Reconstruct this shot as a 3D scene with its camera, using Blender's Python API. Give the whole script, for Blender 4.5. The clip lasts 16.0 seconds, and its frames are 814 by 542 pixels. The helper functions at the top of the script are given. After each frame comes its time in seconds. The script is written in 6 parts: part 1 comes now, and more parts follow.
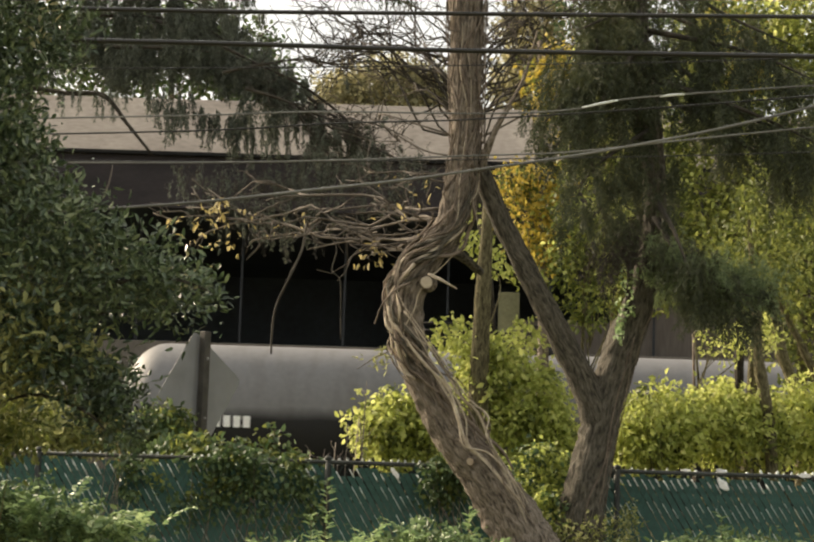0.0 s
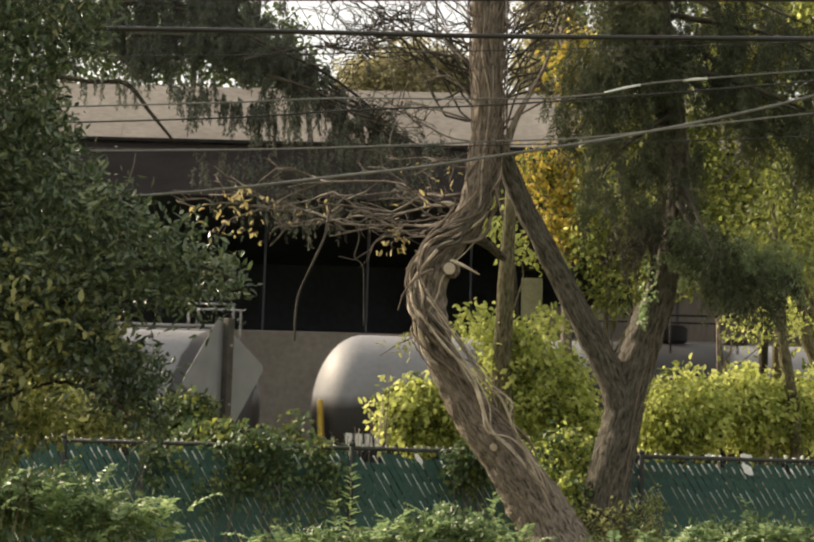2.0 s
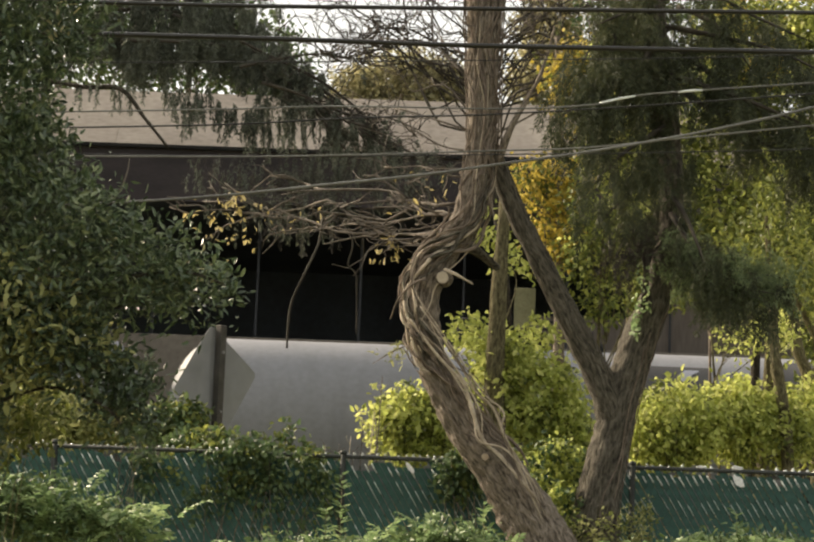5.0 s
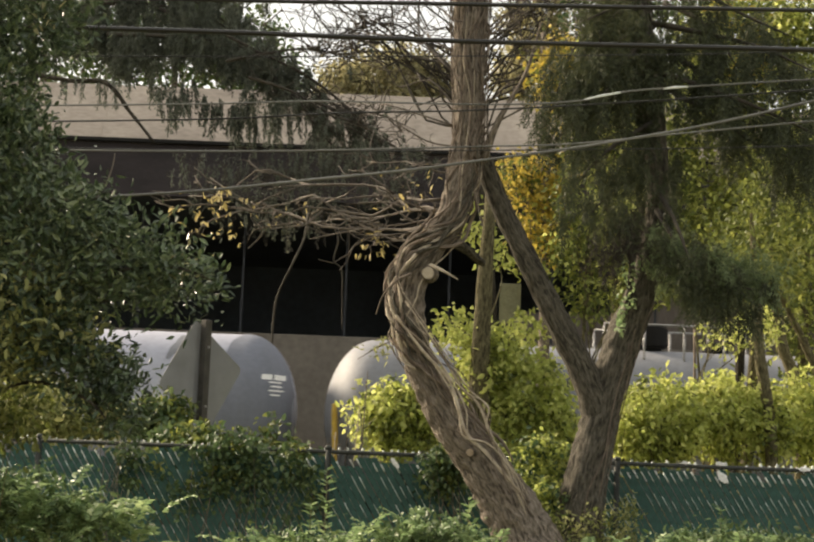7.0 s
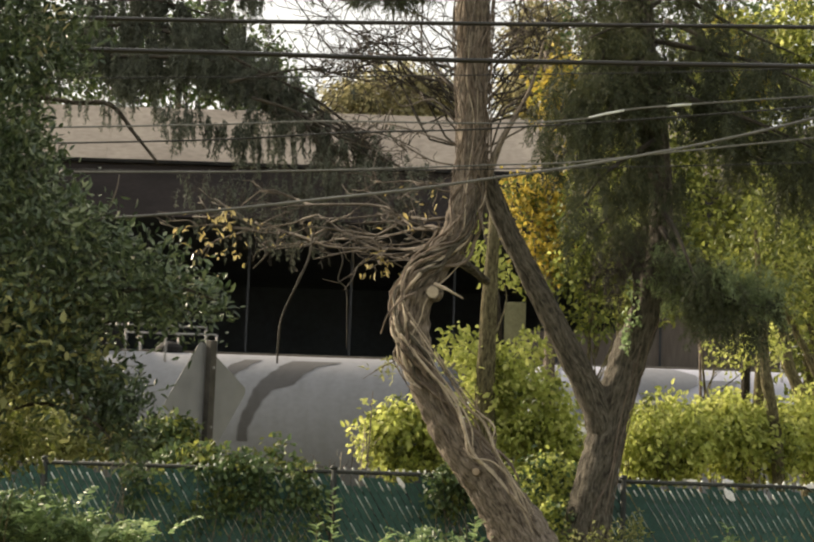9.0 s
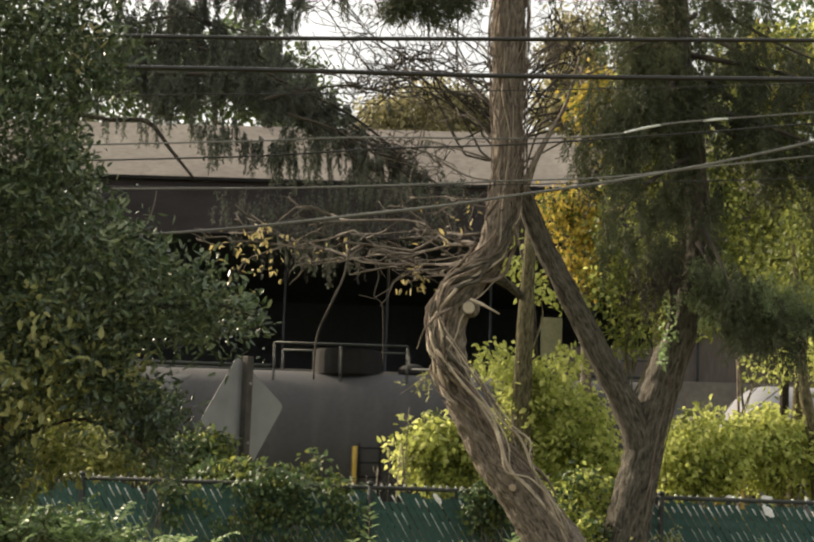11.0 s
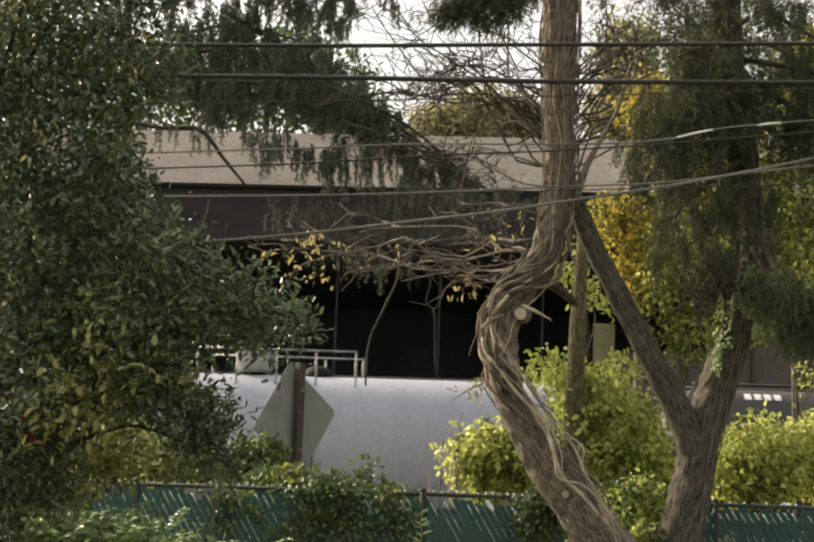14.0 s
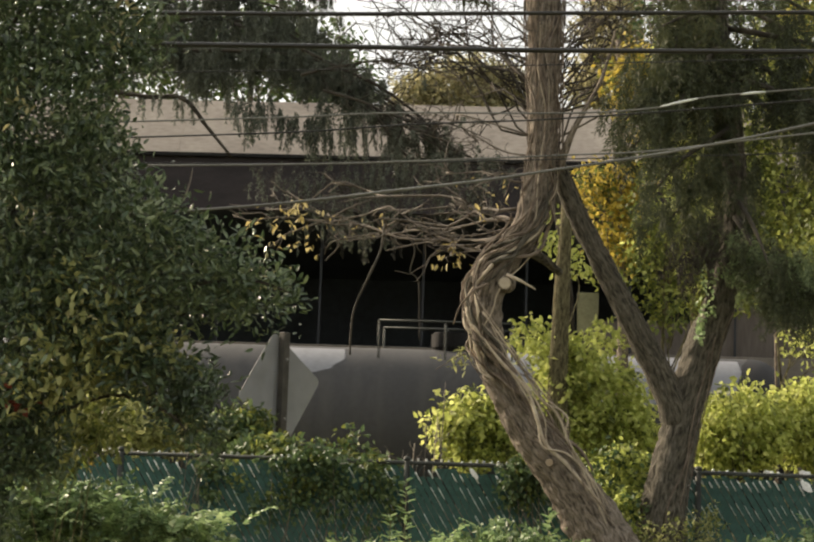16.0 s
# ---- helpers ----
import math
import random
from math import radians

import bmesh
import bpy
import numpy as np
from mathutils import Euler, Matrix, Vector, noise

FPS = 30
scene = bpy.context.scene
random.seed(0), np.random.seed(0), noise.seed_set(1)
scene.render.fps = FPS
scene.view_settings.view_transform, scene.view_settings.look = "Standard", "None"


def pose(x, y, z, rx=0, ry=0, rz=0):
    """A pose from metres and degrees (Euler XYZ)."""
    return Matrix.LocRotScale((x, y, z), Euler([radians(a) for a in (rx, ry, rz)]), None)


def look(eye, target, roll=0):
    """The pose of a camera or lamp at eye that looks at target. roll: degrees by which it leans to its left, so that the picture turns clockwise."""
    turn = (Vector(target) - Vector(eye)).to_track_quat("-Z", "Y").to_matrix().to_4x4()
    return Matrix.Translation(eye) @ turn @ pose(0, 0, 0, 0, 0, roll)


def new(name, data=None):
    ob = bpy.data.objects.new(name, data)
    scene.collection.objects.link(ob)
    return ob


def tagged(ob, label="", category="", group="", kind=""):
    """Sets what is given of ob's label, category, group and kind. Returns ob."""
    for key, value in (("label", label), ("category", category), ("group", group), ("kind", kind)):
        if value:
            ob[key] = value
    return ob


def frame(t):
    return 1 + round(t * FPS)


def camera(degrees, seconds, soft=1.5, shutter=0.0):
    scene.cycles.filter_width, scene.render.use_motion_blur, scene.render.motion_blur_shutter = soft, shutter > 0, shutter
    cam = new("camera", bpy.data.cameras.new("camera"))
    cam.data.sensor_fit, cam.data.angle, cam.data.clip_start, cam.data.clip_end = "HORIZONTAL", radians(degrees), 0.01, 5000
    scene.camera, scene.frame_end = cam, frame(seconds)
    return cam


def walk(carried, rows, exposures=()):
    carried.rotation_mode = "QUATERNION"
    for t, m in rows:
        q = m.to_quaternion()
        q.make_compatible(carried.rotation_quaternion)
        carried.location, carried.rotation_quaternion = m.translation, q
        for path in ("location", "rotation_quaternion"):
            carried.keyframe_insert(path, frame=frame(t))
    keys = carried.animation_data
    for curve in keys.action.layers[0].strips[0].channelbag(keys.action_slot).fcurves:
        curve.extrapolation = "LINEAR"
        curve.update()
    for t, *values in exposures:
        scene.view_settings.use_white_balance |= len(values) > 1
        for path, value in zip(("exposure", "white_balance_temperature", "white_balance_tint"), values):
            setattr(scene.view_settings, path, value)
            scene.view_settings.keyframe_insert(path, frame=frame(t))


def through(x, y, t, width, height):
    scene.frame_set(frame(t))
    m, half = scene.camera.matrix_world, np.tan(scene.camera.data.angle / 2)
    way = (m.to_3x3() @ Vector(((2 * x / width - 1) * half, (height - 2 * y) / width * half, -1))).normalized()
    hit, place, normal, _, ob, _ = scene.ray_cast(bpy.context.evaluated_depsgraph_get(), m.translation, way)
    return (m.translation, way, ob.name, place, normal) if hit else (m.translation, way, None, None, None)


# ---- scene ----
# ---------------------------------------------------------------- camera
cam = camera(29.96, 16.0, soft=2.3, shutter=0.15)
walk(cam, [
    (0.0, pose(0, 0, 1.75, 97.307, -1.785, -0.229)),
    (0.5, pose(0, 0, 1.75, 97.333, -1.646, -0.297)),
    (1.0, pose(0, 0, 1.75, 97.221, -1.647, -0.178)),
    (1.5, pose(0, 0, 1.75, 96.986, -1.584, 0.243)),
    (2.0, pose(0, 0, 1.75, 96.763, -1.610, 0.658)),
    (2.5, pose(0, 0, 1.75, 96.643, -1.673, 0.990)),
    (3.0, pose(0, 0, 1.75, 96.644, -1.755, 1.140)),
    (3.5, pose(0, 0, 1.75, 96.721, -1.907, 1.126)),
    (4.0, pose(0, 0, 1.75, 96.909, -2.037, 0.926)),
    (6.5, pose(0, 0, 1.75, 97.158, -2.141, -0.303)),
    (7.0, pose(0, 0, 1.75, 96.946, -2.269, -0.229)),
    (7.5, pose(0, 0, 1.75, 96.947, -2.292, -0.259)),
    (8.0, pose(0, 0, 1.75, 97.132, -2.268, -0.260)),
    (8.5, pose(0, 0, 1.75, 97.400, -2.028, -0.212)),
    (9.0, pose(0, 0, 1.75, 97.662, -1.917, -0.010)),
    (11.5, pose(0, 0, 1.75, 98.217, -2.016, 1.830)),
    (12.0, pose(0, 0, 1.75, 98.137, -2.054, 2.313)),
    (12.5, pose(0, 0, 1.75, 98.252, -2.071, 2.664)),
    (13.0, pose(0, 0, 1.75, 98.424, -2.026, 3.011)),
    (13.5, pose(0, 0, 1.75, 98.524, -2.023, 3.214)),
    (14.0, pose(0, 0, 1.75, 98.378, -2.048, 3.305)),
    (14.5, pose(0, 0, 1.75, 97.967, -2.015, 3.279)),
    (15.0, pose(0, 0, 1.75, 97.535, -1.996, 3.151)),
    (15.5, pose(0, 0, 1.75, 97.265, -1.968, 2.925)),
    (16.0, pose(0, 0, 1.75, 97.238, -1.953, 2.721)),
], exposures=[(0.0, 1.05, 7150, 10), (9.0, 1.03, 7150, 10), (11.5, 0.98, 7050, 10), (16.0, 0.98, 7050, 10)])

# ---------------------------------------------------------------- world and sun
SUN_EL, SUN_AZ = radians(29), radians(304)      # azimuth clockwise from +y
world = bpy.data.worlds.new("world")
scene.world = world
world.use_nodes = True
wn = world.node_tree
sky = wn.nodes.new("ShaderNodeTexSky")
sky.sky_type, sky.sun_disc = "NISHITA", False
sky.sun_elevation, sky.sun_rotation = SUN_EL, SUN_AZ
sky.air_density, sky.dust_density, sky.ozone_density = 1.0, 3.0, 1.0
veil = wn.nodes.new("ShaderNodeMix")            # thin high cloud over the whole sky
veil.data_type = "RGBA"
veil.inputs[0].default_value, veil.inputs[7].default_value = 0.7, (5.1, 5.05, 4.75, 1)
wn.links.new(sky.outputs[0], veil.inputs[6])
wn.links.new(veil.outputs[2], wn.nodes["Background"].inputs[0])
wn.nodes["Background"].inputs[1].default_value = 0.119
sun = new("sun", bpy.data.lights.new("sun", "SUN"))
sun.data.energy, sun.data.angle, sun.data.color = 4.4, radians(9), (1.0, 0.87, 0.7)
sun_dir = Vector((math.sin(SUN_AZ) * math.cos(SUN_EL), math.cos(SUN_AZ) * math.cos(SUN_EL), math.sin(SUN_EL)))
sun.matrix_basis = look(sun_dir * 60, (0, 0, 0))
scene.view_settings.exposure = 0.0


# ---------------------------------------------------------------- materials
def shader(name, rough=0.8, metal=0.0, spec=0.4):
    m = bpy.data.materials.new(name)
    m.use_nodes = True
    nt = m.node_tree
    b = nt.nodes["Principled BSDF"]
    b.inputs["Roughness"].default_value = rough
    b.inputs["Metallic"].default_value = metal
    b.inputs["Specular IOR Level"].default_value = spec
    return m, nt, b


def ramp(nt, fac, stops):
    r = nt.nodes.new("ShaderNodeValToRGB")
    while len(r.color_ramp.elements) < len(stops):
        r.color_ramp.elements.new(0.5)
    for e, (p, c) in zip(r.color_ramp.elements, stops):
        e.position, e.color = p, (*c, 1)
    nt.links.new(fac, r.inputs[0])
    return r.outputs[0]


def noise_out(nt, scale, detail=4.0, coord="Object", stretch=(1, 1, 1), distort=0.0):
    tc, mp, n = nt.nodes.new("ShaderNodeTexCoord"), nt.nodes.new("ShaderNodeMapping"), nt.nodes.new("ShaderNodeTexNoise")
    mp.inputs["Scale"].default_value = stretch
    n.inputs["Scale"].default_value, n.inputs["Detail"].default_value = scale, detail
    n.inputs["Distortion"].default_value = distort
    nt.links.new(tc.outputs[coord], mp.inputs[0])
    nt.links.new(mp.outputs[0], n.inputs["Vector"])
    return n.outputs["Fac"]


def mixed(nt, fac, a, b, kind="MIX"):
    x = nt.nodes.new("ShaderNodeMix")
    x.data_type, x.blend_type = "RGBA", kind
    for value, i in ((fac, 0), (a, 6), (b, 7)):
        if isinstance(value, (int, float)):
            x.inputs[i].default_value = value
        elif isinstance(value, tuple):
            x.inputs[i].default_value = (*value, 1)
        else:
            nt.links.new(value, x.inputs[i])
    return x.outputs[2]


def bumped(nt, b, height, strength=0.4, distance=0.02):
    n = nt.nodes.new("ShaderNodeBump")
    n.inputs["Strength"].default_value, n.inputs["Distance"].default_value = strength, distance
    nt.links.new(height, n.inputs["Height"])
    nt.links.new(n.outputs[0], b.inputs["Normal"])


def rough_surface(name, dark, light, scale=3.0, rough=0.85, bump=0.3, stretch=(1, 1, 1), fine=12.0, metal=0.0, spec=0.3, dist=0.02):
    m, nt, b = shader(name, rough, metal, spec)
    big = noise_out(nt, scale, 5, stretch=stretch)
    small = noise_out(nt, scale * fine, 3, stretch=stretch)
    base = ramp(nt, big, [(0.3, dark), (0.7, light)])
    col = mixed(nt, 0.35, base, ramp(nt, small, [(0.3, (0.35, 0.35, 0.35)), (0.7, (1, 1, 1))]), "MULTIPLY")
    nt.links.new(col, b.inputs["Base Color"])
    bumped(nt, b, small, bump, dist)
    return m


def leaf_surface(name, stops, rough=0.5, through=0.3, spec=0.4, patch=0.8):
    """Leaves: colour by leaf and by clump, some light through the blade."""
    m, nt, b = shader(name, rough, 0, spec)
    geo = nt.nodes.new("ShaderNodeNewGeometry")
    clump = noise_out(nt, patch, 2)
    add = nt.nodes.new("ShaderNodeMath")
    add.operation = "MULTIPLY_ADD"
    nt.links.new(clump, add.inputs[0])
    add.inputs[1].default_value = 0.9
    scaled = nt.nodes.new("ShaderNodeMath")
    scaled.operation = "MULTIPLY_ADD"
    nt.links.new(geo.outputs["Random Per Island"], scaled.inputs[0])
    scaled.inputs[1].default_value, scaled.inputs[2].default_value = 0.6, -0.25
    nt.links.new(scaled.outputs[0], add.inputs[2])
    col = ramp(nt, add.outputs[0], stops)
    nt.links.new(col, b.inputs["Base Color"])
    tr = nt.nodes.new("ShaderNodeBsdfTranslucent")
    nt.links.new(col, tr.inputs[0])
    mx = nt.nodes.new("ShaderNodeMixShader")
    mx.inputs[0].default_value = through
    nt.links.new(b.outputs[0], mx.inputs[1])
    nt.links.new(tr.outputs[0], mx.inputs[2])
    nt.links.new(mx.outputs[0], nt.nodes["Material Output"].inputs[0])
    return m


def along_noise(nt, scale, detail, stretch, distort=0.0):
    """Noise that follows the run of a stem."""
    at, mp, n = nt.nodes.new("ShaderNodeAttribute"), nt.nodes.new("ShaderNodeMapping"), nt.nodes.new("ShaderNodeTexNoise")
    at.attribute_name = "along"
    mp.inputs["Scale"].default_value = stretch
    n.inputs["Scale"].default_value, n.inputs["Detail"].default_value, n.inputs["Distortion"].default_value = scale, detail, distort
    nt.links.new(at.outputs["Vector"], mp.inputs[0])
    nt.links.new(mp.outputs[0], n.inputs["Vector"])
    return n.outputs["Fac"]


def bark_surface(name, crack, low, high, scale=2.2):
    """Furrowed bark: short dark cracks between pale plates along the stem, lichen and dirt on a larger scale."""
    m, nt, b = shader(name, 0.92, 0, 0.2)
    furrow = along_noise(nt, scale * 8.5, 6, (2.1, 2.1, 0.55), 0.5)
    patch = noise_out(nt, scale * 0.9, 4)
    grain = along_noise(nt, scale * 26, 3, (1.5, 1.5, 0.6))
    col = mixed(nt, patch, ramp(nt, furrow, [(0.33, crack), (0.45, low), (0.66, high)]), ramp(nt, furrow, [(0.34, crack), (0.5, tuple(c * 0.8 for c in high)), (0.66, tuple(min(1, c * 1.25) for c in high))]))
    col = mixed(nt, 0.5, col, ramp(nt, grain, [(0.32, (0.4, 0.4, 0.4)), (0.68, (1, 1, 1))]), "MULTIPLY")
    nt.links.new(col, b.inputs["Base Color"])
    both = nt.nodes.new("ShaderNodeMath")
    both.operation = "MULTIPLY_ADD"
    nt.links.new(grain, both.inputs[0])
    both.inputs[1].default_value = 0.45
    nt.links.new(furrow, both.inputs[2])
    bumped(nt, b, both.outputs[0], 1.0, 0.05)
    return m


BARK = bark_surface("bark", (0.08, 0.066, 0.053), (0.18, 0.15, 0.12), (0.305, 0.258, 0.21))
BARK_DARK = bark_surface("dark_bark", (0.014, 0.012, 0.01), (0.04, 0.035, 0.028), (0.085, 0.075, 0.06))
BARK_OLIVE = bark_surface("olive_bark", (0.055, 0.047, 0.025), (0.125, 0.11, 0.062), (0.2, 0.176, 0.1))
BARK_GREY = bark_surface("grey_bark", (0.038, 0.034, 0.027), (0.086, 0.078, 0.062), (0.156, 0.141, 0.113))
VINE = rough_surface("vine_bark", (0.095, 0.073, 0.057), (0.25, 0.2, 0.16), 6.0, 0.85, 0.5, (1, 1, 1), 5)
VINE_PALE = rough_surface("pale_vine_bark", (0.34, 0.285, 0.215), (0.56, 0.48, 0.375), 6.0, 0.8, 0.4, (1, 1, 1), 5)
TWIG = rough_surface("twig_bark", (0.07, 0.06, 0.05), (0.2, 0.17, 0.145), 4.0, 0.85, 0.3)
TWIG_DARK = rough_surface("dark_twig_bark", (0.03, 0.026, 0.022), (0.08, 0.07, 0.055), 4.0, 0.85, 0.3)
CUT = rough_surface("cut_wood", (0.34, 0.26, 0.19), (0.56, 0.46, 0.35), 12.0, 0.8, 0.2)
LEAF_DARK = leaf_surface("dark_glossy_leaf", [(0.1, (0.016, 0.032, 0.016)), (0.45, (0.048, 0.079, 0.037)), (0.72, (0.118, 0.16, 0.076)), (0.95, (0.25, 0.29, 0.155))], 0.34, 0.25, 0.6)
LEAF_WEED = leaf_surface("weed_leaf", [(0.1, (0.115, 0.185, 0.08)), (0.5, (0.23, 0.33, 0.15)), (0.9, (0.38, 0.46, 0.23))], 0.45, 0.45)
LEAF_VINE = leaf_surface("creeper_leaf", [(0.1, (0.038, 0.068, 0.028)), (0.5, (0.085, 0.135, 0.052)), (0.9, (0.17, 0.22, 0.085))], 0.5, 0.3)
LEAF_LIME = leaf_surface("lime_leaf", [(0.1, (0.2, 0.24, 0.06)), (0.5, (0.46, 0.51, 0.145)), (0.9, (0.67, 0.68, 0.26))], 0.5, 0.58)
LEAF_DULL = leaf_surface("dull_yellow_leaf", [(0.1, (0.16, 0.175, 0.065)), (0.5, (0.32, 0.335, 0.135)), (0.9, (0.46, 0.45, 0.21))], 0.55, 0.5)
LEAF_CURL = leaf_surface("curled_dry_leaf", [(0.1, (0.26, 0.21, 0.08)), (0.5, (0.46, 0.38, 0.16)), (0.9, (0.62, 0.53, 0.27))], 0.55, 0.4)
LEAF_GOLD = leaf_surface("golden_leaf", [(0.1, (0.27, 0.22, 0.045)), (0.5, (0.5, 0.4, 0.08)), (0.9, (0.7, 0.54, 0.13))], 0.55, 0.55)
LEAF_MIX = leaf_surface("olive_leaf", [(0.1, (0.055, 0.072, 0.02)), (0.5, (0.145, 0.175, 0.045)), (0.9, (0.31, 0.325, 0.08))], 0.55, 0.45)
LEAF_RED = leaf_surface("red_leaf", [(0.1, (0.09, 0.022, 0.014)), (0.5, (0.17, 0.04, 0.025)), (0.9, (0.24, 0.07, 0.04))], 0.55, 0.35)
LEAF_RUST = leaf_surface("autumn_leaf", [(0.1, (0.17, 0.165, 0.085)), (0.5, (0.31, 0.29, 0.16)), (0.9, (0.45, 0.41, 0.22))], 0.6, 0.45, patch=0.3)
NEEDLE = leaf_surface("needles", [(0.1, (0.03, 0.037, 0.028)), (0.5, (0.08, 0.092, 0.068)), (0.9, (0.16, 0.175, 0.13))], 0.6, 0.3)
NEEDLE_GREEN = leaf_surface("green_needles", [(0.1, (0.085, 0.115, 0.055)), (0.5, (0.17, 0.22, 0.105)), (0.9, (0.27, 0.33, 0.16))], 0.6, 0.35)
NEEDLE_OLIVE = leaf_surface("olive_needles", [(0.1, (0.018, 0.025, 0.011)), (0.5, (0.047, 0.058, 0.026)), (0.9, (0.1, 0.11, 0.046))], 0.6, 0.25)
SOIL = rough_surface("soil_and_grass", (0.07, 0.075, 0.03), (0.24, 0.22, 0.12), 0.6, 0.95, 0.5, fine=15)
BALLAST = rough_surface("ballast", (0.25, 0.235, 0.21), (0.42, 0.4, 0.36), 4.0, 0.95, 0.8, fine=6)
RAIL = rough_surface("rail_steel", (0.08, 0.05, 0.035), (0.2, 0.15, 0.12), 3.0, 0.5, 0.2, metal=0.7)
PARAPET = rough_surface("tan_concrete", (0.32, 0.27, 0.23), (0.45, 0.385, 0.325), 0.4, 0.85, 0.1, (1, 1, 2.5), 10)
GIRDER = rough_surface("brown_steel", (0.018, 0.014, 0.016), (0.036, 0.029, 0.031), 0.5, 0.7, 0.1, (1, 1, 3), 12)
# near-black colour carries the shade inside the shed's opening
DARK_WALL = rough_surface("shade_dark_concrete", (0.04, 0.048, 0.06), (0.065, 0.078, 0.095), 0.3, 0.9, 0.1)
COLUMN = rough_surface("grey_steel_column", (0.022, 0.025, 0.03), (0.042, 0.045, 0.05), 1.0, 0.7, 0.1)
GREY_WALL = rough_surface("grey_concrete", (0.125, 0.11, 0.094), (0.185, 0.165, 0.14), 0.4, 0.9, 0.15, fine=12)
INFILL = rough_surface("grey_brown_boards", (0.1, 0.084, 0.072), (0.15, 0.128, 0.11), 0.5, 0.9, 0.15, (3, 1, 0.4), 8)
SLAT = rough_surface("green_slat", (0.026, 0.08, 0.068), (0.052, 0.132, 0.112), 1.5, 0.55, 0.05)
WIRE_GREEN = rough_surface("green_coated_wire", (0.02, 0.05, 0.045), (0.05, 0.09, 0.08), 3, 0.5, 0.1)
GLINT = rough_surface("galvanised_wire", (0.58, 0.61, 0.59), (0.82, 0.86, 0.83), 3, 0.45, 0.1, metal=0.25)
GLINT_DULL = rough_surface("faint_glint_wire", (0.3, 0.37, 0.34), (0.55, 0.63, 0.58), 3, 0.5, 0.1, metal=0.2)
PIPE = rough_surface("weathered_rail", (0.028, 0.033, 0.03), (0.07, 0.075, 0.07), 3, 0.6, 0.1, metal=0.3)
CABLE = rough_surface("cable_sheath", (0.004, 0.004, 0.004), (0.012, 0.011, 0.01), 1.0, 0.3, 0.0, spec=0.55)
CABLE_GREY = rough_surface("grey_cable", (0.1, 0.1, 0.095), (0.21, 0.21, 0.195), 1.0, 0.42, 0.05)
SIGN_BACK = rough_surface("aluminium_sign_back", (0.235, 0.237, 0.245), (0.3, 0.302, 0.31), 0.5, 0.6, 0.02, fine=5, metal=0.15)
BOARD = rough_surface("pale_board", (0.19, 0.19, 0.12), (0.3, 0.3, 0.2), 1.5, 0.6, 0.05)
SIGN_POST = rough_surface("steel_post", (0.05, 0.048, 0.042), (0.12, 0.11, 0.1), 4, 0.7, 0.1, metal=0.4)
YELLOW = rough_surface("yellow_paint", (0.42, 0.27, 0.04), (0.56, 0.38, 0.07), 4, 0.5, 0.1)
BLACK = rough_surface("black_steel", (0.008, 0.008, 0.009), (0.02, 0.019, 0.018), 2, 0.7, 0.1, spec=0.15)
WHITE = rough_surface("white_paint", (0.86, 0.86, 0.86), (0.93, 0.93, 0.93), 4, 0.6, 0.05)
STEEL = rough_surface("galvanised_steel", (0.2, 0.2, 0.2), (0.4, 0.4, 0.4), 3, 0.5, 0.1, metal=0.6)


# ---------------------------------------------------------------- mesh helpers
def part(name, bm, material, parent, label=""):
    me = bpy.data.meshes.new(name)
    bm.to_mesh(me)
    bm.free()
    return part_me(name, me, material, parent, label)


def part_me(name, me, material, parent, label=""):
    if material and not me.materials:
        me.materials.append(material)
    ob = new(name, me)
    ob.parent = parent
    return tagged(ob, label)


def thing(name, at, label, category, group="", kind=""):
    ob = new(name)
    ob.empty_display_size = 0.2
    ob.matrix_basis = Matrix.Translation(at)
    return tagged(ob, label, category, group, kind)


def box(bm, x0, y0, z0, x1, y1, z1, bevel=0.0):
    m = Matrix.Translation(((x0 + x1) / 2, (y0 + y1) / 2, (z0 + z1) / 2)) @ Matrix.Diagonal((x1 - x0, y1 - y0, z1 - z0, 1))
    made = bmesh.ops.create_cube(bm, size=1.0, matrix=m)
    if bevel:
        edges = {e for v in made["verts"] for e in v.link_edges}
        bmesh.ops.bevel(bm, geom=list(edges), offset=bevel, segments=2, affect="EDGES", profile=0.5)
    return bm


def boxed(*args, **kw):
    return box(bmesh.new(), *args, **kw)


def smooth_path(pts, radii, n):
    """Points and radii along a smooth curve through the given ones."""
    p = [Vector(q) for q in pts]
    p = [p[0] * 2 - p[1]] + p + [p[-1] * 2 - p[-2]]
    out = []
    for i in range(1, len(p) - 2):
        for k in range(n):
            t = k / n
            a, b, c, d = p[i - 1], p[i], p[i + 1], p[i + 2]
            q = 0.5 * (2 * b + (c - a) * t + (2 * a - 5 * b + 4 * c - d) * t * t + (3 * b - a - 3 * c + d) * t ** 3)
            out.append((q, radii[i - 1] * (1 - t) + radii[i] * t))
    out.append((p[-2], radii[-1]))
    return out


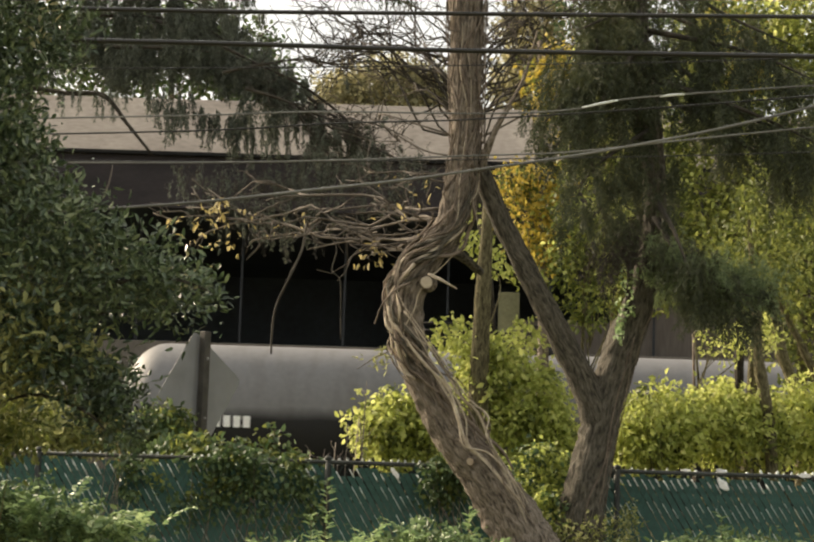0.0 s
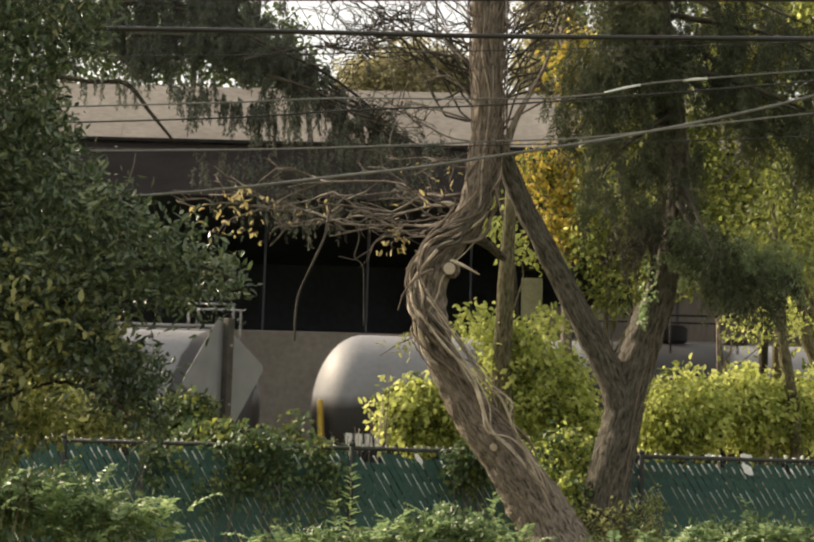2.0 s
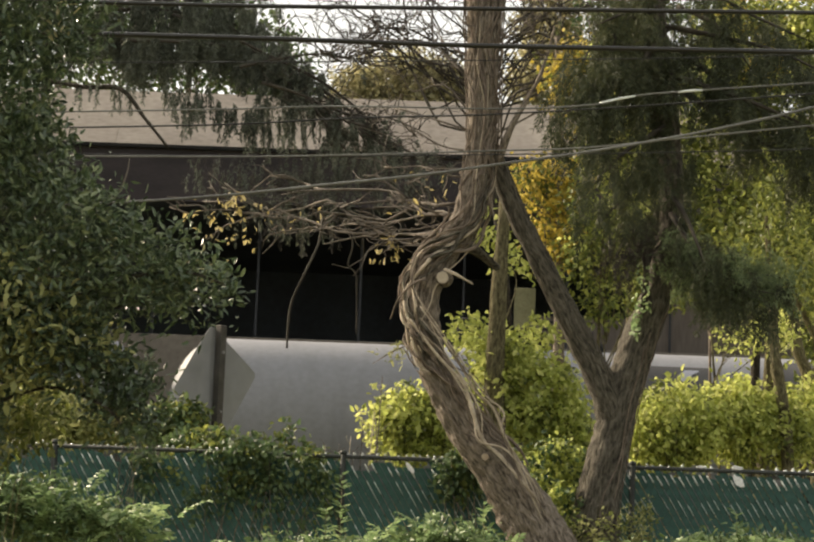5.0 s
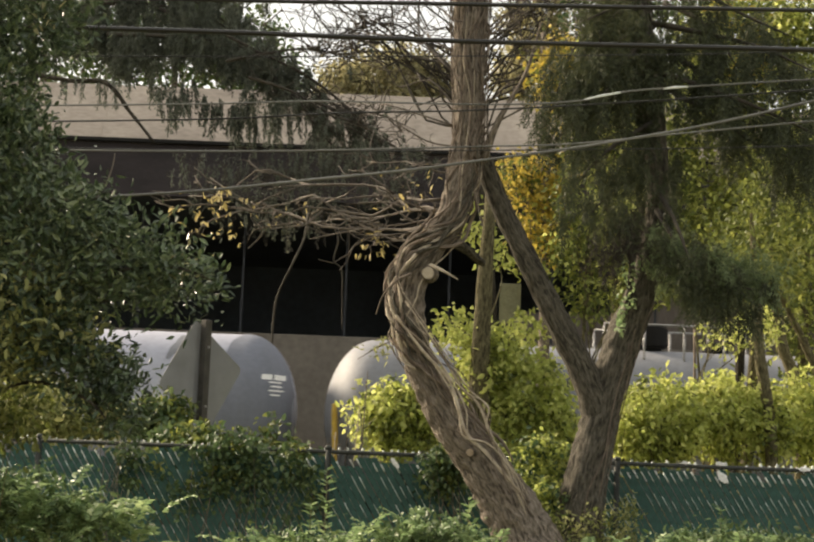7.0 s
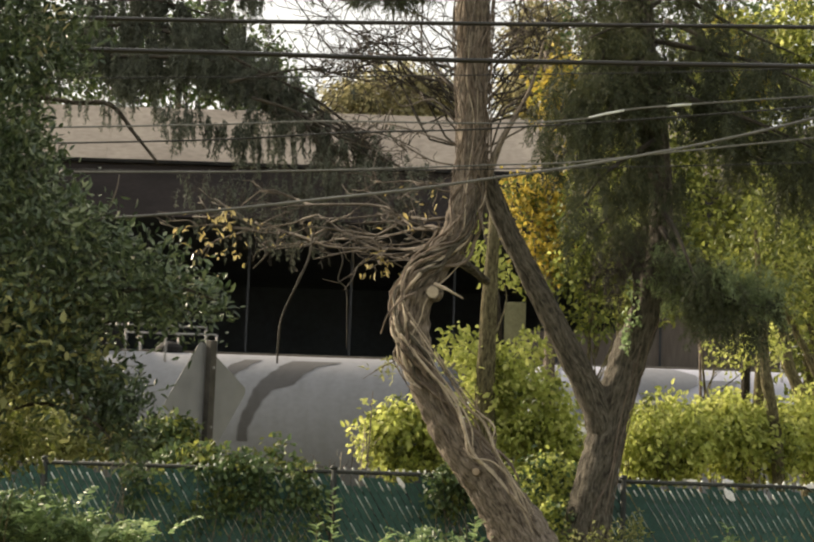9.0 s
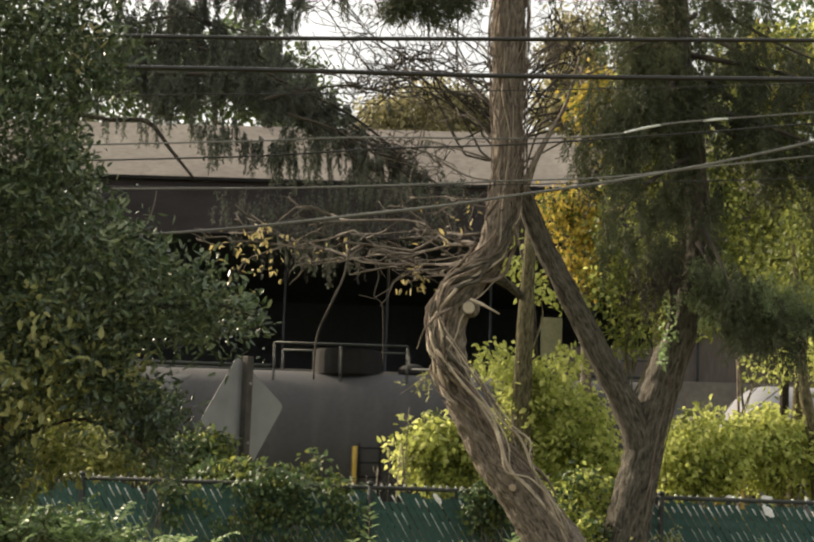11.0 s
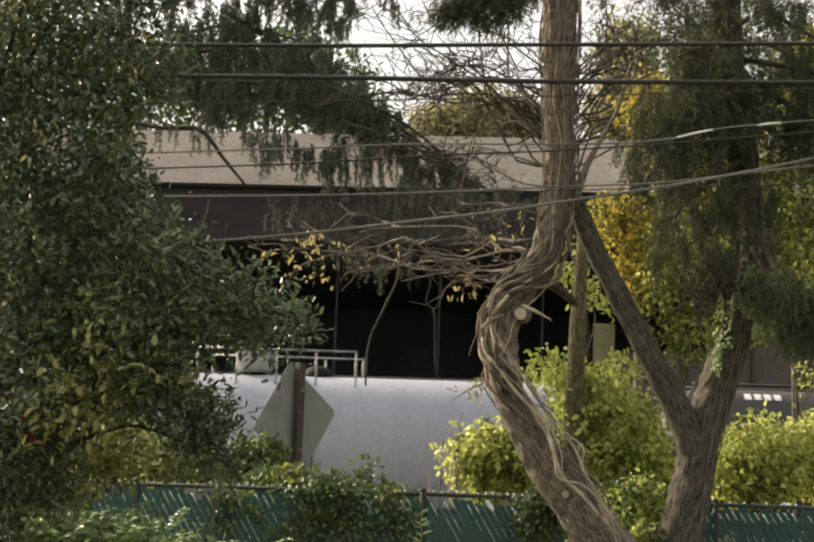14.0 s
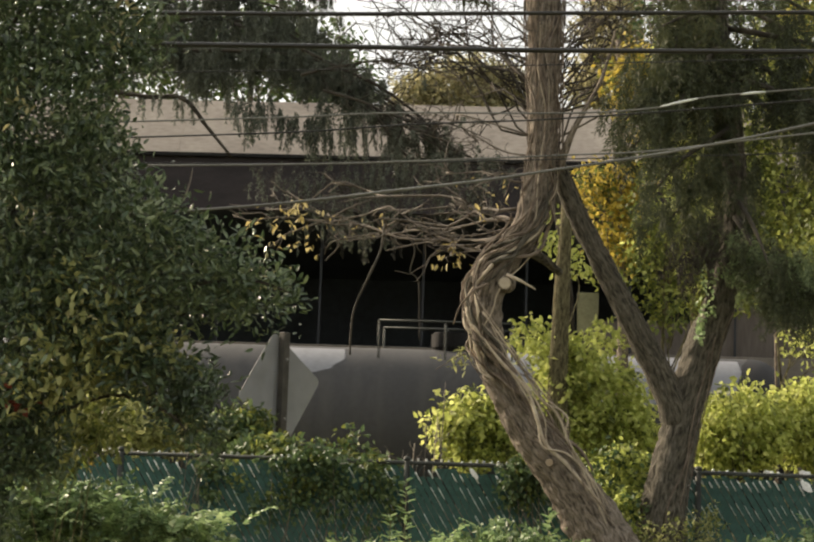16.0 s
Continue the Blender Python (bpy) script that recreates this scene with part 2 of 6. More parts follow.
def tube(bm, pts, radii, seg=8, n=4, rugged=0.0, grain=3.0, fluted=0.0):
    """A smooth tapering tube; rugged: bumps as a share of its radius."""
    path = smooth_path(pts, radii, n)
    rings, side, run = [], None, 0.0
    along = bm.verts.layers.float_vector.get("along") or bm.verts.layers.float_vector.new("along")
    for i, (p, r) in enumerate(path):
        run += (p - path[i - 1][0]).length if i else 0.0
        ax = (path[min(i + 1, len(path) - 1)][0] - path[max(i - 1, 0)][0]).normalized()
        if side is None:
            side = ax.orthogonal().normalized()
        side = (side - ax * side.dot(ax)).normalized()
        up = ax.cross(side)
        ring = []
        for k in range(seg):
            a = 2 * math.pi * k / seg
            way = side * math.cos(a) + up * math.sin(a)
            rr = r
            if rugged:
                rr *= 1 + rugged * noise.noise((p + way * r) * grain) + fluted * math.sin(a * 5 + p.z * 1.3) * 0.5
            ring.append(bm.verts.new(p + way * rr))
            ring[-1][along] = (r * math.cos(a), r * math.sin(a), run)
        rings.append(ring)
    for a, b in zip(rings, rings[1:]):
        for k in range(seg):
            fc = bm.faces.new((a[k], a[(k + 1) % seg], b[(k + 1) % seg], b[k]))
            fc.smooth = True
    bm.faces.new(rings[0][::-1])
    bm.faces.new(rings[-1])
    return bm


def tubed(*args, **kw):
    return tube(bmesh.new(), *args, **kw)


def blades(name, pos, way, face, length, width, material, parent, label="", fold=0.25, droop=0.0):
    """Many leaves in one mesh: at pos, along way, their flat side to face; each a folded six-cornered blade."""
    n = len(pos)
    way = way / np.linalg.norm(way, axis=1, keepdims=True)
    side = np.cross(way, face)
    side /= np.linalg.norm(side, axis=1, keepdims=True) + 1e-9
    up = np.cross(side, way)
    L, w = np.asarray(length).reshape(-1, 1) * np.ones((n, 1)), np.asarray(width).reshape(-1, 1) * np.ones((n, 1))
    v = np.empty((n, 6, 3))
    v[:, 0] = pos
    v[:, 1] = pos + way * L * 0.35 + side * w * 0.5 + up * w * fold
    v[:, 2] = pos + way * L * 0.75 + side * w * 0.34 + up * w * fold - up * L * droop * 0.4
    v[:, 3] = pos + way * L - up * L * droop
    v[:, 4] = pos + way * L * 0.75 - side * w * 0.34 + up * w * fold - up * L * droop * 0.4
    v[:, 5] = pos + way * L * 0.35 - side * w * 0.5 + up * w * fold
    quads = np.array([[0, 1, 2, 3], [0, 3, 4, 5]])
    faces = (np.arange(n)[:, None, None] * 6 + quads[None]).reshape(-1)
    me = bpy.data.meshes.new(name)
    me.vertices.add(n * 6)
    me.vertices.foreach_set("co", v.astype(np.float32).ravel())
    me.loops.add(n * 8)
    me.loops.foreach_set("vertex_index", faces.astype(np.int32))
    me.polygons.add(n * 2)
    me.polygons.foreach_set("loop_start", (np.arange(n * 2) * 4).astype(np.int32))
    me.polygons.foreach_set("loop_total", np.full(n * 2, 4, np.int32))
    me.update(calc_edges=True)
    return part_me(name, me, material, parent, label)


def crown_points(rng, lumps, clumps, each, spread):
    """Leaf places: clumps of leaves, thicker towards the outside of each lump (centre, radii)."""
    vol = np.array([r[0] * r[1] * r[2] for _, r in lumps]) ** 0.75
    pick = rng.choice(len(lumps), clumps, p=vol / vol.sum())
    c = np.array([lumps[i][0] for i in pick])
    r = np.array([lumps[i][1] for i in pick])
    d = rng.normal(size=(clumps, 3))
    d /= np.linalg.norm(d, axis=1, keepdims=True)
    mid = c + d * r * (rng.uniform(0.25, 1.0, (clumps, 1)) ** 0.6 + 0.35 * rng.random((clumps, 1)) ** 4)
    pos = np.repeat(mid, each, 0) + rng.normal(size=(clumps * each, 3)) * spread
    return mid, pos, np.repeat(d, each, 0)


def crown(name, seed, lumps, clumps, each, spread, leaf, material, parent, label="", aspect=0.5, hang=0.3, base=(0, 0, 0), fold=0.25):
    rng = np.random.default_rng(seed)
    mid, pos, out = crown_points(rng, lumps, clumps, each, spread)
    n = len(pos)
    way = rng.normal(size=(n, 3)) + out * 0.5 + np.array([0, 0, -hang * 2])
    face = rng.normal(size=(n, 3)) * 0.8 + np.array([0, -0.3, 1.0])
    size = leaf * rng.uniform(0.6, 1.25, n)
    blades(name, pos - np.array(base), way, face, size, size * aspect, material, parent, label, fold)
    return mid


def twigs(bm, rng, roots, tips, r0=0.02, r1=0.005, bend=0.15, seg=4):
    for a, b in zip(roots, tips):
        a, b = Vector(a), Vector(b)
        L = (b - a).length
        m1 = a.lerp(b, 0.35) + Vector(rng.normal(size=3)) * bend * L
        m2 = a.lerp(b, 0.7) + Vector(rng.normal(size=3)) * bend * L
        tube(bm, [a, m1, m2, b], [r0, r0 * 0.75, (r0 + r1) * 0.45, r1], seg, 2)


# ---------------------------------------------------------------- ground and track
RAIL_Y = 35.0


def ground():
    bm = bmesh.new()
    xs = [-3000, -300, -120] + [i * 4 for i in range(-20, 21)] + [120, 300, 3000]
    ys = [-2000, -200, -40] + [i * 3 for i in range(-8, 30)] + [150, 400, 4000]
    grid = []
    for y in ys:
        grid.append([bm.verts.new((x, y, 0.12 * noise.noise(Vector((x * 0.15, y * 0.15, 0))) - 0.06 if abs(x) < 80 and -20 < y < 30 else -0.06)) for x in xs])
    for a, b in zip(grid, grid[1:]):
        for k in range(len(xs) - 1):
            bm.faces.new((a[k], a[k + 1], b[k + 1], b[k])).smooth = True
    tagged(part("ground", bm, SOIL, None), "grassy soil ground beside the railway", "ground", kind="structure")


def track():
    bm = bmesh.new()
    prof = [(-3.0, -0.12), (-1.7, 0.03), (1.7, 0.03), (3.0, -0.12)]
    a = [bm.verts.new((-320, RAIL_Y + y, z)) for y, z in prof]
    b = [bm.verts.new((320, RAIL_Y + y, z)) for y, z in prof]
    for k in range(3):
        bm.faces.new((a[k], b[k], b[k + 1], a[k + 1]))
    t = tagged(part("track_bed", bm, BALLAST, None), "grey crushed stone railway track bed", "track", kind="structure")
    for s in (-1, 1):
        y = RAIL_Y + s * 0.7525
        bm = boxed(-320, y - 0.036, 0.18, 320, y + 0.036, 0.22)
        box(bm, -320, y - 0.012, 0.06, 320, y + 0.012, 0.18)
        box(bm, -320, y - 0.07, 0.035, 320, y + 0.07, 0.06)
        part("rail", bm, RAIL, t, "rusty steel rail")


# ---------------------------------------------------------------- open shed behind the track
OV_Y = 48.0


def shed():
    z_top, z_eave, z_beam, z_wall = 13.63, 11.47, 9.71, 5.48
    o = thing("railside_shed", (0, OV_Y, 0), "long open shed with tan roof and dark brown fascia", "building", kind="structure")
    rise, run = z_top - z_eave, 1.9
    x = -46.0
    while x < 46:
        bm = bmesh.new()
        for k, (x0, x1, lift) in enumerate(((x + 0.006, x + 1.994, 0.0), (x - 0.015, x + 0.015, 0.015))):
            lo, hi = Vector((0, -0.35, z_eave)), Vector((0, -0.35 + run, z_top))
            nrm = Vector((0, -rise, run)).normalized()
            vs = []
            for d in (lift, -0.06):
                for p, xx in ((lo, x0), (lo, x1), (hi, x1), (hi, x0)):
                    q = p + nrm * d
                    vs.append(bm.verts.new((xx, q.y, q.z)))
            for f in ((0, 1, 2, 3), (7, 6, 5, 4), (0, 4, 5, 1), (1, 5, 6, 2), (2, 6, 7, 3), (3, 7, 4, 0)):
                bm.faces.new([vs[i] for i in f])
        part("roof_panel", bm, PARAPET, o)
        x += 2
    part("roof_flat", boxed(-46, run - 0.3, z_top - 0.12, 46, 26, z_top - 0.03), PARAPET, o, "flat tan roof")
    part("gutter", boxed(-46, -0.46, z_eave - 0.14, 46, -0.3, z_eave - 0.02, bevel=0.02), BLACK, o, "dark gutter under the roof edge")
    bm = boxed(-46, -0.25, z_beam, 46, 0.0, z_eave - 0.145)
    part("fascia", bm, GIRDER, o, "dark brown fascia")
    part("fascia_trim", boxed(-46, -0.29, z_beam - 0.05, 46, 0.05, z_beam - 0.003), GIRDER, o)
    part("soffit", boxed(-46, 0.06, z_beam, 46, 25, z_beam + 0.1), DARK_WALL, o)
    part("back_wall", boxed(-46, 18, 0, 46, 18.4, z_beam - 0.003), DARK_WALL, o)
    for i in range(-11, 12):
        x = i * 3.43 + 1.38
        part("column", boxed(x - 0.04, 2.2, 0, x + 0.04, 2.28, z_beam - 0.003, bevel=0.01), COLUMN, o, "thin grey steel column")
    for x0, x1, z1 in ((3.3, 7.0, 6.7), (7.003, 46, z_beam - 0.003)):
        part("infill_wall", boxed(x0, 2.6, 0, x1, 2.8, z1, bevel=0.02), INFILL, o, "grey-brown boarded wall")
    part("low_wall", boxed(-46, 0.6, 0, 46, 1.0, z_wall, bevel=0.04), GREY_WALL, o, "grey-tan concrete wall")


# ---------------------------------------------------------------- tank cars
def tank_paint(name, base, dirt, rough=0.42, lower=None, split=2.5, spill=0.0):
    """Tank paint: dust and streaks, a dark lower half, an oily spill under the manway."""
    m, nt, b = shader(name, rough + 0.2, 0.0, 0.28)
    tc, sep = nt.nodes.new("ShaderNodeTexCoord"), nt.nodes.new("ShaderNodeSeparateXYZ")
    nt.links.new(tc.outputs["Object"], sep.inputs[0])
    streak = noise_out(nt, 1.1, 4, stretch=(3, 1, 0.25))
    fine = noise_out(nt, 9, 3)
    col = mixed(nt, ramp(nt, streak, [(0.45, (0, 0, 0)), (0.8, (0.7, 0.7, 0.7))]), base, dirt)
    if spill:
        wob = noise_out(nt, 0.9, 3)
        off = nt.nodes.new("ShaderNodeMath")
        off.operation = "ADD"
        slant = nt.nodes.new("ShaderNodeMath")
        slant.operation = "MULTIPLY_ADD"
        slant.inputs[1].default_value, slant.inputs[2].default_value = -0.7, 2.9
        nt.links.new(sep.outputs[2], slant.inputs[0])
        nt.links.new(slant.outputs[0], off.inputs[1])
        nt.links.new(sep.outputs[0], off.inputs[0])
        a = nt.nodes.new("ShaderNodeMath")
        a.operation = "ABSOLUTE"
        nt.links.new(off.outputs[0], a.inputs[0])
        s = nt.nodes.new("ShaderNodeMath")
        s.operation = "MULTIPLY_ADD"
        nt.links.new(wob, s.inputs[0])
        s.inputs[1].default_value = -1.6
        nt.links.new(a.outputs[0], s.inputs[2])
        edge = nt.nodes.new("ShaderNodeMapRange")
        edge.inputs["From Min"].default_value, edge.inputs["From Max"].default_value = spill - 0.85, spill - 0.6
        nt.links.new(s.outputs[0], edge.inputs["Value"])
        col = mixed(nt, edge.outputs[0], (0.035, 0.034, 0.035), col)
    if lower:
        wob = noise_out(nt, 0.8, 2)
        s = nt.nodes.new("ShaderNodeMath")
        s.operation = "MULTIPLY_ADD"
        nt.links.new(wob, s.inputs[0])
        s.inputs[1].default_value = 0.25
        nt.links.new(sep.outputs[2], s.inputs[2])
        edge = nt.nodes.new("ShaderNodeMapRange")
        edge.inputs["From Min"].default_value, edge.inputs["From Max"].default_value = split, split + 0.3
        nt.links.new(s.outputs[0], edge.inputs["Value"])
        col = mixed(nt, edge.outputs[0], lower, col)
    col = mixed(nt, 0.25, col, ramp(nt, fine, [(0.3, (0.5, 0.5, 0.5)), (0.7, (1, 1, 1))]), "MULTIPLY")
    nt.links.new(col, b.inputs["Base Color"])
    return m


def tank_car(at_x, paint, radius=1.75, top=4.38, length=16.1, platform="wide", rail_mat=None, marks="low", logo=False, top_rail=False, patches=(), wide_manway=False, end_post=False, festoon=False, label=""):
    """A railway tank car; its origin lies on the rails under its middle."""
    car = thing("tank_car", (at_x, RAIL_Y, 0.22), label, "rail car", "tank cars of the passing train")
    zc, half, rail_mat = top - 0.22 - radius, length / 2, rail_mat or BLACK
    bm = bmesh.new()
    head, prof = 1.15, []
    for k in range(13):
        a = k / 12 * math.pi / 2
        prof.append((-half + head * (1 - math.cos(a)), radius * math.sin(a)))
    prof = [(x, max(r, 0.02)) for x, r in prof]
    prof += [(-half + head + (length - 2 * head) * k / 8, radius) for k in range(1, 8)]
    prof += [(-x, r) for x, r in prof[12::-1]]
    seg, rings = 56, []
    for x, r in prof:
        rings.append([bm.verts.new((x, r * math.cos(2 * math.pi * k / seg), zc + r * math.sin(2 * math.pi * k / seg))) for k in range(seg)])
    for a, b in zip(rings, rings[1:]):
        for k in range(seg):
            bm.faces.new((a[k], b[k], b[(k + 1) % seg], a[(k + 1) % seg])).smooth = True
    bm.faces.new(rings[0])
    bm.faces.new(rings[-1][::-1])
    bmesh.ops.recalc_face_normals(bm, faces=bm.faces)
    tank = part("tank", bm, paint, car)

    def shell(x):
        """The tank's radius at x, also over its domed heads."""
        d = half - abs(x)
        return radius if d >= head else radius * math.sin(math.acos(max(-1.0, min(1.0, 1 - max(d, 0.0) / head))))

    def wrapped(name, rows, mat, lbl, lift=0.012, across=1):
        """A painted area on the near side: rows of angle, left and right edge."""
        bm, grid = bmesh.new(), []
        for (a0, l0, q0), (a1, l1, q1) in zip(rows, rows[1:]):
            for k in range(10):
                f = k / 10
                s = f * f * (3 - 2 * f)
                grid.append((a0 + (a1 - a0) * f, l0 + (l1 - l0) * s, q0 + (q1 - q0) * s))
        grid.append(rows[-1])
        line = []
        for a, l, q in grid:
            xs = [l + (q - l) * i / across for i in range(across + 1)]
            line.append([bm.verts.new((x, -(shell(x) + lift) * math.cos(a), zc + (shell(x) + lift) * math.sin(a))) for x in xs])
        for p, q in zip(line, line[1:]):
            for i in range(across):
                bm.faces.new((p[i], p[i + 1], q[i + 1], q[i])).smooth = True
        return part(name, bm, mat, tank, lbl)

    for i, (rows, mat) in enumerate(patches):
        wrapped("paint_patch", rows, mat, "painted shell patch: touch-up, soot or head shade", 0.006 + 0.002 * i, 24)
    for s in (-1, 1):
        bm = boxed(s * 5.9 - 1.25, -0.95, 0.25, s * 5.9 + 1.25, -0.8, 0.62, bevel=0.04)
        box(bm, s * 5.9 - 1.25, 0.8, 0.25, s * 5.9 + 1.25, 0.95, 0.62, bevel=0.04)
        box(bm, s * 5.9 - 0.2, -0.8, 0.3, s * 5.9 + 0.2, 0.8, 0.6)
        truck = part("truck_frame", bm, BLACK, car, "black cast steel truck frame")
        for w in (-0.88, 0.88):
            for y in (-0.7525, 0.7525):
                bm = bmesh.new()
                bmesh.ops.create_cone(bm, cap_ends=True, segments=24, radius1=0.42, radius2=0.41, depth=0.12, matrix=Matrix.Translation((s * 5.9 + w, y, 0.42)) @ pose(0, 0, 0, 90))
                part("wheel", bm, RAIL, truck)
        bm = boxed(s * (half - 0.15) - 0.4, -1.4, 0.85, s * (half - 0.15) + 0.4, 1.4, 0.93, bevel=0.01)
        box(bm, s * (half - 0.9) - 1.0, -0.3, 0.5, s * (half - 0.9) + 1.0, 0.3, 0.85)
        part("end_platform", bm, BLACK, car, "black end platform")
        part("coupler", boxed(min(s * (half + 0.3), s * (half - 0.1)), -0.09, 0.5, max(s * (half + 0.3), s * (half - 0.1)), 0.09, 0.72, bevel=0.03), RAIL, car)
        for y in (-1.42, 1.42):
            xg = s * (half - 0.32)
            if s < 0 and not logo:
                part("grab_post", tubed([(xg, y, 0.93), (xg + 0.01, y, 1.8), (xg - 0.03, y, 2.5), (xg - 0.02, y, 2.62)], [0.075, 0.07, 0.065, 0.05], 8, 3), YELLOW, car, "yellow grab post")
            lad = bmesh.new()
            for dx in (0.28, 0.62):
                tube(lad, [(xg - s * dx, y, 0.5), (xg - s * dx, y, 2.0)], [0.025] * 2, 5, 1)
            for i in range(5):
                tube(lad, [(xg - s * 0.28, y, 0.6 + i * 0.32), (xg - s * 0.62, y, 0.6 + i * 0.32)], [0.018] * 2, 5, 1)
            part("end_ladder", lad, BLACK, car, "black end ladder")
        for y in (-1.1, 1.1):
            part("saddle", boxed(s * 5.9 - 0.5, y - 0.12, 0.85, s * 5.9 + 0.5, y + 0.12, zc - radius * 0.55, bevel=0.02), BLACK, car)
    ztop = zc + radius
    silver = platform == "long"
    xm = -0.65 if silver else 0.1
    bm = bmesh.new()
    bmesh.ops.create_cone(bm, cap_ends=True, segments=28, radius1=0.8 if wide_manway else 0.44, radius2=0.8 if wide_manway else 0.44, depth=0.5 if silver else 0.62 if wide_manway else 0.4, matrix=Matrix.Translation((xm, 0, ztop + (0.3 if silver else 0.2))))
    bmesh.ops.bevel(bm, geom=[e for e in bm.edges if abs(e.verts[0].co.z - e.verts[1].co.z) < 0.01], offset=0.05, segments=2, affect="EDGES")
    manway = part("manway", bm, STEEL if logo else BLACK, car, "round manway housing")
    bm = bmesh.new()
    bmesh.ops.create_cone(bm, cap_ends=True, segments=20, radius1=0.3, radius2=0.3, depth=0.3, matrix=Matrix.Translation((xm, 0, ztop + 0.08)))
    part("neck", bm, BLACK, manway)
    bm = bmesh.new()
    bmesh.ops.create_uvsphere(bm, u_segments=16, v_segments=8, radius=0.34, matrix=Matrix.Translation((xm + 1.5, 0, ztop + 0.02)) @ Matrix.Diagonal((1, 1, 0.7, 1)))
    part("valve_dome", bm, BLACK, car)
    span = {"wide": 1.5, "short": 0.75, "long": 1.8}[platform]
    low = 0.22 if silver else 0.17
    for y in (-1, 1):
        part("walkway", boxed(-span, min(y * 0.95, y * 0.5), ztop - 0.2 - low, span, max(y * 0.95, y * 0.5), ztop - 0.13 - low, bevel=0.01), STEEL if silver else rail_mat, car)
        for i in range(5 if silver else 3):
            x = -span + 2 * span * i / (4 if silver else 2)
            part("stanchion", tubed([(x, y * 0.93, ztop - 0.4 - low), (x, y * 0.93, ztop + 0.74 - low)], [0.024] * 2, 6, 2), rail_mat, car)
        part("guard_rail", tubed([(-span, y * 0.93, ztop + 0.74 - low), (span, y * 0.93, ztop + 0.74 - low)], [0.026] * 2, 6, 2), rail_mat, car)
        if top_rail:
            part("running_rail", tubed([(-half + 0.9, y * 0.7, ztop + 0.06), (-span - 0.1, y * 0.7, ztop + 0.06)], [0.04] * 2, 6, 2), rail_mat, car, "running rail")
            part("running_rail", tubed([(span + 0.1, y * 0.7, ztop + 0.06), (half - 0.9, y * 0.7, ztop + 0.06)], [0.04] * 2, 6, 2), rail_mat, car, "running rail")
            for s in (-1, 1):
                x = s * (half - 1.1)
                part("end_loop", tubed([(x - 0.5, y * 0.7, ztop - 0.05), (x - 0.5, y * 0.7, ztop + 0.5), (x - 0.44, y * 0.7, ztop + 0.56), (x + 0.44, y * 0.7, ztop + 0.56), (x + 0.5, y * 0.7, ztop + 0.5), (x + 0.5, y * 0.7, ztop - 0.2)], [0.026] * 6, 6, 3), rail_mat, car, "end handrail loop")
        lad, rl = bmesh.new(), radius + 0.12
        for dx in (0.55, 1.0):
            tube(lad, [(dx, y * rl * math.cos(a), zc + rl * math.sin(a)) for a in (-0.9, -0.45, 0.05)], [0.022] * 3, 5, 3)
        for a in np.linspace(-0.85, 0.0, 6):
            tube(lad, [(0.55, y * rl * math.cos(a), zc + rl * math.sin(a)), (1.0, y * rl * math.cos(a), zc + rl * math.sin(a))], [0.016] * 2, 5, 1)
        part("ladder", lad, BLACK, car)
        part("ladder_grip", tubed([(0.45, y * (radius + 0.1), zc - 1.2), (0.45, y * (radius + 0.14), zc + 0.03)], [0.05] * 2, 6, 2), YELLOW, car, "yellow ladder grip")

    if festoon:
        zr = ztop + 0.72 - low
        for x0, x1 in ((-0.75, 0.1), (0.55, 1.15), (1.2, 1.45)):
            part("chain", tubed([(x0, -0.95, zr), (x0 + (x1 - x0) * 0.25, -0.95, zr - 0.13), ((x0 + x1) / 2, -0.95, zr - 0.17), (x0 + (x1 - x0) * 0.75, -0.95, zr - 0.13), (x1, -0.95, zr)], [0.018] * 5, 6, 4), GLINT, car, "pale safety chain hung from the rail")
        part("step_panel", boxed(1.55, -1.62, 0.62, 2.25, -1.58, 0.95, bevel=0.01), YELLOW, car, "yellow painted step panel")
    if end_post:
        for y in (-1, 1):
            xe, ye = half - 1.7, y * (radius + 0.1)
            part("grab_post", tubed([(xe, ye, 0.93), (xe, ye, 1.8), (xe, ye, 2.6)], [0.06, 0.06, 0.05], 8, 3), YELLOW, car, "yellow grab post")
            lad = bmesh.new()
            for dx in (0.35, 0.7):
                tube(lad, [(xe + dx, ye, 0.5), (xe + dx, ye, 2.0), (xe + dx + 0.05, ye, 3.0 if dx < 0.5 else 2.2)], [0.022] * 3, 5, 2)
            for i in range(5):
                tube(lad, [(xe + 0.35, ye, 0.7 + i * 0.3), (xe + 0.7, ye, 0.7 + i * 0.3)], [0.016] * 2, 5, 1)
            part("ladder", lad, STEEL, car, "pale steel ladder")

    def bar(x0, x1, a0, a1, nm="lettering_bar"):
        wrapped(nm, [(a0, x0, x1), (a1, x0, x1)], WHITE, "white painted bar", 0.034, 3)

    a_low, hgt = {"low": (-0.09, 0.14), "foot": (-0.46, 0.16), "mid": (0.2, 0.12), "blank": (0, 0), "high": (0.97, 0.16)}[marks]
    x = -half + {"low": 1.35, "foot": 0.88}.get(marks, 0.95)
    if not logo and marks not in ("mid", "blank"):
        for i in range(4 if marks == "foot" else 9):
            if i != 4:
                bar(x, x + 0.15, a_low, a_low + hgt)
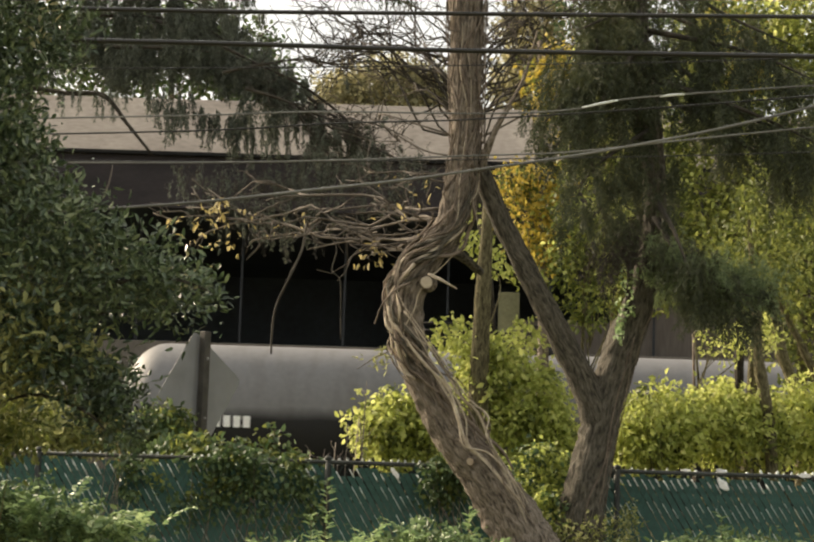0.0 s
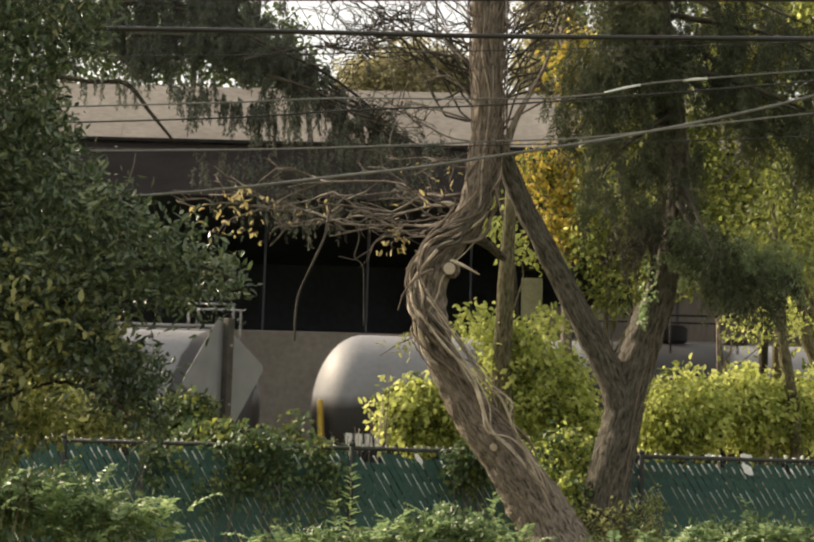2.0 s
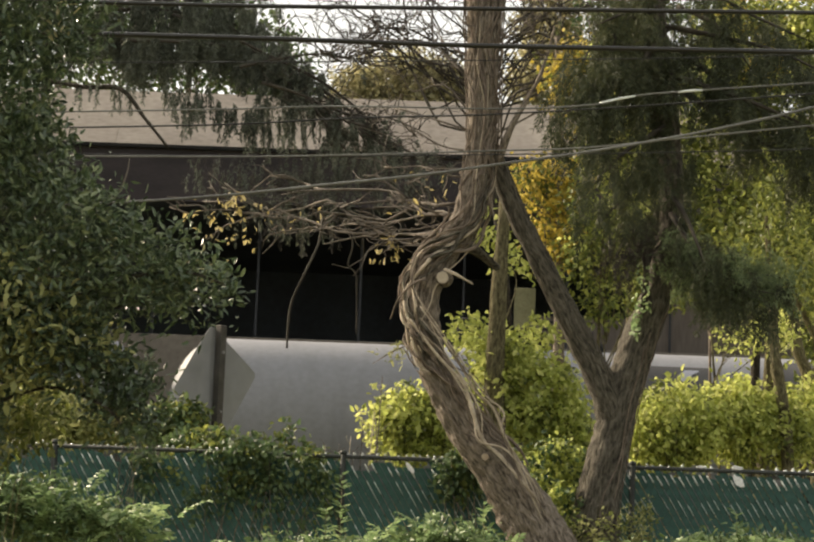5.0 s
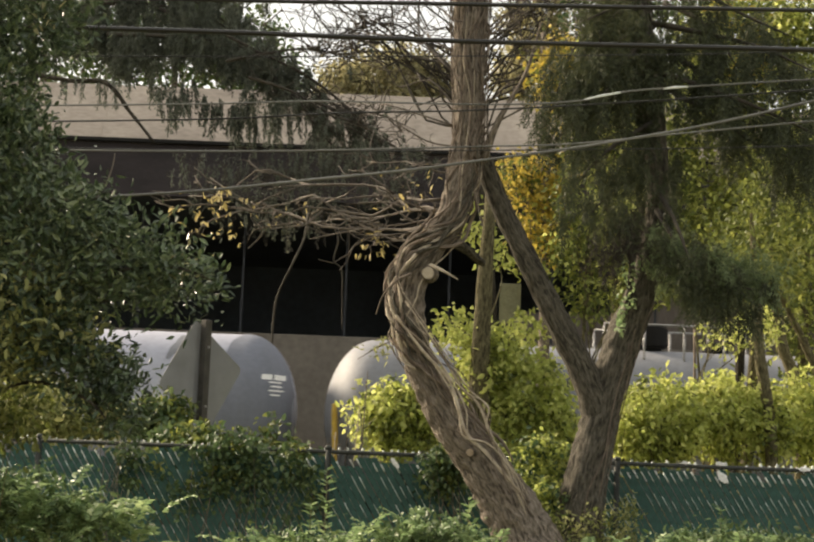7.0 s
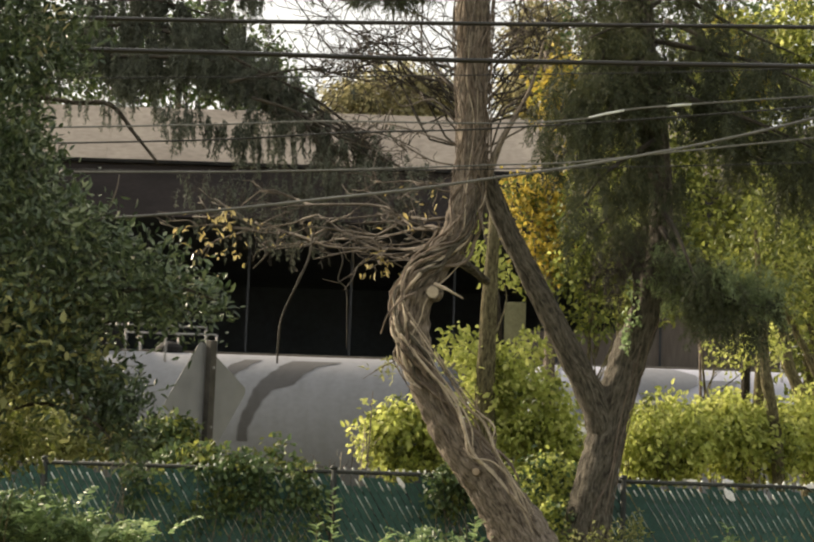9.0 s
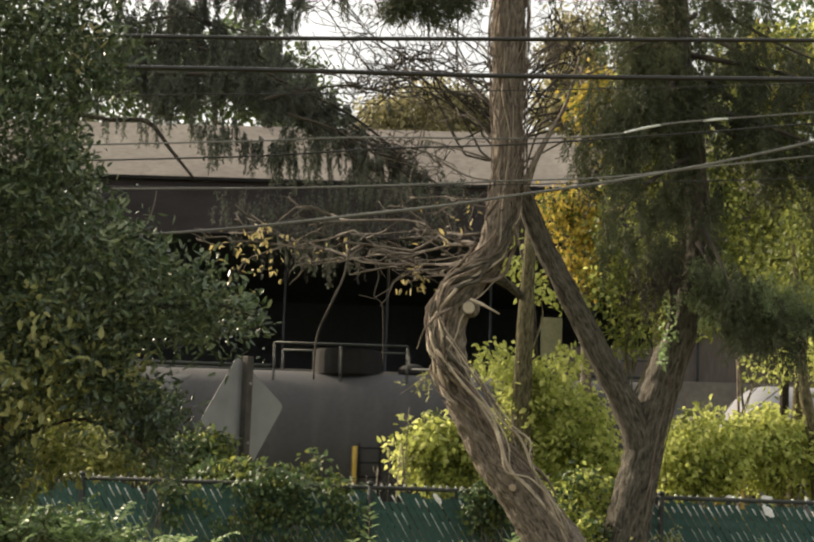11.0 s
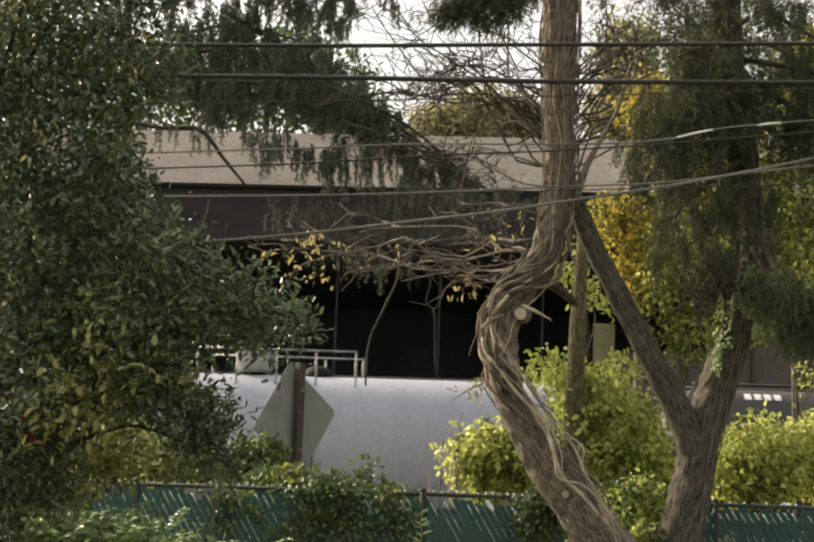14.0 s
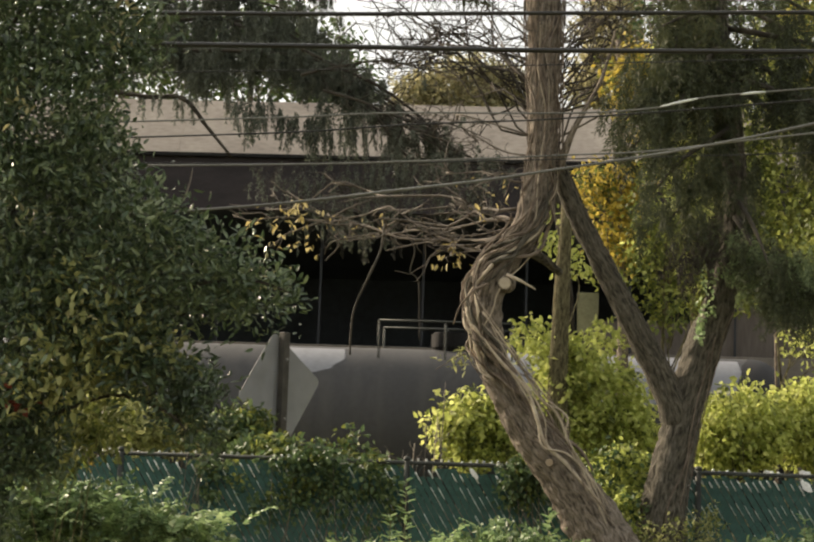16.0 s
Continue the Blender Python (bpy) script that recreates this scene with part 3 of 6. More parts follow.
            x += 0.215
    for i, (dx, wd) in enumerate(((0.0, 0.22), (0.26, 0.22), (0.16, 0.24), (0.2, 0.22), (0.16, 0.3), (0.2, 0.2))):
        z1 = {"high": 0.36, "blank": 0.6}.get(marks, 0.8) - (0 if i < 2 else 0.06 + (i - 1) * 0.095)
        x1, bm = half - (1.22 if marks in ("high", "blank") else 0.7) + dx, bmesh.new()
        grid = [[bm.verts.new((x1 + wd * k / 4, -math.sqrt((shell(x1 + wd * k / 4) + 0.034) ** 2 - zz * zz), zc + zz)) for k in range(5)] for zz in (z1, z1 - (0.12 if i < 2 else 0.035))]
        for k in range(4):
            bm.faces.new((grid[0][k], grid[1][k], grid[1][k + 1], grid[0][k + 1]))
        part("lettering_bar", bm, WHITE, tank, "white painted bar")
    if logo:
        # open squares in white paint, each of four strokes
        x = -half + 1.0
        for _ in range(6):
            bar(x, x + 0.54, 0.13, 0.23, "painted_emblem")
            bar(x, x + 0.54, -0.11, -0.02, "painted_emblem")
            bar(x, x + 0.2, -0.02, 0.13, "painted_emblem")
            bar(x + 0.36, x + 0.54, -0.02, 0.13, "painted_emblem")
            x += 0.61
    return car


# The train runs at a steady pace; each car's rear end passes the sign at these times
SPEED, HALF = 10.3, 8.05
PASSES = {-1: -1.62, 0: 0.0, 1: 1.62, 2: 3.3, 3: 4.92, 4: 6.54, 5: 8.165, 6: 9.77, 7: 11.38, 8: 13.035, 9: 14.635, 10: 16.23, 11: 17.85}
X0 = -6.53 + HALF
CARS = []


def train():
    blackp = (0.014, 0.014, 0.015)
    dark = tank_paint("black_tank_paint", (0.17, 0.17, 0.175), (0.12, 0.115, 0.11), 0.38, blackp, 2.55)
    spilt = tank_paint("spilt_grey_tank_paint", (0.21, 0.213, 0.228), (0.16, 0.157, 0.158), 0.4, (0.03, 0.028, 0.028), 2.55, spill=1.5)
    grey = tank_paint("grey_tank_paint", (0.21, 0.213, 0.228), (0.165, 0.163, 0.165), 0.4, (0.04, 0.035, 0.034), 2.55)
    worn = tank_paint("worn_grey_tank_paint", (0.225, 0.232, 0.255), (0.18, 0.185, 0.2), 0.42)
    charcoal = tank_paint("charcoal_tank_paint", (0.05, 0.05, 0.052), (0.075, 0.072, 0.07), 0.45)
    white = tank_paint("white_tank_paint", (0.38, 0.393, 0.47), (0.32, 0.333, 0.39), 0.35)
    touch = tank_paint("touch_up_paint", (0.19, 0.198, 0.222), (0.165, 0.172, 0.192), 0.5)
    soot_shade = tank_paint("soot_and_head_shade", (0.088, 0.086, 0.088), (0.068, 0.066, 0.067), 0.5)
    pale = tank_paint("pale_patch", (0.1, 0.1, 0.1), (0.08, 0.08, 0.08), 0.5)
    L1 = "black railway tank car with a dusty upper half"
    L2 = "grey railway tank car with a black lower half"
    L3 = "white railway tank car with grey touch-up patches"
    L4 = "charcoal railway tank car with pale patches"
    # the four head colours carry the shade on the leading domes
    shadow = tank_paint("shaded_head_slate", (0.075, 0.082, 0.1), (0.06, 0.064, 0.075), 0.5)
    slate = tank_paint("shaded_head_blue_grey", (0.175, 0.19, 0.235), (0.15, 0.162, 0.2), 0.5)
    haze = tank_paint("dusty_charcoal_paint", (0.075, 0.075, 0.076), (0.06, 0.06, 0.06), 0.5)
    ink = tank_paint("shaded_head_black", (0.018, 0.018, 0.02), (0.03, 0.029, 0.029), 0.5)
    head_shade = tank_paint("shaded_head_dark", (0.06, 0.058, 0.064), (0.045, 0.043, 0.046), 0.5)
    L6 = "plain charcoal railway tank car with a dusty front half"
    L7 = "charcoal railway tank car with pale grey upper patches"
    L5 = "worn grey railway tank car with sooty streaks"
    # painted and sooty areas, and head shade put into paint: rows of angle round the shell, left and right edge along
    # it
    # front: shade of the leading head, put into its colour
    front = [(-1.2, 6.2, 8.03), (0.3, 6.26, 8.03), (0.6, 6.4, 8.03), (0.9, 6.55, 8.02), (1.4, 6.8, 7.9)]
    blots = [
        [(0.05, 2.05, 2.14), (0.17, 2.02, 2.25), (0.32, 2.02, 2.33), (0.5, 2.0, 2.37), (0.71, 1.98, 2.37), (0.83, 1.99, 2.59), (0.99, 2.03, 2.81), (1.17, 2.29, 3.03)],
        [(0.07, 3.55, 3.59), (0.15, 3.48, 3.71), (0.29, 3.44, 3.84), (0.44, 3.45, 3.89), (0.61, 3.54, 3.9), (0.76, 3.65, 3.92), (0.89, 3.7, 3.96)],
        [(-0.0, 0.78, 1.12), (0.11, 0.69, 1.37), (0.25, 0.65, 1.41), (0.42, 0.67, 1.39), (0.62, 0.81, 1.38), (0.7, 0.86, 1.47), (0.83, 0.92, 1.79), (0.98, 1.0, 2.02), (1.2, 1.17, 2.05)],
        [(0.63, 5.22, 5.25), (0.66, 5.2, 5.32), (0.83, 5.25, 5.52), (0.98, 5.35, 5.57), (1.2, 5.43, 5.62)]]
    wings = [
        [(0.54, -7.13, -7.03), (0.63, -7.57, -6.95), (0.74, -7.82, -7.02), (0.87, -7.84, -6.9), (1.04, -7.75, -6.78), (1.33, -7.6, -6.68)],
        [(0.26, -6.5, -5.52), (0.41, -6.48, -5.44), (0.53, -6.45, -5.3), (0.68, -6.39, -5.13), (0.85, -6.32, -4.66), (1.0, -6.27, -4.67)],
        [(-0.07, -5.03, -4.13), (0.2, -5.03, -4.2), (0.37, -5.02, -4.3), (0.56, -5.01, -4.28), (0.67, -5.08, -4.12), (0.74, -5.77, -3.94), (0.87, -5.89, -3.71), (1.04, -5.92, -3.68), (1.32, -5.14, -4.11)],
        [(0.06, -3.48, -3.19), (0.12, -3.58, -3.01), (0.2, -3.66, -2.97), (0.32, -3.64, -3.0), (0.44, -3.59, -3.13), (0.57, -3.53, -3.19), (0.71, -3.59, -3.11), (0.83, -3.65, -2.97), (0.96, -3.62, -2.74)]]
    shades = [
        [(-0.08, -8.0, -5.3), (0.2, -8.0, -5.32), (0.44, -8.0, -5.24), (0.65, -7.98, -4.97), (0.86, -7.95, -4.99)],
        [(0.51, -7.13, -6.98), (0.62, -7.17, -6.8), (0.74, -7.18, -6.53), (0.88, -7.17, -6.31), (1.06, -7.12, -6.15)],
        [(0.28, -4.78, -4.19), (0.38, -4.75, -4.0), (0.51, -4.76, -3.77), (0.65, -4.74, -3.64), (0.77, -4.86, -3.5), (0.96, -5.2, -3.58), (1.17, -5.13, -3.4)],
        [(0.22, -3.33, -3.14), (0.31, -3.37, -3.07), (0.46, -3.36, -3.07), (0.6, -3.35, -2.98), (0.76, -3.3, -2.55), (0.9, -3.21, -2.36), (1.09, -2.98, -2.07)]]
    gaps = [
        [(0.28, -6.66, -6.47), (0.4, -6.75, -6.28), (0.53, -6.87, -6.25), (0.64, -6.82, -6.27), (0.76, -6.74, -6.58)],
        [(0.27, -5.39, -4.73), (0.37, -5.33, -4.69), (0.5, -5.2, -4.65), (0.65, -5.01, -4.59), (0.77, -4.82, -4.6)]]
    spills = [
        [(0.38, 2.31, 2.42), (0.54, 2.23, 2.4), (0.68, 2.16, 2.4), (0.84, 2.15, 2.47), (1.0, 2.2, 2.73)],
        [(-0.16, 2.36, 3.88), (-0.05, 2.31, 3.78), (0.11, 2.34, 3.75), (0.28, 2.42, 3.8), (0.43, 2.54, 3.88), (0.6, 2.61, 4.01), (0.79, 2.68, 4.08), (0.93, 2.75, 4.13)],
        [(0.26, 0.36, 0.55), (0.43, 0.42, 0.66), (0.6, 0.53, 0.77), (0.75, 0.64, 0.9), (0.94, 0.74, 0.98)]]
    # dark band on the body, carried over the head as its painted shade
    tone = [(-0.6, 4.95, 7.98), (0.5, 5.0, 7.98), (0.9, 5.4, 7.95), (1.25, 6.2, 7.8)]
    chip = [(0.65, 3.44, 3.57), (0.75, 3.41, 3.68), (0.86, 3.54, 3.86)]
    arc = [(-0.11, -3.51, -3.22), (0.0, -3.31, -3.11), (0.14, -3.12, -2.97), (0.28, -2.96, -2.79), (0.4, -2.85, -2.66), (0.54, -2.69, -2.46), (0.68, -2.5, -2.21), (0.78, -2.34, -1.93), (0.88, -2.14, -1.7), (1.0, -2.45, -2.06)]
    smears = [
        [(0.51, 1.84, 2.06), (0.66, 1.99, 2.34), (0.78, 2.15, 2.57), (0.93, 2.35, 2.8), (1.14, 2.67, 3.07)],
        [(-0.15, 2.68, 2.92), (-0.01, 2.69, 2.91), (0.16, 2.75, 3.03), (0.34, 2.88, 3.17), (0.5, 2.96, 3.35), (0.65, 3.09, 3.89), (0.78, 3.27, 4.02), (0.93, 3.46, 4.26), (1.14, 3.74, 4.86)]]
    dusty = [
        [(0.25, -4.35, -3.68), (0.43, -4.34, -3.66), (0.63, -4.32, -3.7), (0.84, -4.24, -3.64), (1.07, -4.12, -3.36)],
        [(0.46, -7.48, -6.69), (0.59, -7.71, -6.62), (0.77, -7.9, -5.15), (0.87, -7.98, -4.56), (1.1, -7.95, -4.7), (1.34, -7.9, -7.03)]]
    bright = [
        [(0.3, 1.88, 4.91), (0.38, 1.66, 5.05), (0.53, 1.03, 5.13), (0.85, 0.85, 5.3), (1.31, 0.7, 5.34)],
        [(0.46, 5.29, 6.58), (0.59, 5.16, 6.57), (0.84, 5.33, 6.56), (1.22, 5.52, 6.54)],
        [(0.66, -3.23, -2.83), (0.75, -3.41, -2.5), (0.95, -3.61, -2.24), (1.25, -3.76, -2.28)]]
    broad = [(-1.2, 1.6, 6.2), (0.4, 1.7, 6.26), (0.9, 1.9, 6.5), (1.4, 2.2, 6.75)]

    def with_paint(areas, mat):
        return [(rows, mat) for rows in areas]

    kinds = {
        -1: (dark, L1, {}), 0: (dark, L1, {}),
        1: (spilt, L2, {"marks": "foot"}), 2: (grey, L2, {"marks": "blank", "patches": [(front, head_shade)], "top_rail": True, "rail_mat": STEEL, "festoon": True}),
        3: (worn, L5, {"marks": "mid", "end_post": True, "patches": with_paint(spills + [tone], soot_shade) + [(chip, white)]}),
        4: (worn, L5, {"platform": "long", "rail_mat": STEEL, "patches": [(arc, soot_shade)]}),
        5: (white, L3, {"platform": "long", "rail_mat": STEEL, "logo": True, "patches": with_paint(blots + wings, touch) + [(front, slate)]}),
        6: (worn, L5, {"platform": "long", "rail_mat": STEEL, "patches": with_paint(smears, soot_shade) + [(front, shadow)]}),
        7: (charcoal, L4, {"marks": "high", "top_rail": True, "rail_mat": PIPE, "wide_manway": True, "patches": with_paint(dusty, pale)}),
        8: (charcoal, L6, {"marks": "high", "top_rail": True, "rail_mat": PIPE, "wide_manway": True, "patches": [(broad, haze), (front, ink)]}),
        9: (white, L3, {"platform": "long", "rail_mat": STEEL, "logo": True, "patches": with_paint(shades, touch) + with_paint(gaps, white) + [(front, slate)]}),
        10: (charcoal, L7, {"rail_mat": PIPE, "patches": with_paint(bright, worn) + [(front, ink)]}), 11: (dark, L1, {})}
    for k in range(-1, 12):
        paint, label, kw = kinds[k]
        CARS.append((k, tank_car(X0 - SPEED * PASSES[k], paint, label=label, **kw)))


# ---------------------------------------------------------------- fence
FENCE_Y = 16.0


def fence():
    f = thing("chain_link_fence", (0, FENCE_Y, 0), "green chain-link fence with privacy slats", "fence")
    z = 1.765
    pitch = 3.02
    x_post = 2.26
    for i in range(-4, 4):
        x = x_post + i * pitch
        p = part("post", tubed([(x, 0, 0), (x, 0, z + 0.03)], [0.032] * 2, 10, 1), PIPE, f)
        bm = bmesh.new()
        bmesh.ops.create_uvsphere(bm, u_segments=10, v_segments=6, radius=0.042, matrix=Matrix.Translation((x, 0, z + 0.04)) @ Matrix.Diagonal((1, 1, 0.7, 1)))
        part("cap", bm, PIPE, p)
    x_lo, x_hi = x_post - 4 * pitch, x_post + 3 * pitch
    part("top_rail", tubed([(x_lo, 0, z), (x_hi, 0, z)], [0.022] * 2, 8, 1), PIPE, f)
    # slanting slats, some slipped down, with narrow gaps
    rng = np.random.default_rng(4)
    lean, zb, step, w = 0.6, 0.05, 0.076, 0.033
    tall = z - 0.02 - zb
    slats = []
    for cut in (0.0, 0.03, 0.07, 0.12):
        me = bpy.data.meshes.new("slat")
        q = tall - cut
        me.from_pydata([(-w, -0.003, 0), (w, -0.003, 0), (w - lean * q, -0.003, q), (-w - lean * q, -0.003, q), (-w, 0.003, 0), (w, 0.003, 0), (w - lean * q, 0.003, q), (-w - lean * q, 0.003, q)], [],
                       [(0, 1, 2, 3), (7, 6, 5, 4), (0, 4, 5, 1), (1, 5, 6, 2), (2, 6, 7, 3), (3, 7, 4, 0)])
        me.materials.append(SLAT)
        slats.append(me)
    n = int((x_hi - x_lo + 1.0) / step)
    bright, dull, tips = bmesh.new(), bmesh.new(), bmesh.new()
    for i in range(n):
        x = x_lo - 0.1 + i * step
        if rng.random() > 0.006:
            ob = part_me("slat", slats[int(rng.choice(4, p=(0.35, 0.3, 0.2, 0.15)))], None, f)
            ob.location = (x + rng.normal() * 0.004, 0.008 + rng.normal() * 0.002, zb)
        # short pale wires stand for the glints between two slats: a bright row under the rail, fainter rows below
        right = x - lean * tall > x_post - 0.3
        rows = [(0.05, 0.085, 0.82, bright), (0.3, 0.13, 0.62, dull), (0.37, 0.1, 0.3, dull), (0.58, 0.11, 0.45, dull), (0.8, 0.1, 0.3, dull)] if right else [
            (0.06, 0.1, 0.42, bright), (0.2, 0.12, 0.4, dull), (0.33, 0.15, 0.6, dull), (0.5, 0.12, 0.5, dull), (0.7, 0.12, 0.35, dull)]
        for mid, run, share, mesh in rows:
            if rng.random() < share:
                d0 = max(0.03, mid + rng.normal() * 0.018)
                d1 = d0 + run * rng.uniform(0.7, 1.3)
                p = [(x + 0.037 - lean * (tall - d), -0.004, zb + tall - d) for d in (d0, d1)]
                th = rng.uniform(0.006, 0.0105) if mesh is bright else rng.uniform(0.0055, 0.0075)
                tube(mesh, p, [th] * 2, 5, 1)
        xt = x + 0.037 - lean * tall
        if rng.random() < 0.75:
            up, sw = rng.uniform(0.022, 0.045), rng.normal() * 0.006
            tube(tips, [(xt - 0.012, 0, z - 0.03), (xt - 0.004 + sw, 0, z + up), (xt + 0.008 + sw, 0, z + up), (xt + 0.014, 0, z - 0.02)], [0.009 if xt > x_post + 0.7 else 0.0045] * 4, 5, 2)
    tagged(part("mesh_wire", bright, GLINT, f, "pale wire dashes for bright glints between the slats"), kind="stuff")
    tagged(part("mesh_wire", dull, GLINT_DULL, f, "duller wire dashes for faint glints between the slats"), kind="stuff")
    tagged(part("twisted_wire", tips, GLINT, f, "twisted wire tips along the top"), kind="stuff")
    bm = bmesh.new()
    x = x_lo - 1
    while x < x_hi:
        tube(bm, [(x - 0.1, -0.01, zb), (x - 0.1 + lean * tall, -0.01, z + 0.0)], [0.003] * 2, 4, 1)
        x += 0.074
    tagged(part("cross_wire", bm, WIRE_GREEN, f), kind="stuff")


# ---------------------------------------------------------------- sign
def road_sign():
    x, z = -2.43, 2.61
    s = thing("road_sign", (x, 18.5, 0), "back of a diamond road sign on a weathered wooden post", "sign")
    s.matrix_basis = s.matrix_basis @ pose(0, 0, 0, 0, 0, 51)
    bm, rim = bmesh.new(), []
    for q in range(4):                              # a diamond with rounded corners, a little turned on its post
        for k in range(5):
            a = radians(90 * q + 22.5 * k - 45)
            c = Vector((math.cos(radians(90 * q)), 0, math.sin(radians(90 * q)))) * 0.6
            rim.append(c + Vector((math.cos(a), 0, math.sin(a))) * 0.075)
    turn = Matrix.Rotation(radians(-11), 3, "Y")
    front, back = ([bm.verts.new(turn @ v + Vector((0, y, z))) for v in rim] for y in (0.048, 0.052))
    bm.faces.new(front)
    bm.faces.new(back[::-1])
    for k in range(len(rim)):
        bm.faces.new((front[k], back[k], back[(k + 1) % len(rim)], front[(k + 1) % len(rim)]))
    bmesh.ops.recalc_face_normals(bm, faces=bm.faces)
    part("sign_panel", bm, SIGN_BACK, s, "bare aluminium sign back")
    part("post", boxed(-0.05, -0.05, 0, 0.05, 0.045, z + 0.69, bevel=0.008), SIGN_POST, s, "weathered grey wooden post")
    for dz in (-0.36, 0.36):
        bm = bmesh.new()
        bmesh.ops.create_cone(bm, cap_ends=True, segments=8, radius1=0.016, radius2=0.016, depth=0.02, matrix=Matrix.Translation((0, -0.058, z + dz)) @ pose(0, 0, 0, 90))
        part("bolt", bm, STEEL, s)


# ---------------------------------------------------------------- the trees in front
def local(o, pts):
    return [Vector(p) - o for p in pts]


def vine_tree():
    o = Vector((1.32, 14.7, 0))
    t = thing("vine_covered_tree", o, "crooked grey tree trunk wound with woody vines", "tree")
    pts = local(o, [(1.37, 14.7, -0.04), (1.28, 14.7, 0.7), (1.15, 14.7, 1.14), (0.83, 14.7, 1.64), (0.54, 14.7, 2), (0.28, 14.7, 2.39), (0.11, 14.7, 2.74), (0.03, 14.7, 3.09), (0.03, 14.7, 3.42), (0.17, 14.7, 3.75), (0.39, 14.7, 4.07), (0.47, 14.7, 4.43), (0.53, 14.7, 4.8), (0.53, 14.7, 5.32), (0.52, 14.7, 5.85), (0.51, 14.7, 6.38), (0.52, 14.7, 7.24), (0.44, 14.7, 9.11)])
    r = [v / 199 / 2 for v in (240, 170, 116, 88, 78, 66, 60, 58, 62, 60, 58, 58, 56, 60, 64, 68, 66, 50)]
    part("trunk", tubed(pts, r, 36, 12, 0.16, 12.0, 0.04), BARK, t, "rough grey-brown bark")
    path = smooth_path(pts, r, 10)
    rng = np.random.default_rng(11)
    # a braid of vines: round the left of the bend, then over the front and down the right flank
    course = [(14, 100), (24, 112), (34, 132), (44, 132), (54, 108), (62, 70), (70, 38), (78, 24), (86, 40), (94, 85), (102, 125), (112, 140), (124, 110)]

    def braid(k):
        for (k0, a0), (k1, a1) in zip(course, course[1:]):
            if k <= k1:
                f = max(0.0, (k - k0) / (k1 - k0))
                return a0 + (a1 - a0) * f * f * (3 - 2 * f)
        return course[-1][1]

    def clinging(lo, hi, angle, wander, i, lift=1.02, off=0.02, step=3):
        line = []
        for k in range(lo, hi, step):
            p, rad = path[k]
            ax = (path[k + 1][0] - path[k - 1][0]).normalized()
            side = Vector((0, -1, 0)).cross(ax).normalized()
            out = ax.cross(side).normalized()
            ang = radians(angle(k)) + wander * noise.noise(Vector((k * 0.075, i * 3.7, 0))) * 2
            line.append(p + (side * math.cos(ang) + out * math.sin(ang)) * (rad * lift + off * (0.3 + abs(noise.noise(Vector((k * 0.13, i * 1.9, 5)))) * 1.6)))
        return line

    for i in range(28):
        off = rng.normal() * 28
        lo, hi = int(rng.uniform(56, 68)), int(rng.uniform(86, 124))
        if i % 4 == 0:
            lo = int(rng.uniform(26, 44))
        th = rng.uniform(0.008, 0.02) if i < 20 else rng.uniform(0.004, 0.009)
        line = clinging(lo, hi, lambda k: braid(k) + off, 0.5 if i < 20 else 0.8, i, 1.03, 0.075)
        part("vine", tubed(line, [th * 0.5, th * 0.8] + [th] * (len(line) - 5) + [th * 0.8, th * 0.55, th * 0.3], 7, 3, 0.25, 14.0), (VINE, VINE_PALE, VINE, BARK_GREY)[i % 4], t, "woody vine")
    # thinner vines higher on the stem
    for i in range(13):
        a0, turn = rng.uniform(20, 170), rng.uniform(-2.2, 2.2)
        lo = int(rng.uniform(96, 128))
        hi = int(rng.uniform(140, 168))
        th = rng.uniform(0.005, 0.01)
        line = clinging(lo, hi, lambda k: a0 + turn * (k - lo), 0.6, i + 50, 1.0, 0.035)
        part("vine", tubed(line, [th] * (len(line) - 3) + [th * 0.8, th * 0.6, th * 0.3], 6, 3, 0.25, 9.0), VINE_PALE if i % 4 == 1 else VINE, t, "thin woody vine")
    # pale vines that stand off the trunk
    loose = [[(-0.12, 14.33, 3.06), (0.18, 14.33, 2.75), (0.43, 14.32, 2.5), (0.53, 14.3, 2.22), (0.61, 14.3, 1.97), (0.83, 14.3, 1.85), (1.01, 14.3, 1.59), (1.16, 14.32, 1.4)],
             [(-0.02, 14.3, 3.2), (0.33, 14.33, 2.72), (0.56, 14.34, 2.43), (0.74, 14.36, 2.22), (0.8, 14.36, 2.0), (0.98, 14.36, 1.72), (1.1, 14.34, 1.58), (1.2, 14.34, 1.3)]]
    for i in range(12):
        j = 0.022 if i < 2 else 0.04
        line = [Vector(p) + Vector((rng.normal() * j, rng.normal() * j * 0.6, rng.normal() * j)) for p in local(o, loose[i % 2])]
        th = (0.016, 0.013, 0.0085, 0.0075, 0.007, 0.006, 0.006, 0.005, 0.005, 0.004, 0.004, 0.004)[i]
        part("vine", tubed(line, [th * f for f in (0.6, 0.85, 1, 1.1, 1.1, 1, 0.9, 0.5)], 7, 6, 0.3, 9.0), VINE_PALE if i < 6 else VINE, t, "pale woody vine")
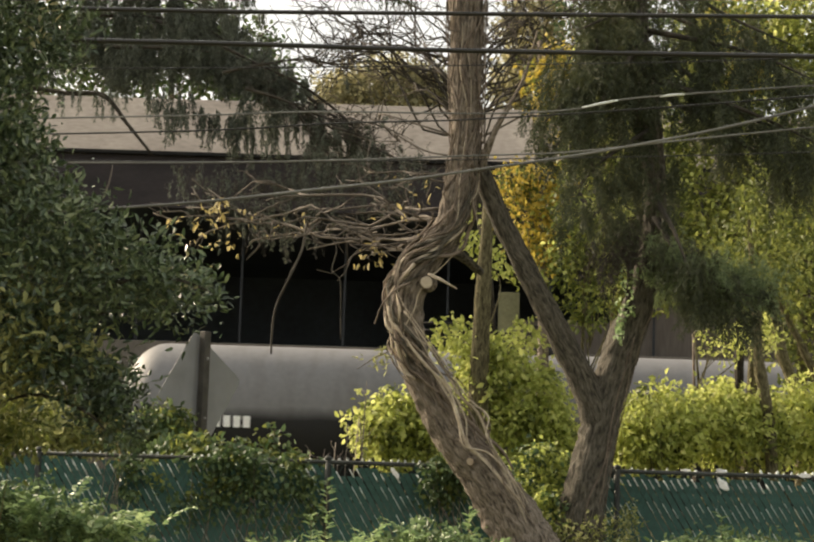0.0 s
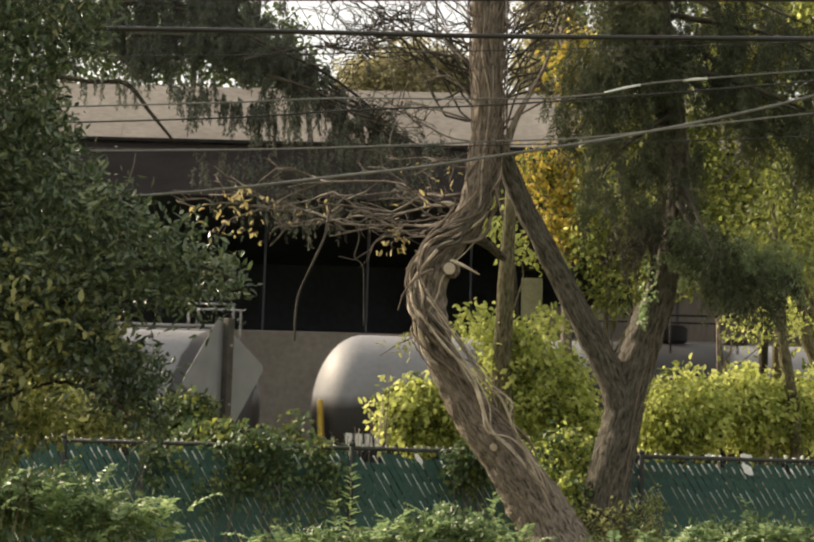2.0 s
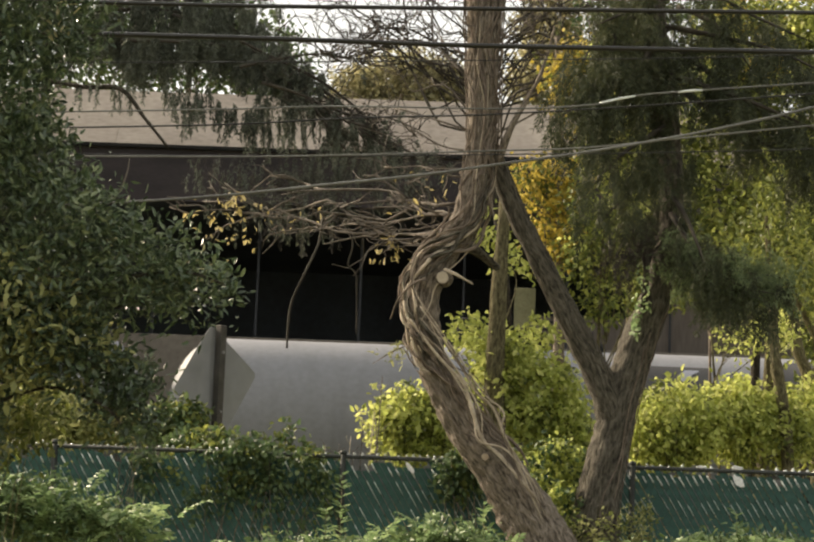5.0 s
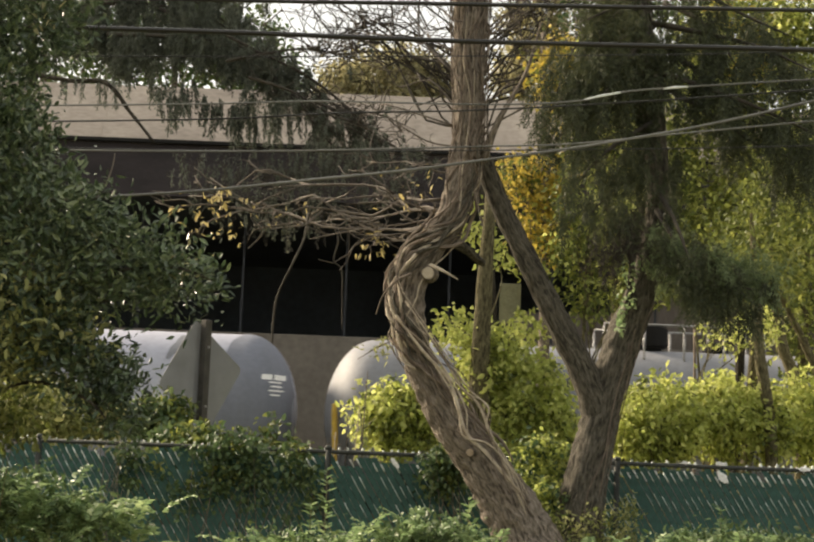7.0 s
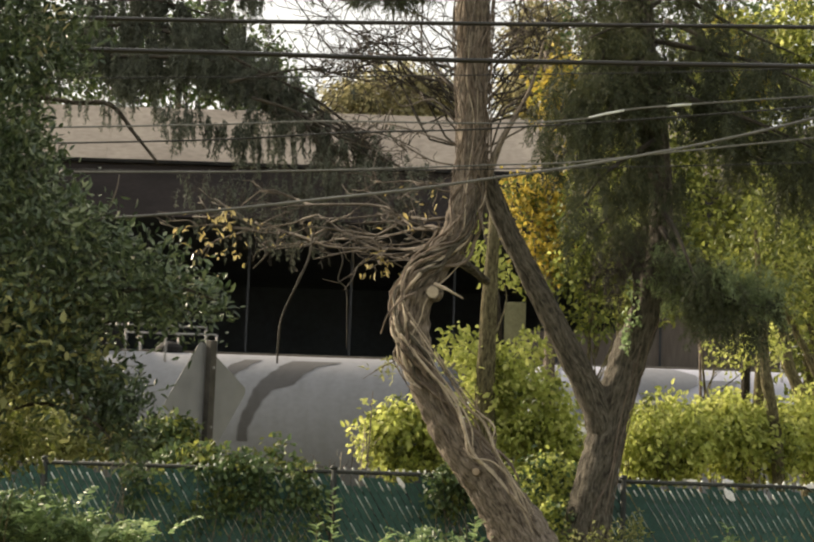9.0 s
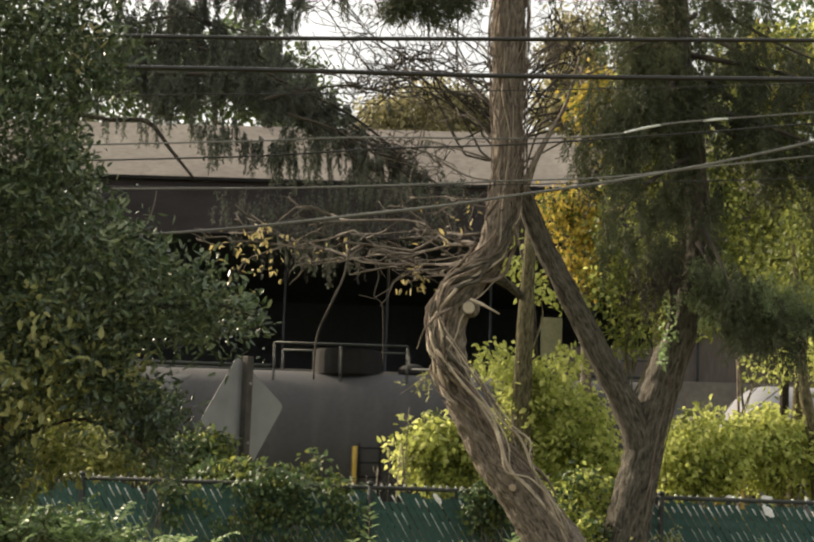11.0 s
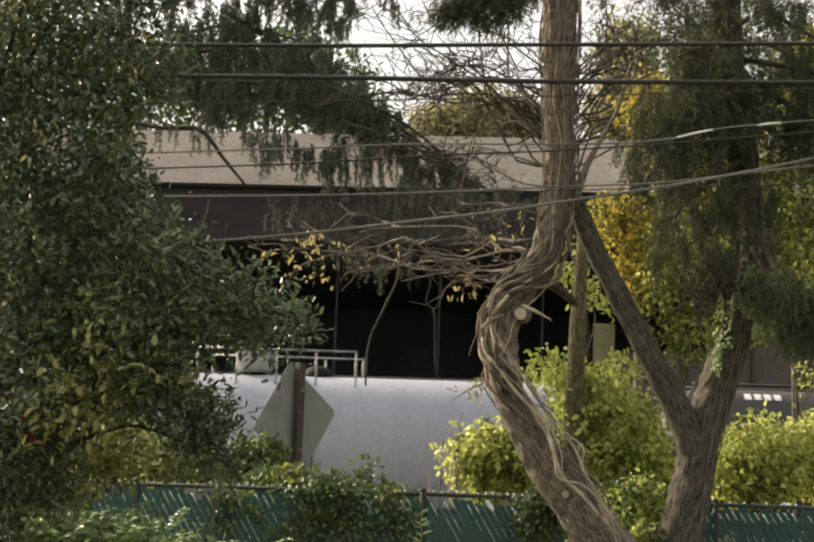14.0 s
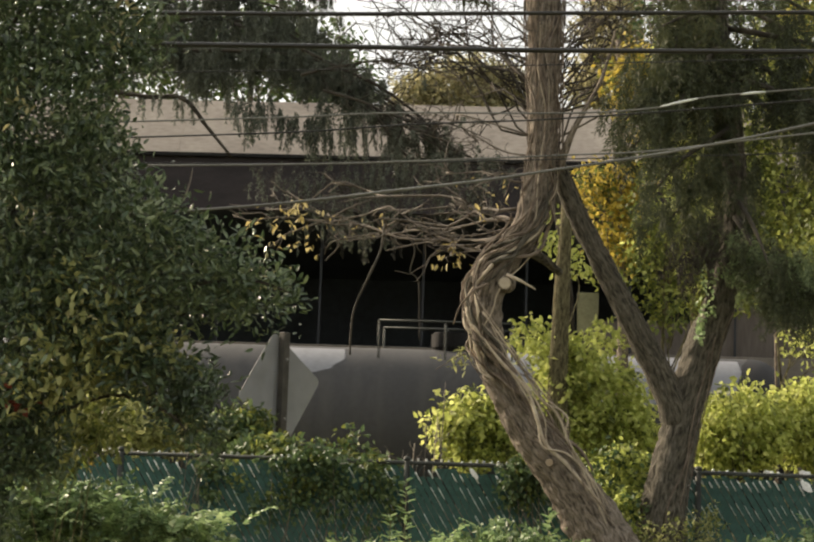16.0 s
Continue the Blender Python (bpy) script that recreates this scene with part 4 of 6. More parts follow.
    # thin stems and twiglets that cling to the upper trunk
    for i in range(9):
        bm, a = bmesh.new(), rng.uniform(3.3, 6.1)
        lo = int(rng.uniform(105, 150))
        hi = min(lo + int(rng.uniform(26, 60)), len(path) - 2)
        line = []
        for k in range(lo, hi, 4):
            p, rad = path[k]
            ang = a + 1.1 * noise.noise(Vector((k * 0.07, i * 4.3, 9)))
            line.append(p + Vector((math.cos(ang), math.sin(ang), 0)) * (rad * 1.02 + 0.03 + 0.06 * abs(noise.noise(Vector((k * 0.15, i, 2))))))
        th = rng.uniform(0.004, 0.008)
        tube(bm, line, [th] * len(line), 5, 3)
        for q in line[1::2]:
            twigs(bm, rng, [q], [q + Vector((rng.normal() * 0.16, -0.04, rng.normal() * 0.16))], 0.005, 0.002, 0.25)
        part("vine", bm, TWIG if i % 2 else VINE, t, "thin bare vine")
    # a tuft of pine high on the trunk
    bough = [(0.44, 14.6, 6.99), (0.14, 14.4, 6.75), (-0.26, 14.3, 6.54), (-0.67, 14.3, 6.48)]
    part("bough", tubed(local(o, bough), [0.03, 0.022, 0.015, 0.006], 6, 5, 0.2, 4.0), BARK_DARK, t)
    needles("needle_tuft", 12, [bough, [(0.29, 14.5, 6.84), (-0.01, 14.3, 6.5), (-0.31, 14.3, 6.38)], [(0.1, 14.4, 6.75), (-0.35, 14.3, 6.62), (-0.75, 14.3, 6.42)]], 360, 0.03, 0.15, NEEDLE_OLIVE, t, o, "dark green needle tuft", 0.07, 0.008, 0.07, 0.016, 0.3, 0.5)
    crown("leaves", 13, [((-0.3, 15.6, 2.8), (0.2, 0.12, 0.05)), ((-0.12, 15.5, 2.9), (0.14, 0.1, 0.05))], 16, 4, 0.04, 0.085, LEAF_DULL, t, "pale drooping leaves", 0.35, 0.1, o)
    part("bare_branch", tubed(local(o, [(0.12, 14.95, 2.85), (-0.05, 15.3, 2.92), (-0.25, 15.5, 2.86), (-0.48, 15.6, 2.72)]), [0.012, 0.009, 0.006, 0.003], 6, 4, 0.1, 6.0), TWIG, t)
    # sawn stubs
    for broken, c, d in ((0, (0.65, 14.45, 1.81), 0.042), (1, (0.19, 14.47, 3.5), 0.07)):
        c = Vector(c) - o
        bm = tubed([c + Vector((0.02, 0.2, 0.02)), c + Vector((0.01, 0.05, 0)), c], [d * 1.3, d * 1.08, d], 16, 3, 0.06, 9.0)
        stub = part("branch_stub", bm, BARK, t)
        bm = bmesh.new()
        bmesh.ops.create_cone(bm, cap_ends=True, segments=12, radius1=d * 0.86, radius2=d * 0.8, depth=0.02, matrix=Matrix.Translation(c + Vector((0, -0.008, 0))) @ pose(0, 0, 0, 90))
        part("cut_face", bm, VINE_PALE if broken else CUT, stub, "grey broken wood" if broken else "pale sawn wood")
    part("broken_branch", tubed(local(o, [(0.21, 14.5, 3.58), (0.33, 14.4, 3.52), (0.48, 14.4, 3.44)]), [0.02, 0.014, 0.008], 8, 3, 0.3, 9.0), VINE_PALE, t)
    part("vine_loop", tubed(local(o, [(0.03, 14.4, 3.48), (-0.11, 14.35, 3.4), (-0.23, 14.35, 3.25), (-0.29, 14.4, 3.08)]), [0.014, 0.012, 0.01, 0.006], 6, 4), VINE, t)
    part("vine_loop", tubed(local(o, [(0.07, 14.4, 3.86), (-0.07, 14.35, 3.7), (-0.11, 14.35, 3.47), (-0.03, 14.4, 3.21)]), [0.012, 0.012, 0.01, 0.006], 6, 4), VINE, t)
    part("limb", tubed(local(o, [(0.23, 14.8, 3.92), (0.5, 15.2, 3.89), (0.77, 15.8, 3.79)]), [0.075, 0.055, 0.042], 10, 4, 0.2, 6.0), BARK_GREY, t)
    part("limb", tubed(local(o, [(0.69, 14.7, 4.65), (0.8, 14.6, 4.99), (0.92, 14.6, 5.23), (1.1, 14.7, 5.6), (1.23, 14.8, 6.11)]), [0.045, 0.03, 0.024, 0.018, 0.01], 8, 4, 0.15, 6.0), BARK, t)
    # bare side branches
    ends = [(-0.47, 15.2, 4.71), (-0.28, 15.3, 5.22), (-0.83, 15.4, 5.45), (-0.4, 14.9, 5.71), (-1.02, 15.5, 6.08), (-0.21, 15, 6.34), (1.21, 14.2, 5.78), (1.11, 15, 6.38), (1.31, 14.4, 6.47), (-0.87, 15.3, 6.63), (-0.35, 15, 4.3), (-0.49, 14.9, 3.92), (-0.44, 15.1, 3.79), (-0.15, 14.4, 4.41)]
    roots = [(0.41, 14.7, 4.61), (0.39, 14.7, 4.79), (0.39, 14.7, 5), (0.38, 14.7, 5.21), (0.37, 14.7, 5.53), (0.37, 14.7, 5.74), (0.69, 14.7, 5.32), (0.68, 14.7, 5.64), (0.68, 14.7, 5.91), (0.36, 14.7, 6.05), (0.33, 14.7, 4.17), (0.31, 14.7, 4.07), (0.25, 14.7, 3.91), (0.41, 14.7, 4.53)]
    for a, b in zip(local(o, roots), local(o, ends)):
        bm = bmesh.new()
        L = (b - a).length
        mid = [a.lerp(b, f) + Vector(rng.normal(size=3)) * 0.07 * L for f in (0.3, 0.6, 0.8)]
        main = [a, *mid, b]
        tube(bm, main, [0.011, 0.009, 0.007, 0.005, 0.003], 5, 3)
        for _ in range(int(7 * L) + 3):
            f = rng.uniform(0.25, 1)
            q = main[min(3, int(f * 4))].lerp(main[min(4, int(f * 4) + 1)], f * 4 % 1)
            e = q + (Vector(rng.normal(size=3)) * 0.2 + (b - a).normalized() * 0.15 + Vector((0, 0, 0.05)))
            twigs(bm, rng, [q], [e], 0.006, 0.002)
        part("bare_branch", bm, TWIG, t, "bare brown twigs")
    return t


def fork_tree():
    o = Vector((1.77, 15.2, 0))
    t = thing("forked_tree", o, "forked grey conifer with a leaning limb and ivy", "tree")
    main = local(o, [(1.74, 15.2, 0.06), (1.76, 15.2, 0.88), (1.82, 15.2, 1.49), (1.92, 15.2, 2), (2.04, 15.2, 2.52), (2.2, 15.2, 3.05), (2.35, 15.2, 3.47), (2.45, 15.2, 4), (2.49, 15.2, 4.53), (2.39, 15.2, 5.39), (2.25, 15.2, 6.26), (2.19, 15.2, 7.15), (2.11, 15.2, 8.84)])
    r = [v / 193 / 2 for v in (150, 104, 82, 74, 70, 68, 58, 44, 44, 56, 62, 60, 50)]
    part("trunk", tubed(main, r, 32, 12, 0.15, 12.0, 0.04), BARK_GREY, t, "rough dark grey bark")
    limb = local(o, [(1.92, 15.2, 1.9), (1.91, 15.16, 2.31), (1.78, 15.1, 2.64), (1.47, 15, 3.19), (1.18, 14.95, 3.72), (0.92, 14.95, 4.2), (0.74, 14.9, 4.61), (0.59, 14.9, 5)])
    part("limb", tubed(limb, [v / 194 / 2 for v in (40, 60, 56, 47, 44, 40, 36, 22)], 16, 8, 0.12, 6.0, 0.05), BARK_GREY, t, "smooth leaning grey limb")
    path = smooth_path(main, r, 10)
    rng = np.random.default_rng(21)
    for i in range(3):
        a, line, th = rng.uniform(3.4, 6.0), [], rng.uniform(0.004, 0.007)
        lo, hi = int(rng.uniform(12, 22)), int(rng.uniform(50, 75))
        for k in range(lo, hi, 4):
            p, rad = path[k]
            ang = a + 0.9 * noise.noise(Vector((k * 0.09, i * 2.1, 3)))
            line.append(p + Vector((math.cos(ang), math.sin(ang), 0)) * (rad * 1.04 + th))
        part("vine", tubed(line, [th] * len(line), 6, 3, 0.2, 9.0), VINE, t, "thin woody vine")
    crown("ivy", 22, [((2.17, 14.95, 3.5), (0.06, 0.1, 0.34)), ((2.1, 14.95, 3.15), (0.05, 0.1, 0.26))], 26, 4, 0.035, 0.055, LEAF_WEED, t, "pale ivy leaves", 0.8, 0.4, base=o)
    for line, w in (([(2.2, 15.05, 3.3), (2.21, 14.95, 3.69), (2.15, 14.9, 3.93), (2.07, 14.9, 4.11), (1.94, 14.9, 4.3), (1.84, 14.9, 4.66), (1.8, 14.95, 4.92)], 0.036), ([(2.39, 15.2, 3.58), (2.3, 15.3, 4.0), (2.01, 15.6, 4.37)], 0.022)):
        part("limb", tubed(local(o, line), [w * (1 - 0.6 * i / (len(line) - 1)) for i in range(len(line))], 8, 5, 0.2, 6.0), BARK_DARK, t, "bare dark limb")
    boughs = [[(2.52, 15.6, 6.84), (2.06, 15.4, 6.42), (1.62, 15.3, 5.99), (1.41, 15.2, 5.36)],
              [(2.53, 15.6, 6.39), (1.95, 15.3, 5.84), (1.57, 15.2, 5.31)],
              [(2.59, 15.6, 6.05), (2.06, 15.3, 5.4), (1.74, 15.2, 5.05)],
              [(2.58, 15.6, 6.61), (2.96, 15.3, 6.31), (3.32, 15.2, 5.8)],
              [(2.59, 15.6, 6.16), (3.02, 15.3, 5.71), (3.48, 15.2, 5.37), (4.06, 15.2, 5.23)],
              [(2.59, 15.6, 5.72), (3.08, 15.3, 5.33), (3.59, 15.2, 5), (4.22, 15.2, 4.86)],
              [(2.71, 15.6, 4.07), (2.88, 15.3, 3.71), (3.17, 15.2, 3.5)],
              [(2.65, 15.6, 5.05), (2.41, 15.4, 4.46), (2.29, 15.3, 3.9)],
              [(2.63, 15.6, 6.96), (3.25, 15.4, 6.52), (3.93, 15.3, 6.18)], [(2.38, 15, 6.21), (3.29, 14.6, 5.91), (3.98, 14.5, 5.59)],
              [(2.2, 15, 5.88), (1.67, 14.7, 5.54), (1.31, 14.6, 5.14)], [(2.33, 15, 5.61), (1.78, 14.7, 5.25), (1.39, 14.6, 4.88)]]
    boughs += [[(2.19, 15, 6.86), (1.64, 14.6, 6.81), (1.22, 14.5, 6.6)], [(2.19, 15, 6.91), (2.51, 14.6, 6.84), (2.81, 14.5, 6.65)], [(2.13, 15, 7.35), (2.72, 14.6, 7.44), (3.57, 14.5, 7.21)], [(2.13, 15, 7.35), (1.52, 14.6, 7.29), (1, 14.5, 7.02)],
               [(2.33, 15, 6.1), (2.06, 14.6, 5.71), (1.79, 14.4, 5.24)],
               [(2.24, 15, 6.37), (1.85, 14.6, 6.07), (1.75, 14.5, 5.57), (1.7, 14.5, 5.1)], [(2.25, 15, 6.2), (1.91, 14.6, 5.81), (1.6, 14.5, 5.41)],
               [(2.44, 15, 4.5), (2.56, 14.7, 4.19), (2.67, 14.5, 3.81), (2.78, 14.5, 3.46)], [(2.27, 15, 6.42), (1.95, 14.6, 6.23), (1.58, 14.4, 6.01)],
               [(2.45, 15, 4.29), (2.74, 14.6, 3.72), (3.08, 14.5, 3.52), (3.42, 14.5, 3.45)],
               [(2.38, 15, 5.72), (3.09, 14.6, 5.38), (3.68, 14.5, 5.11), (4.18, 14.5, 4.87)], [(2.42, 15, 4.81), (2.04, 14.7, 4.48), (1.68, 14.6, 4.09)], [(2.39, 15, 5.18), (1.89, 14.7, 4.79), (1.53, 14.6, 4.35)]]
    for b in boughs:
        q = local(o, b)
        part("bough", tubed(q, [0.03 * (1 - 0.8 * i / (len(q) - 1)) for i in range(len(q))], 6, 5, 0.2, 4.0), TWIG_DARK, t)
    needles("crown", 84, boughs, 120, 0.08, 0.4, NEEDLE_OLIVE, t, o, "soft drooping olive sprays", 0.06, 0.009, 0.13, 0.014, 0.3, 0.45, 8, 0.035)
    low = [[(2.47, 15, 3.87), (2.69, 14.7, 3.72), (3, 14.6, 3.6), (3.45, 14.6, 3.58)], [(2.46, 15, 4.0), (2.74, 14.7, 3.8), (3.1, 14.6, 3.7), (3.5, 14.6, 3.62)]]
    for b in low:
        q = local(o, b)
        part("bough", tubed(q, [0.018, 0.014, 0.01, 0.004], 6, 5, 0.2, 4.0), TWIG_DARK, t)
    needles("lower_sprays", 85, low, 300, 0.05, 0.22, NEEDLE_GREEN, t, o, "paler green lower sprays", 0.05, 0.009, 0.1, 0.012, 0.4, 0.6, 3, 0.05)
    dead = [[(2.3, 15, 4.3), (2.05, 14.85, 4.15), (1.9, 14.8, 3.85)], [(2.3, 15, 4.1), (2.1, 14.85, 3.95), (1.96, 14.8, 3.65)]]
    needles("dead_sprays", 86, dead, 150, 0.06, 0.3, TWIG_DARK, t, o, "brown dead sprays", 0.05, 0.007, 0.06, 0.014, 0.25, 0.4)
    return t


def shrub(name, label, category, seed, lumps, clumps, each, spread, leaf, material, bark, stems=14, r=0.015, aspect=0.5, hang=0.3, base=None, second=None, group="", kind="", trunk=None):
    """A bush or small tree: stems or a trunk from the ground into its crown of leaves."""
    c = np.mean([l[0] for l in lumps], 0) if base is None else np.array(base)
    o = Vector((c[0], c[1], 0))
    t = thing(name, o, label, category, group, kind)
    mid = crown("crown", seed, lumps, clumps, each, spread, leaf, material, t, "", aspect, hang, o)
    if second:
        crown("crown", seed + 500, lumps, int(clumps * second[1]), each, spread, leaf, second[0], t, second[2], aspect, hang, o)
    rng = np.random.default_rng(seed + 900)
    root = Vector((0, 0, -0.08))
    if trunk:
        top = Vector(trunk[0]) - o
        m = root.lerp(top, 0.5) + Vector((rng.normal() * 0.15, 0, 0))
        part("trunk", tubed([root, m, top], [trunk[1], trunk[1] * 0.8, trunk[1] * 0.4], 10, 6, 0.2, 4.0), bark, t)
    for i in rng.choice(len(mid), min(stems, len(mid)), replace=False):
        e = Vector(mid[i]) - o
        if trunk:
            f = min(0.95, max(0.3, (e.z - 0.3) / max(top.z, 0.5)))
            a = root.lerp(top, f * 0.85)
            rr = r
        else:
            a = root + Vector((rng.normal() * 0.25 + e.x * 0.4, e.y * 0.4, 0))
            rr = r
        mm = a.lerp(e, 0.5) + Vector((rng.normal() * 0.08, 0, 0.1))
        part("branch", tubed([a, mm, e], [rr, rr * 0.7, rr * 0.25], 6, 4, 0.1, 5.0), bark, t)
    return t


def strands(rng, starts, lo, hi, step, length, width, lean=0.25, fan=0.5):
    """Places for the needles of hanging sprays."""
    n = len(starts)
    L = rng.uniform(lo, hi, n)
    drift = rng.normal(size=(n, 3)) * lean
    drift[:, 2] = -1
    pos, way = [], []
    m = int(hi / step)
    for k in range(m):
        f = (k + rng.random(n)) * step
        ok = f < L
        p = starts + drift * f[:, None] + rng.normal(size=(n, 3)) * 0.012
        for s in (-1, 1):
            w = drift + rng.normal(size=(n, 3)) * fan + np.array([s * fan, 0, 0])
            pos.append(p[ok])
            way.append(w[ok])
    pos, way = np.concatenate(pos), np.concatenate(way)
    q = rng.uniform(0.6, 1.2, len(pos))
    return pos, way, rng.normal(size=pos.shape) + np.array([0, -1.0, 0.3]), length * q, width * q


def needles(name, seed, boughs, per_metre, lo, hi, material, parent, base, label="", length=0.07, width=0.018, thick=0.12, step=0.03, lean=0.25, fan=0.5, clump=1, tight=0.03):
    """Hanging sprays of needles along boughs (lists of points), in tassels of several strands."""
    rng = np.random.default_rng(seed)
    starts = []
    for pts in boughs:
        path = smooth_path(pts, [0.1] * len(pts), 10)
        total = sum((b[0] - a[0]).length for a, b in zip(path, path[1:]))
        idx = rng.uniform(0, len(path) - 1.001, max(1, int(total * per_metre / clump)))
        for i in idx:
            k = int(i)
            c = path[k][0].lerp(path[k + 1][0], i - k) + Vector(rng.normal(size=3)) * thick
            starts += [c + Vector(rng.normal(size=3)) * tight for _ in range(clump)]
    starts = np.array(starts) - np.array(base)
    pos, way, face, L, w = strands(rng, starts, lo, hi, step, length, width, lean, fan)
    blades(name, pos, way, face, L, w, material, parent, label, 0.15)


def conifer(name, label, seed, trunk, boughs, per_metre, lo, hi, material, r=0.16, **kw):
    o = Vector((trunk[0][0], trunk[0][1], 0))
    t = thing(name, o, label, "tree")
    pts = local(o, trunk)
    part("trunk", tubed(pts, [r * (1 - 0.7 * i / (len(pts) - 1)) for i in range(len(pts))], 12, 5, 0.2, 4.0), BARK_DARK, t)
    for b in boughs:
        q = local(o, b)
        part("bough", tubed(q, [0.035 * (1 - 0.8 * i / (len(q) - 1)) for i in range(len(q))], 6, 5, 0.2, 4.0), TWIG_DARK, t)
    needles("crown", seed, boughs, per_metre, lo, hi, material, t, o, **kw)
    return t


def left_bush():
    # the first two lumps stand above the view, added to shade leaves below
    lumps = [((-2.62, 8, 4.64), (0.55, 0.7, 0.3)), ((-2.05, 8, 4.6), (0.33, 0.6, 0.22)), ((-2.72, 8, 4), (0.35, 0.5, 0.38)), ((-2.13, 8, 4.07), (0.35, 0.5, 0.27)), ((-2.38, 8, 3.61), (0.38, 0.6, 0.38)), ((-2.13, 8, 3.25), (0.26, 0.5, 0.25)), ((-2.59, 8, 3.03), (0.38, 0.6, 0.41)), ((-1.9, 8, 2.97), (0.3, 0.45, 0.2)), ((-1.98, 8, 2.61), (0.35, 0.5, 0.3)), ((-1.51, 8, 2.73), (0.3, 0.4, 0.2)), ((-1.24, 8, 2.63), (0.23, 0.3, 0.19)), ((-2.46, 8, 2.32), (0.38, 0.6, 0.41)), ((-1.94, 8, 2.32), (0.35, 0.5, 0.2)), ((-1.61, 8, 2.13), (0.22, 0.4, 0.15)), ((-1.56, 8, 1.97), (0.1, 0.2, 0.11)), ((-2.53, 8, 1.8), (0.25, 0.4, 0.3)), ((-2.78, 8.1, 1.45), (0.26, 0.4, 0.32)), ((-3.05, 8.4, 3.9), (0.3, 0.5, 0.5)), ((-3.05, 8.4, 3.1), (0.3, 0.5, 0.5)), ((-2.98, 8.3, 2.4), (0.28, 0.5, 0.4)), ((-2.4, 8.0, 1.78), (0.2, 0.35, 0.2)), ((-1.58, 8.0, 2.02), (0.14, 0.25, 0.14)), ((-1.45, 8.0, 1.9), (0.1, 0.2, 0.12))]
    t = shrub("broadleaf_tree", "small tree dense with dark green glossy leaves", "tree", 1, lumps, 4300, 12, 0.055, 0.054, LEAF_DARK, BARK_DARK, 20, 0.009, 0.38, -0.12, base=(-2.84, 8.2, 1.38), second=(LEAF_RUST, 0.015, "browning leaves"), trunk=((-2.95, 8.1, 4.37), 0.06))
    o = t.location
    crown("crown", 3, [((-2.03, 7.9, 2.49), (0.22, 0.45, 0.19)), ((-1.86, 7.9, 2.28), (0.24, 0.4, 0.13)), ((-2.2, 7.9, 2.21), (0.24, 0.4, 0.24))], 190, 9, 0.07, 0.06, LEAF_DULL, t, "yellowing leaves", 0.5, 0.3, o)
    part("branch", tubed(local(o, [(-2.83, 8.15, 2.21), (-2.32, 8.1, 2.36), (-1.92, 8, 2.5), (-1.53, 7.9, 2.65), (-1.23, 7.9, 2.68), (-1.04, 7.9, 2.63)]), [0.03, 0.024, 0.018, 0.013, 0.009, 0.005], 8, 5, 0.15, 6.0), BARK_DARK, t)
    part("branch", tubed(local(o, [(-2.81, 8.15, 1.79), (-2.3, 8.1, 1.95), (-1.95, 8, 2.06), (-1.63, 7.8, 1.98), (-1.51, 7.8, 1.88)]), [0.014, 0.012, 0.01, 0.008, 0.004], 8, 5, 0.15, 6.0), BARK_DARK, t)
    crown("crown", 5, [((-2.35, 7.7, 2.01), (0.045, 0.05, 0.035)), ((-1.96, 7.75, 4.55), (0.05, 0.05, 0.06))], 9, 5, 0.025, 0.055, LEAF_RED, t, "a few dull red leaves", 0.5, 0.3, o)
    part("bare_twig", tubed(local(o, [(-1.81, 8.6, 3.14), (-1.75, 8.6, 3.24), (-1.72, 8.6, 3.33), (-1.71, 8.6, 3.41)]), [0.007, 0.006, 0.005, 0.002], 6, 4, 0.1, 6.0), TWIG, t, "bare pale twig")
    shrub("yellowing_bush", "small olive bush with dull yellow autumn leaves", "bush", 31, [((-2.44, 9.5, 1.99), (0.23, 0.3, 0.21)), ((-2.78, 9.5, 1.88), (0.29, 0.3, 0.23))], 110, 12, 0.06, 0.06, LEAF_MIX, BARK_OLIVE, 5, 0.006, second=(LEAF_DULL, 0.7, "dull yellow leaves"))


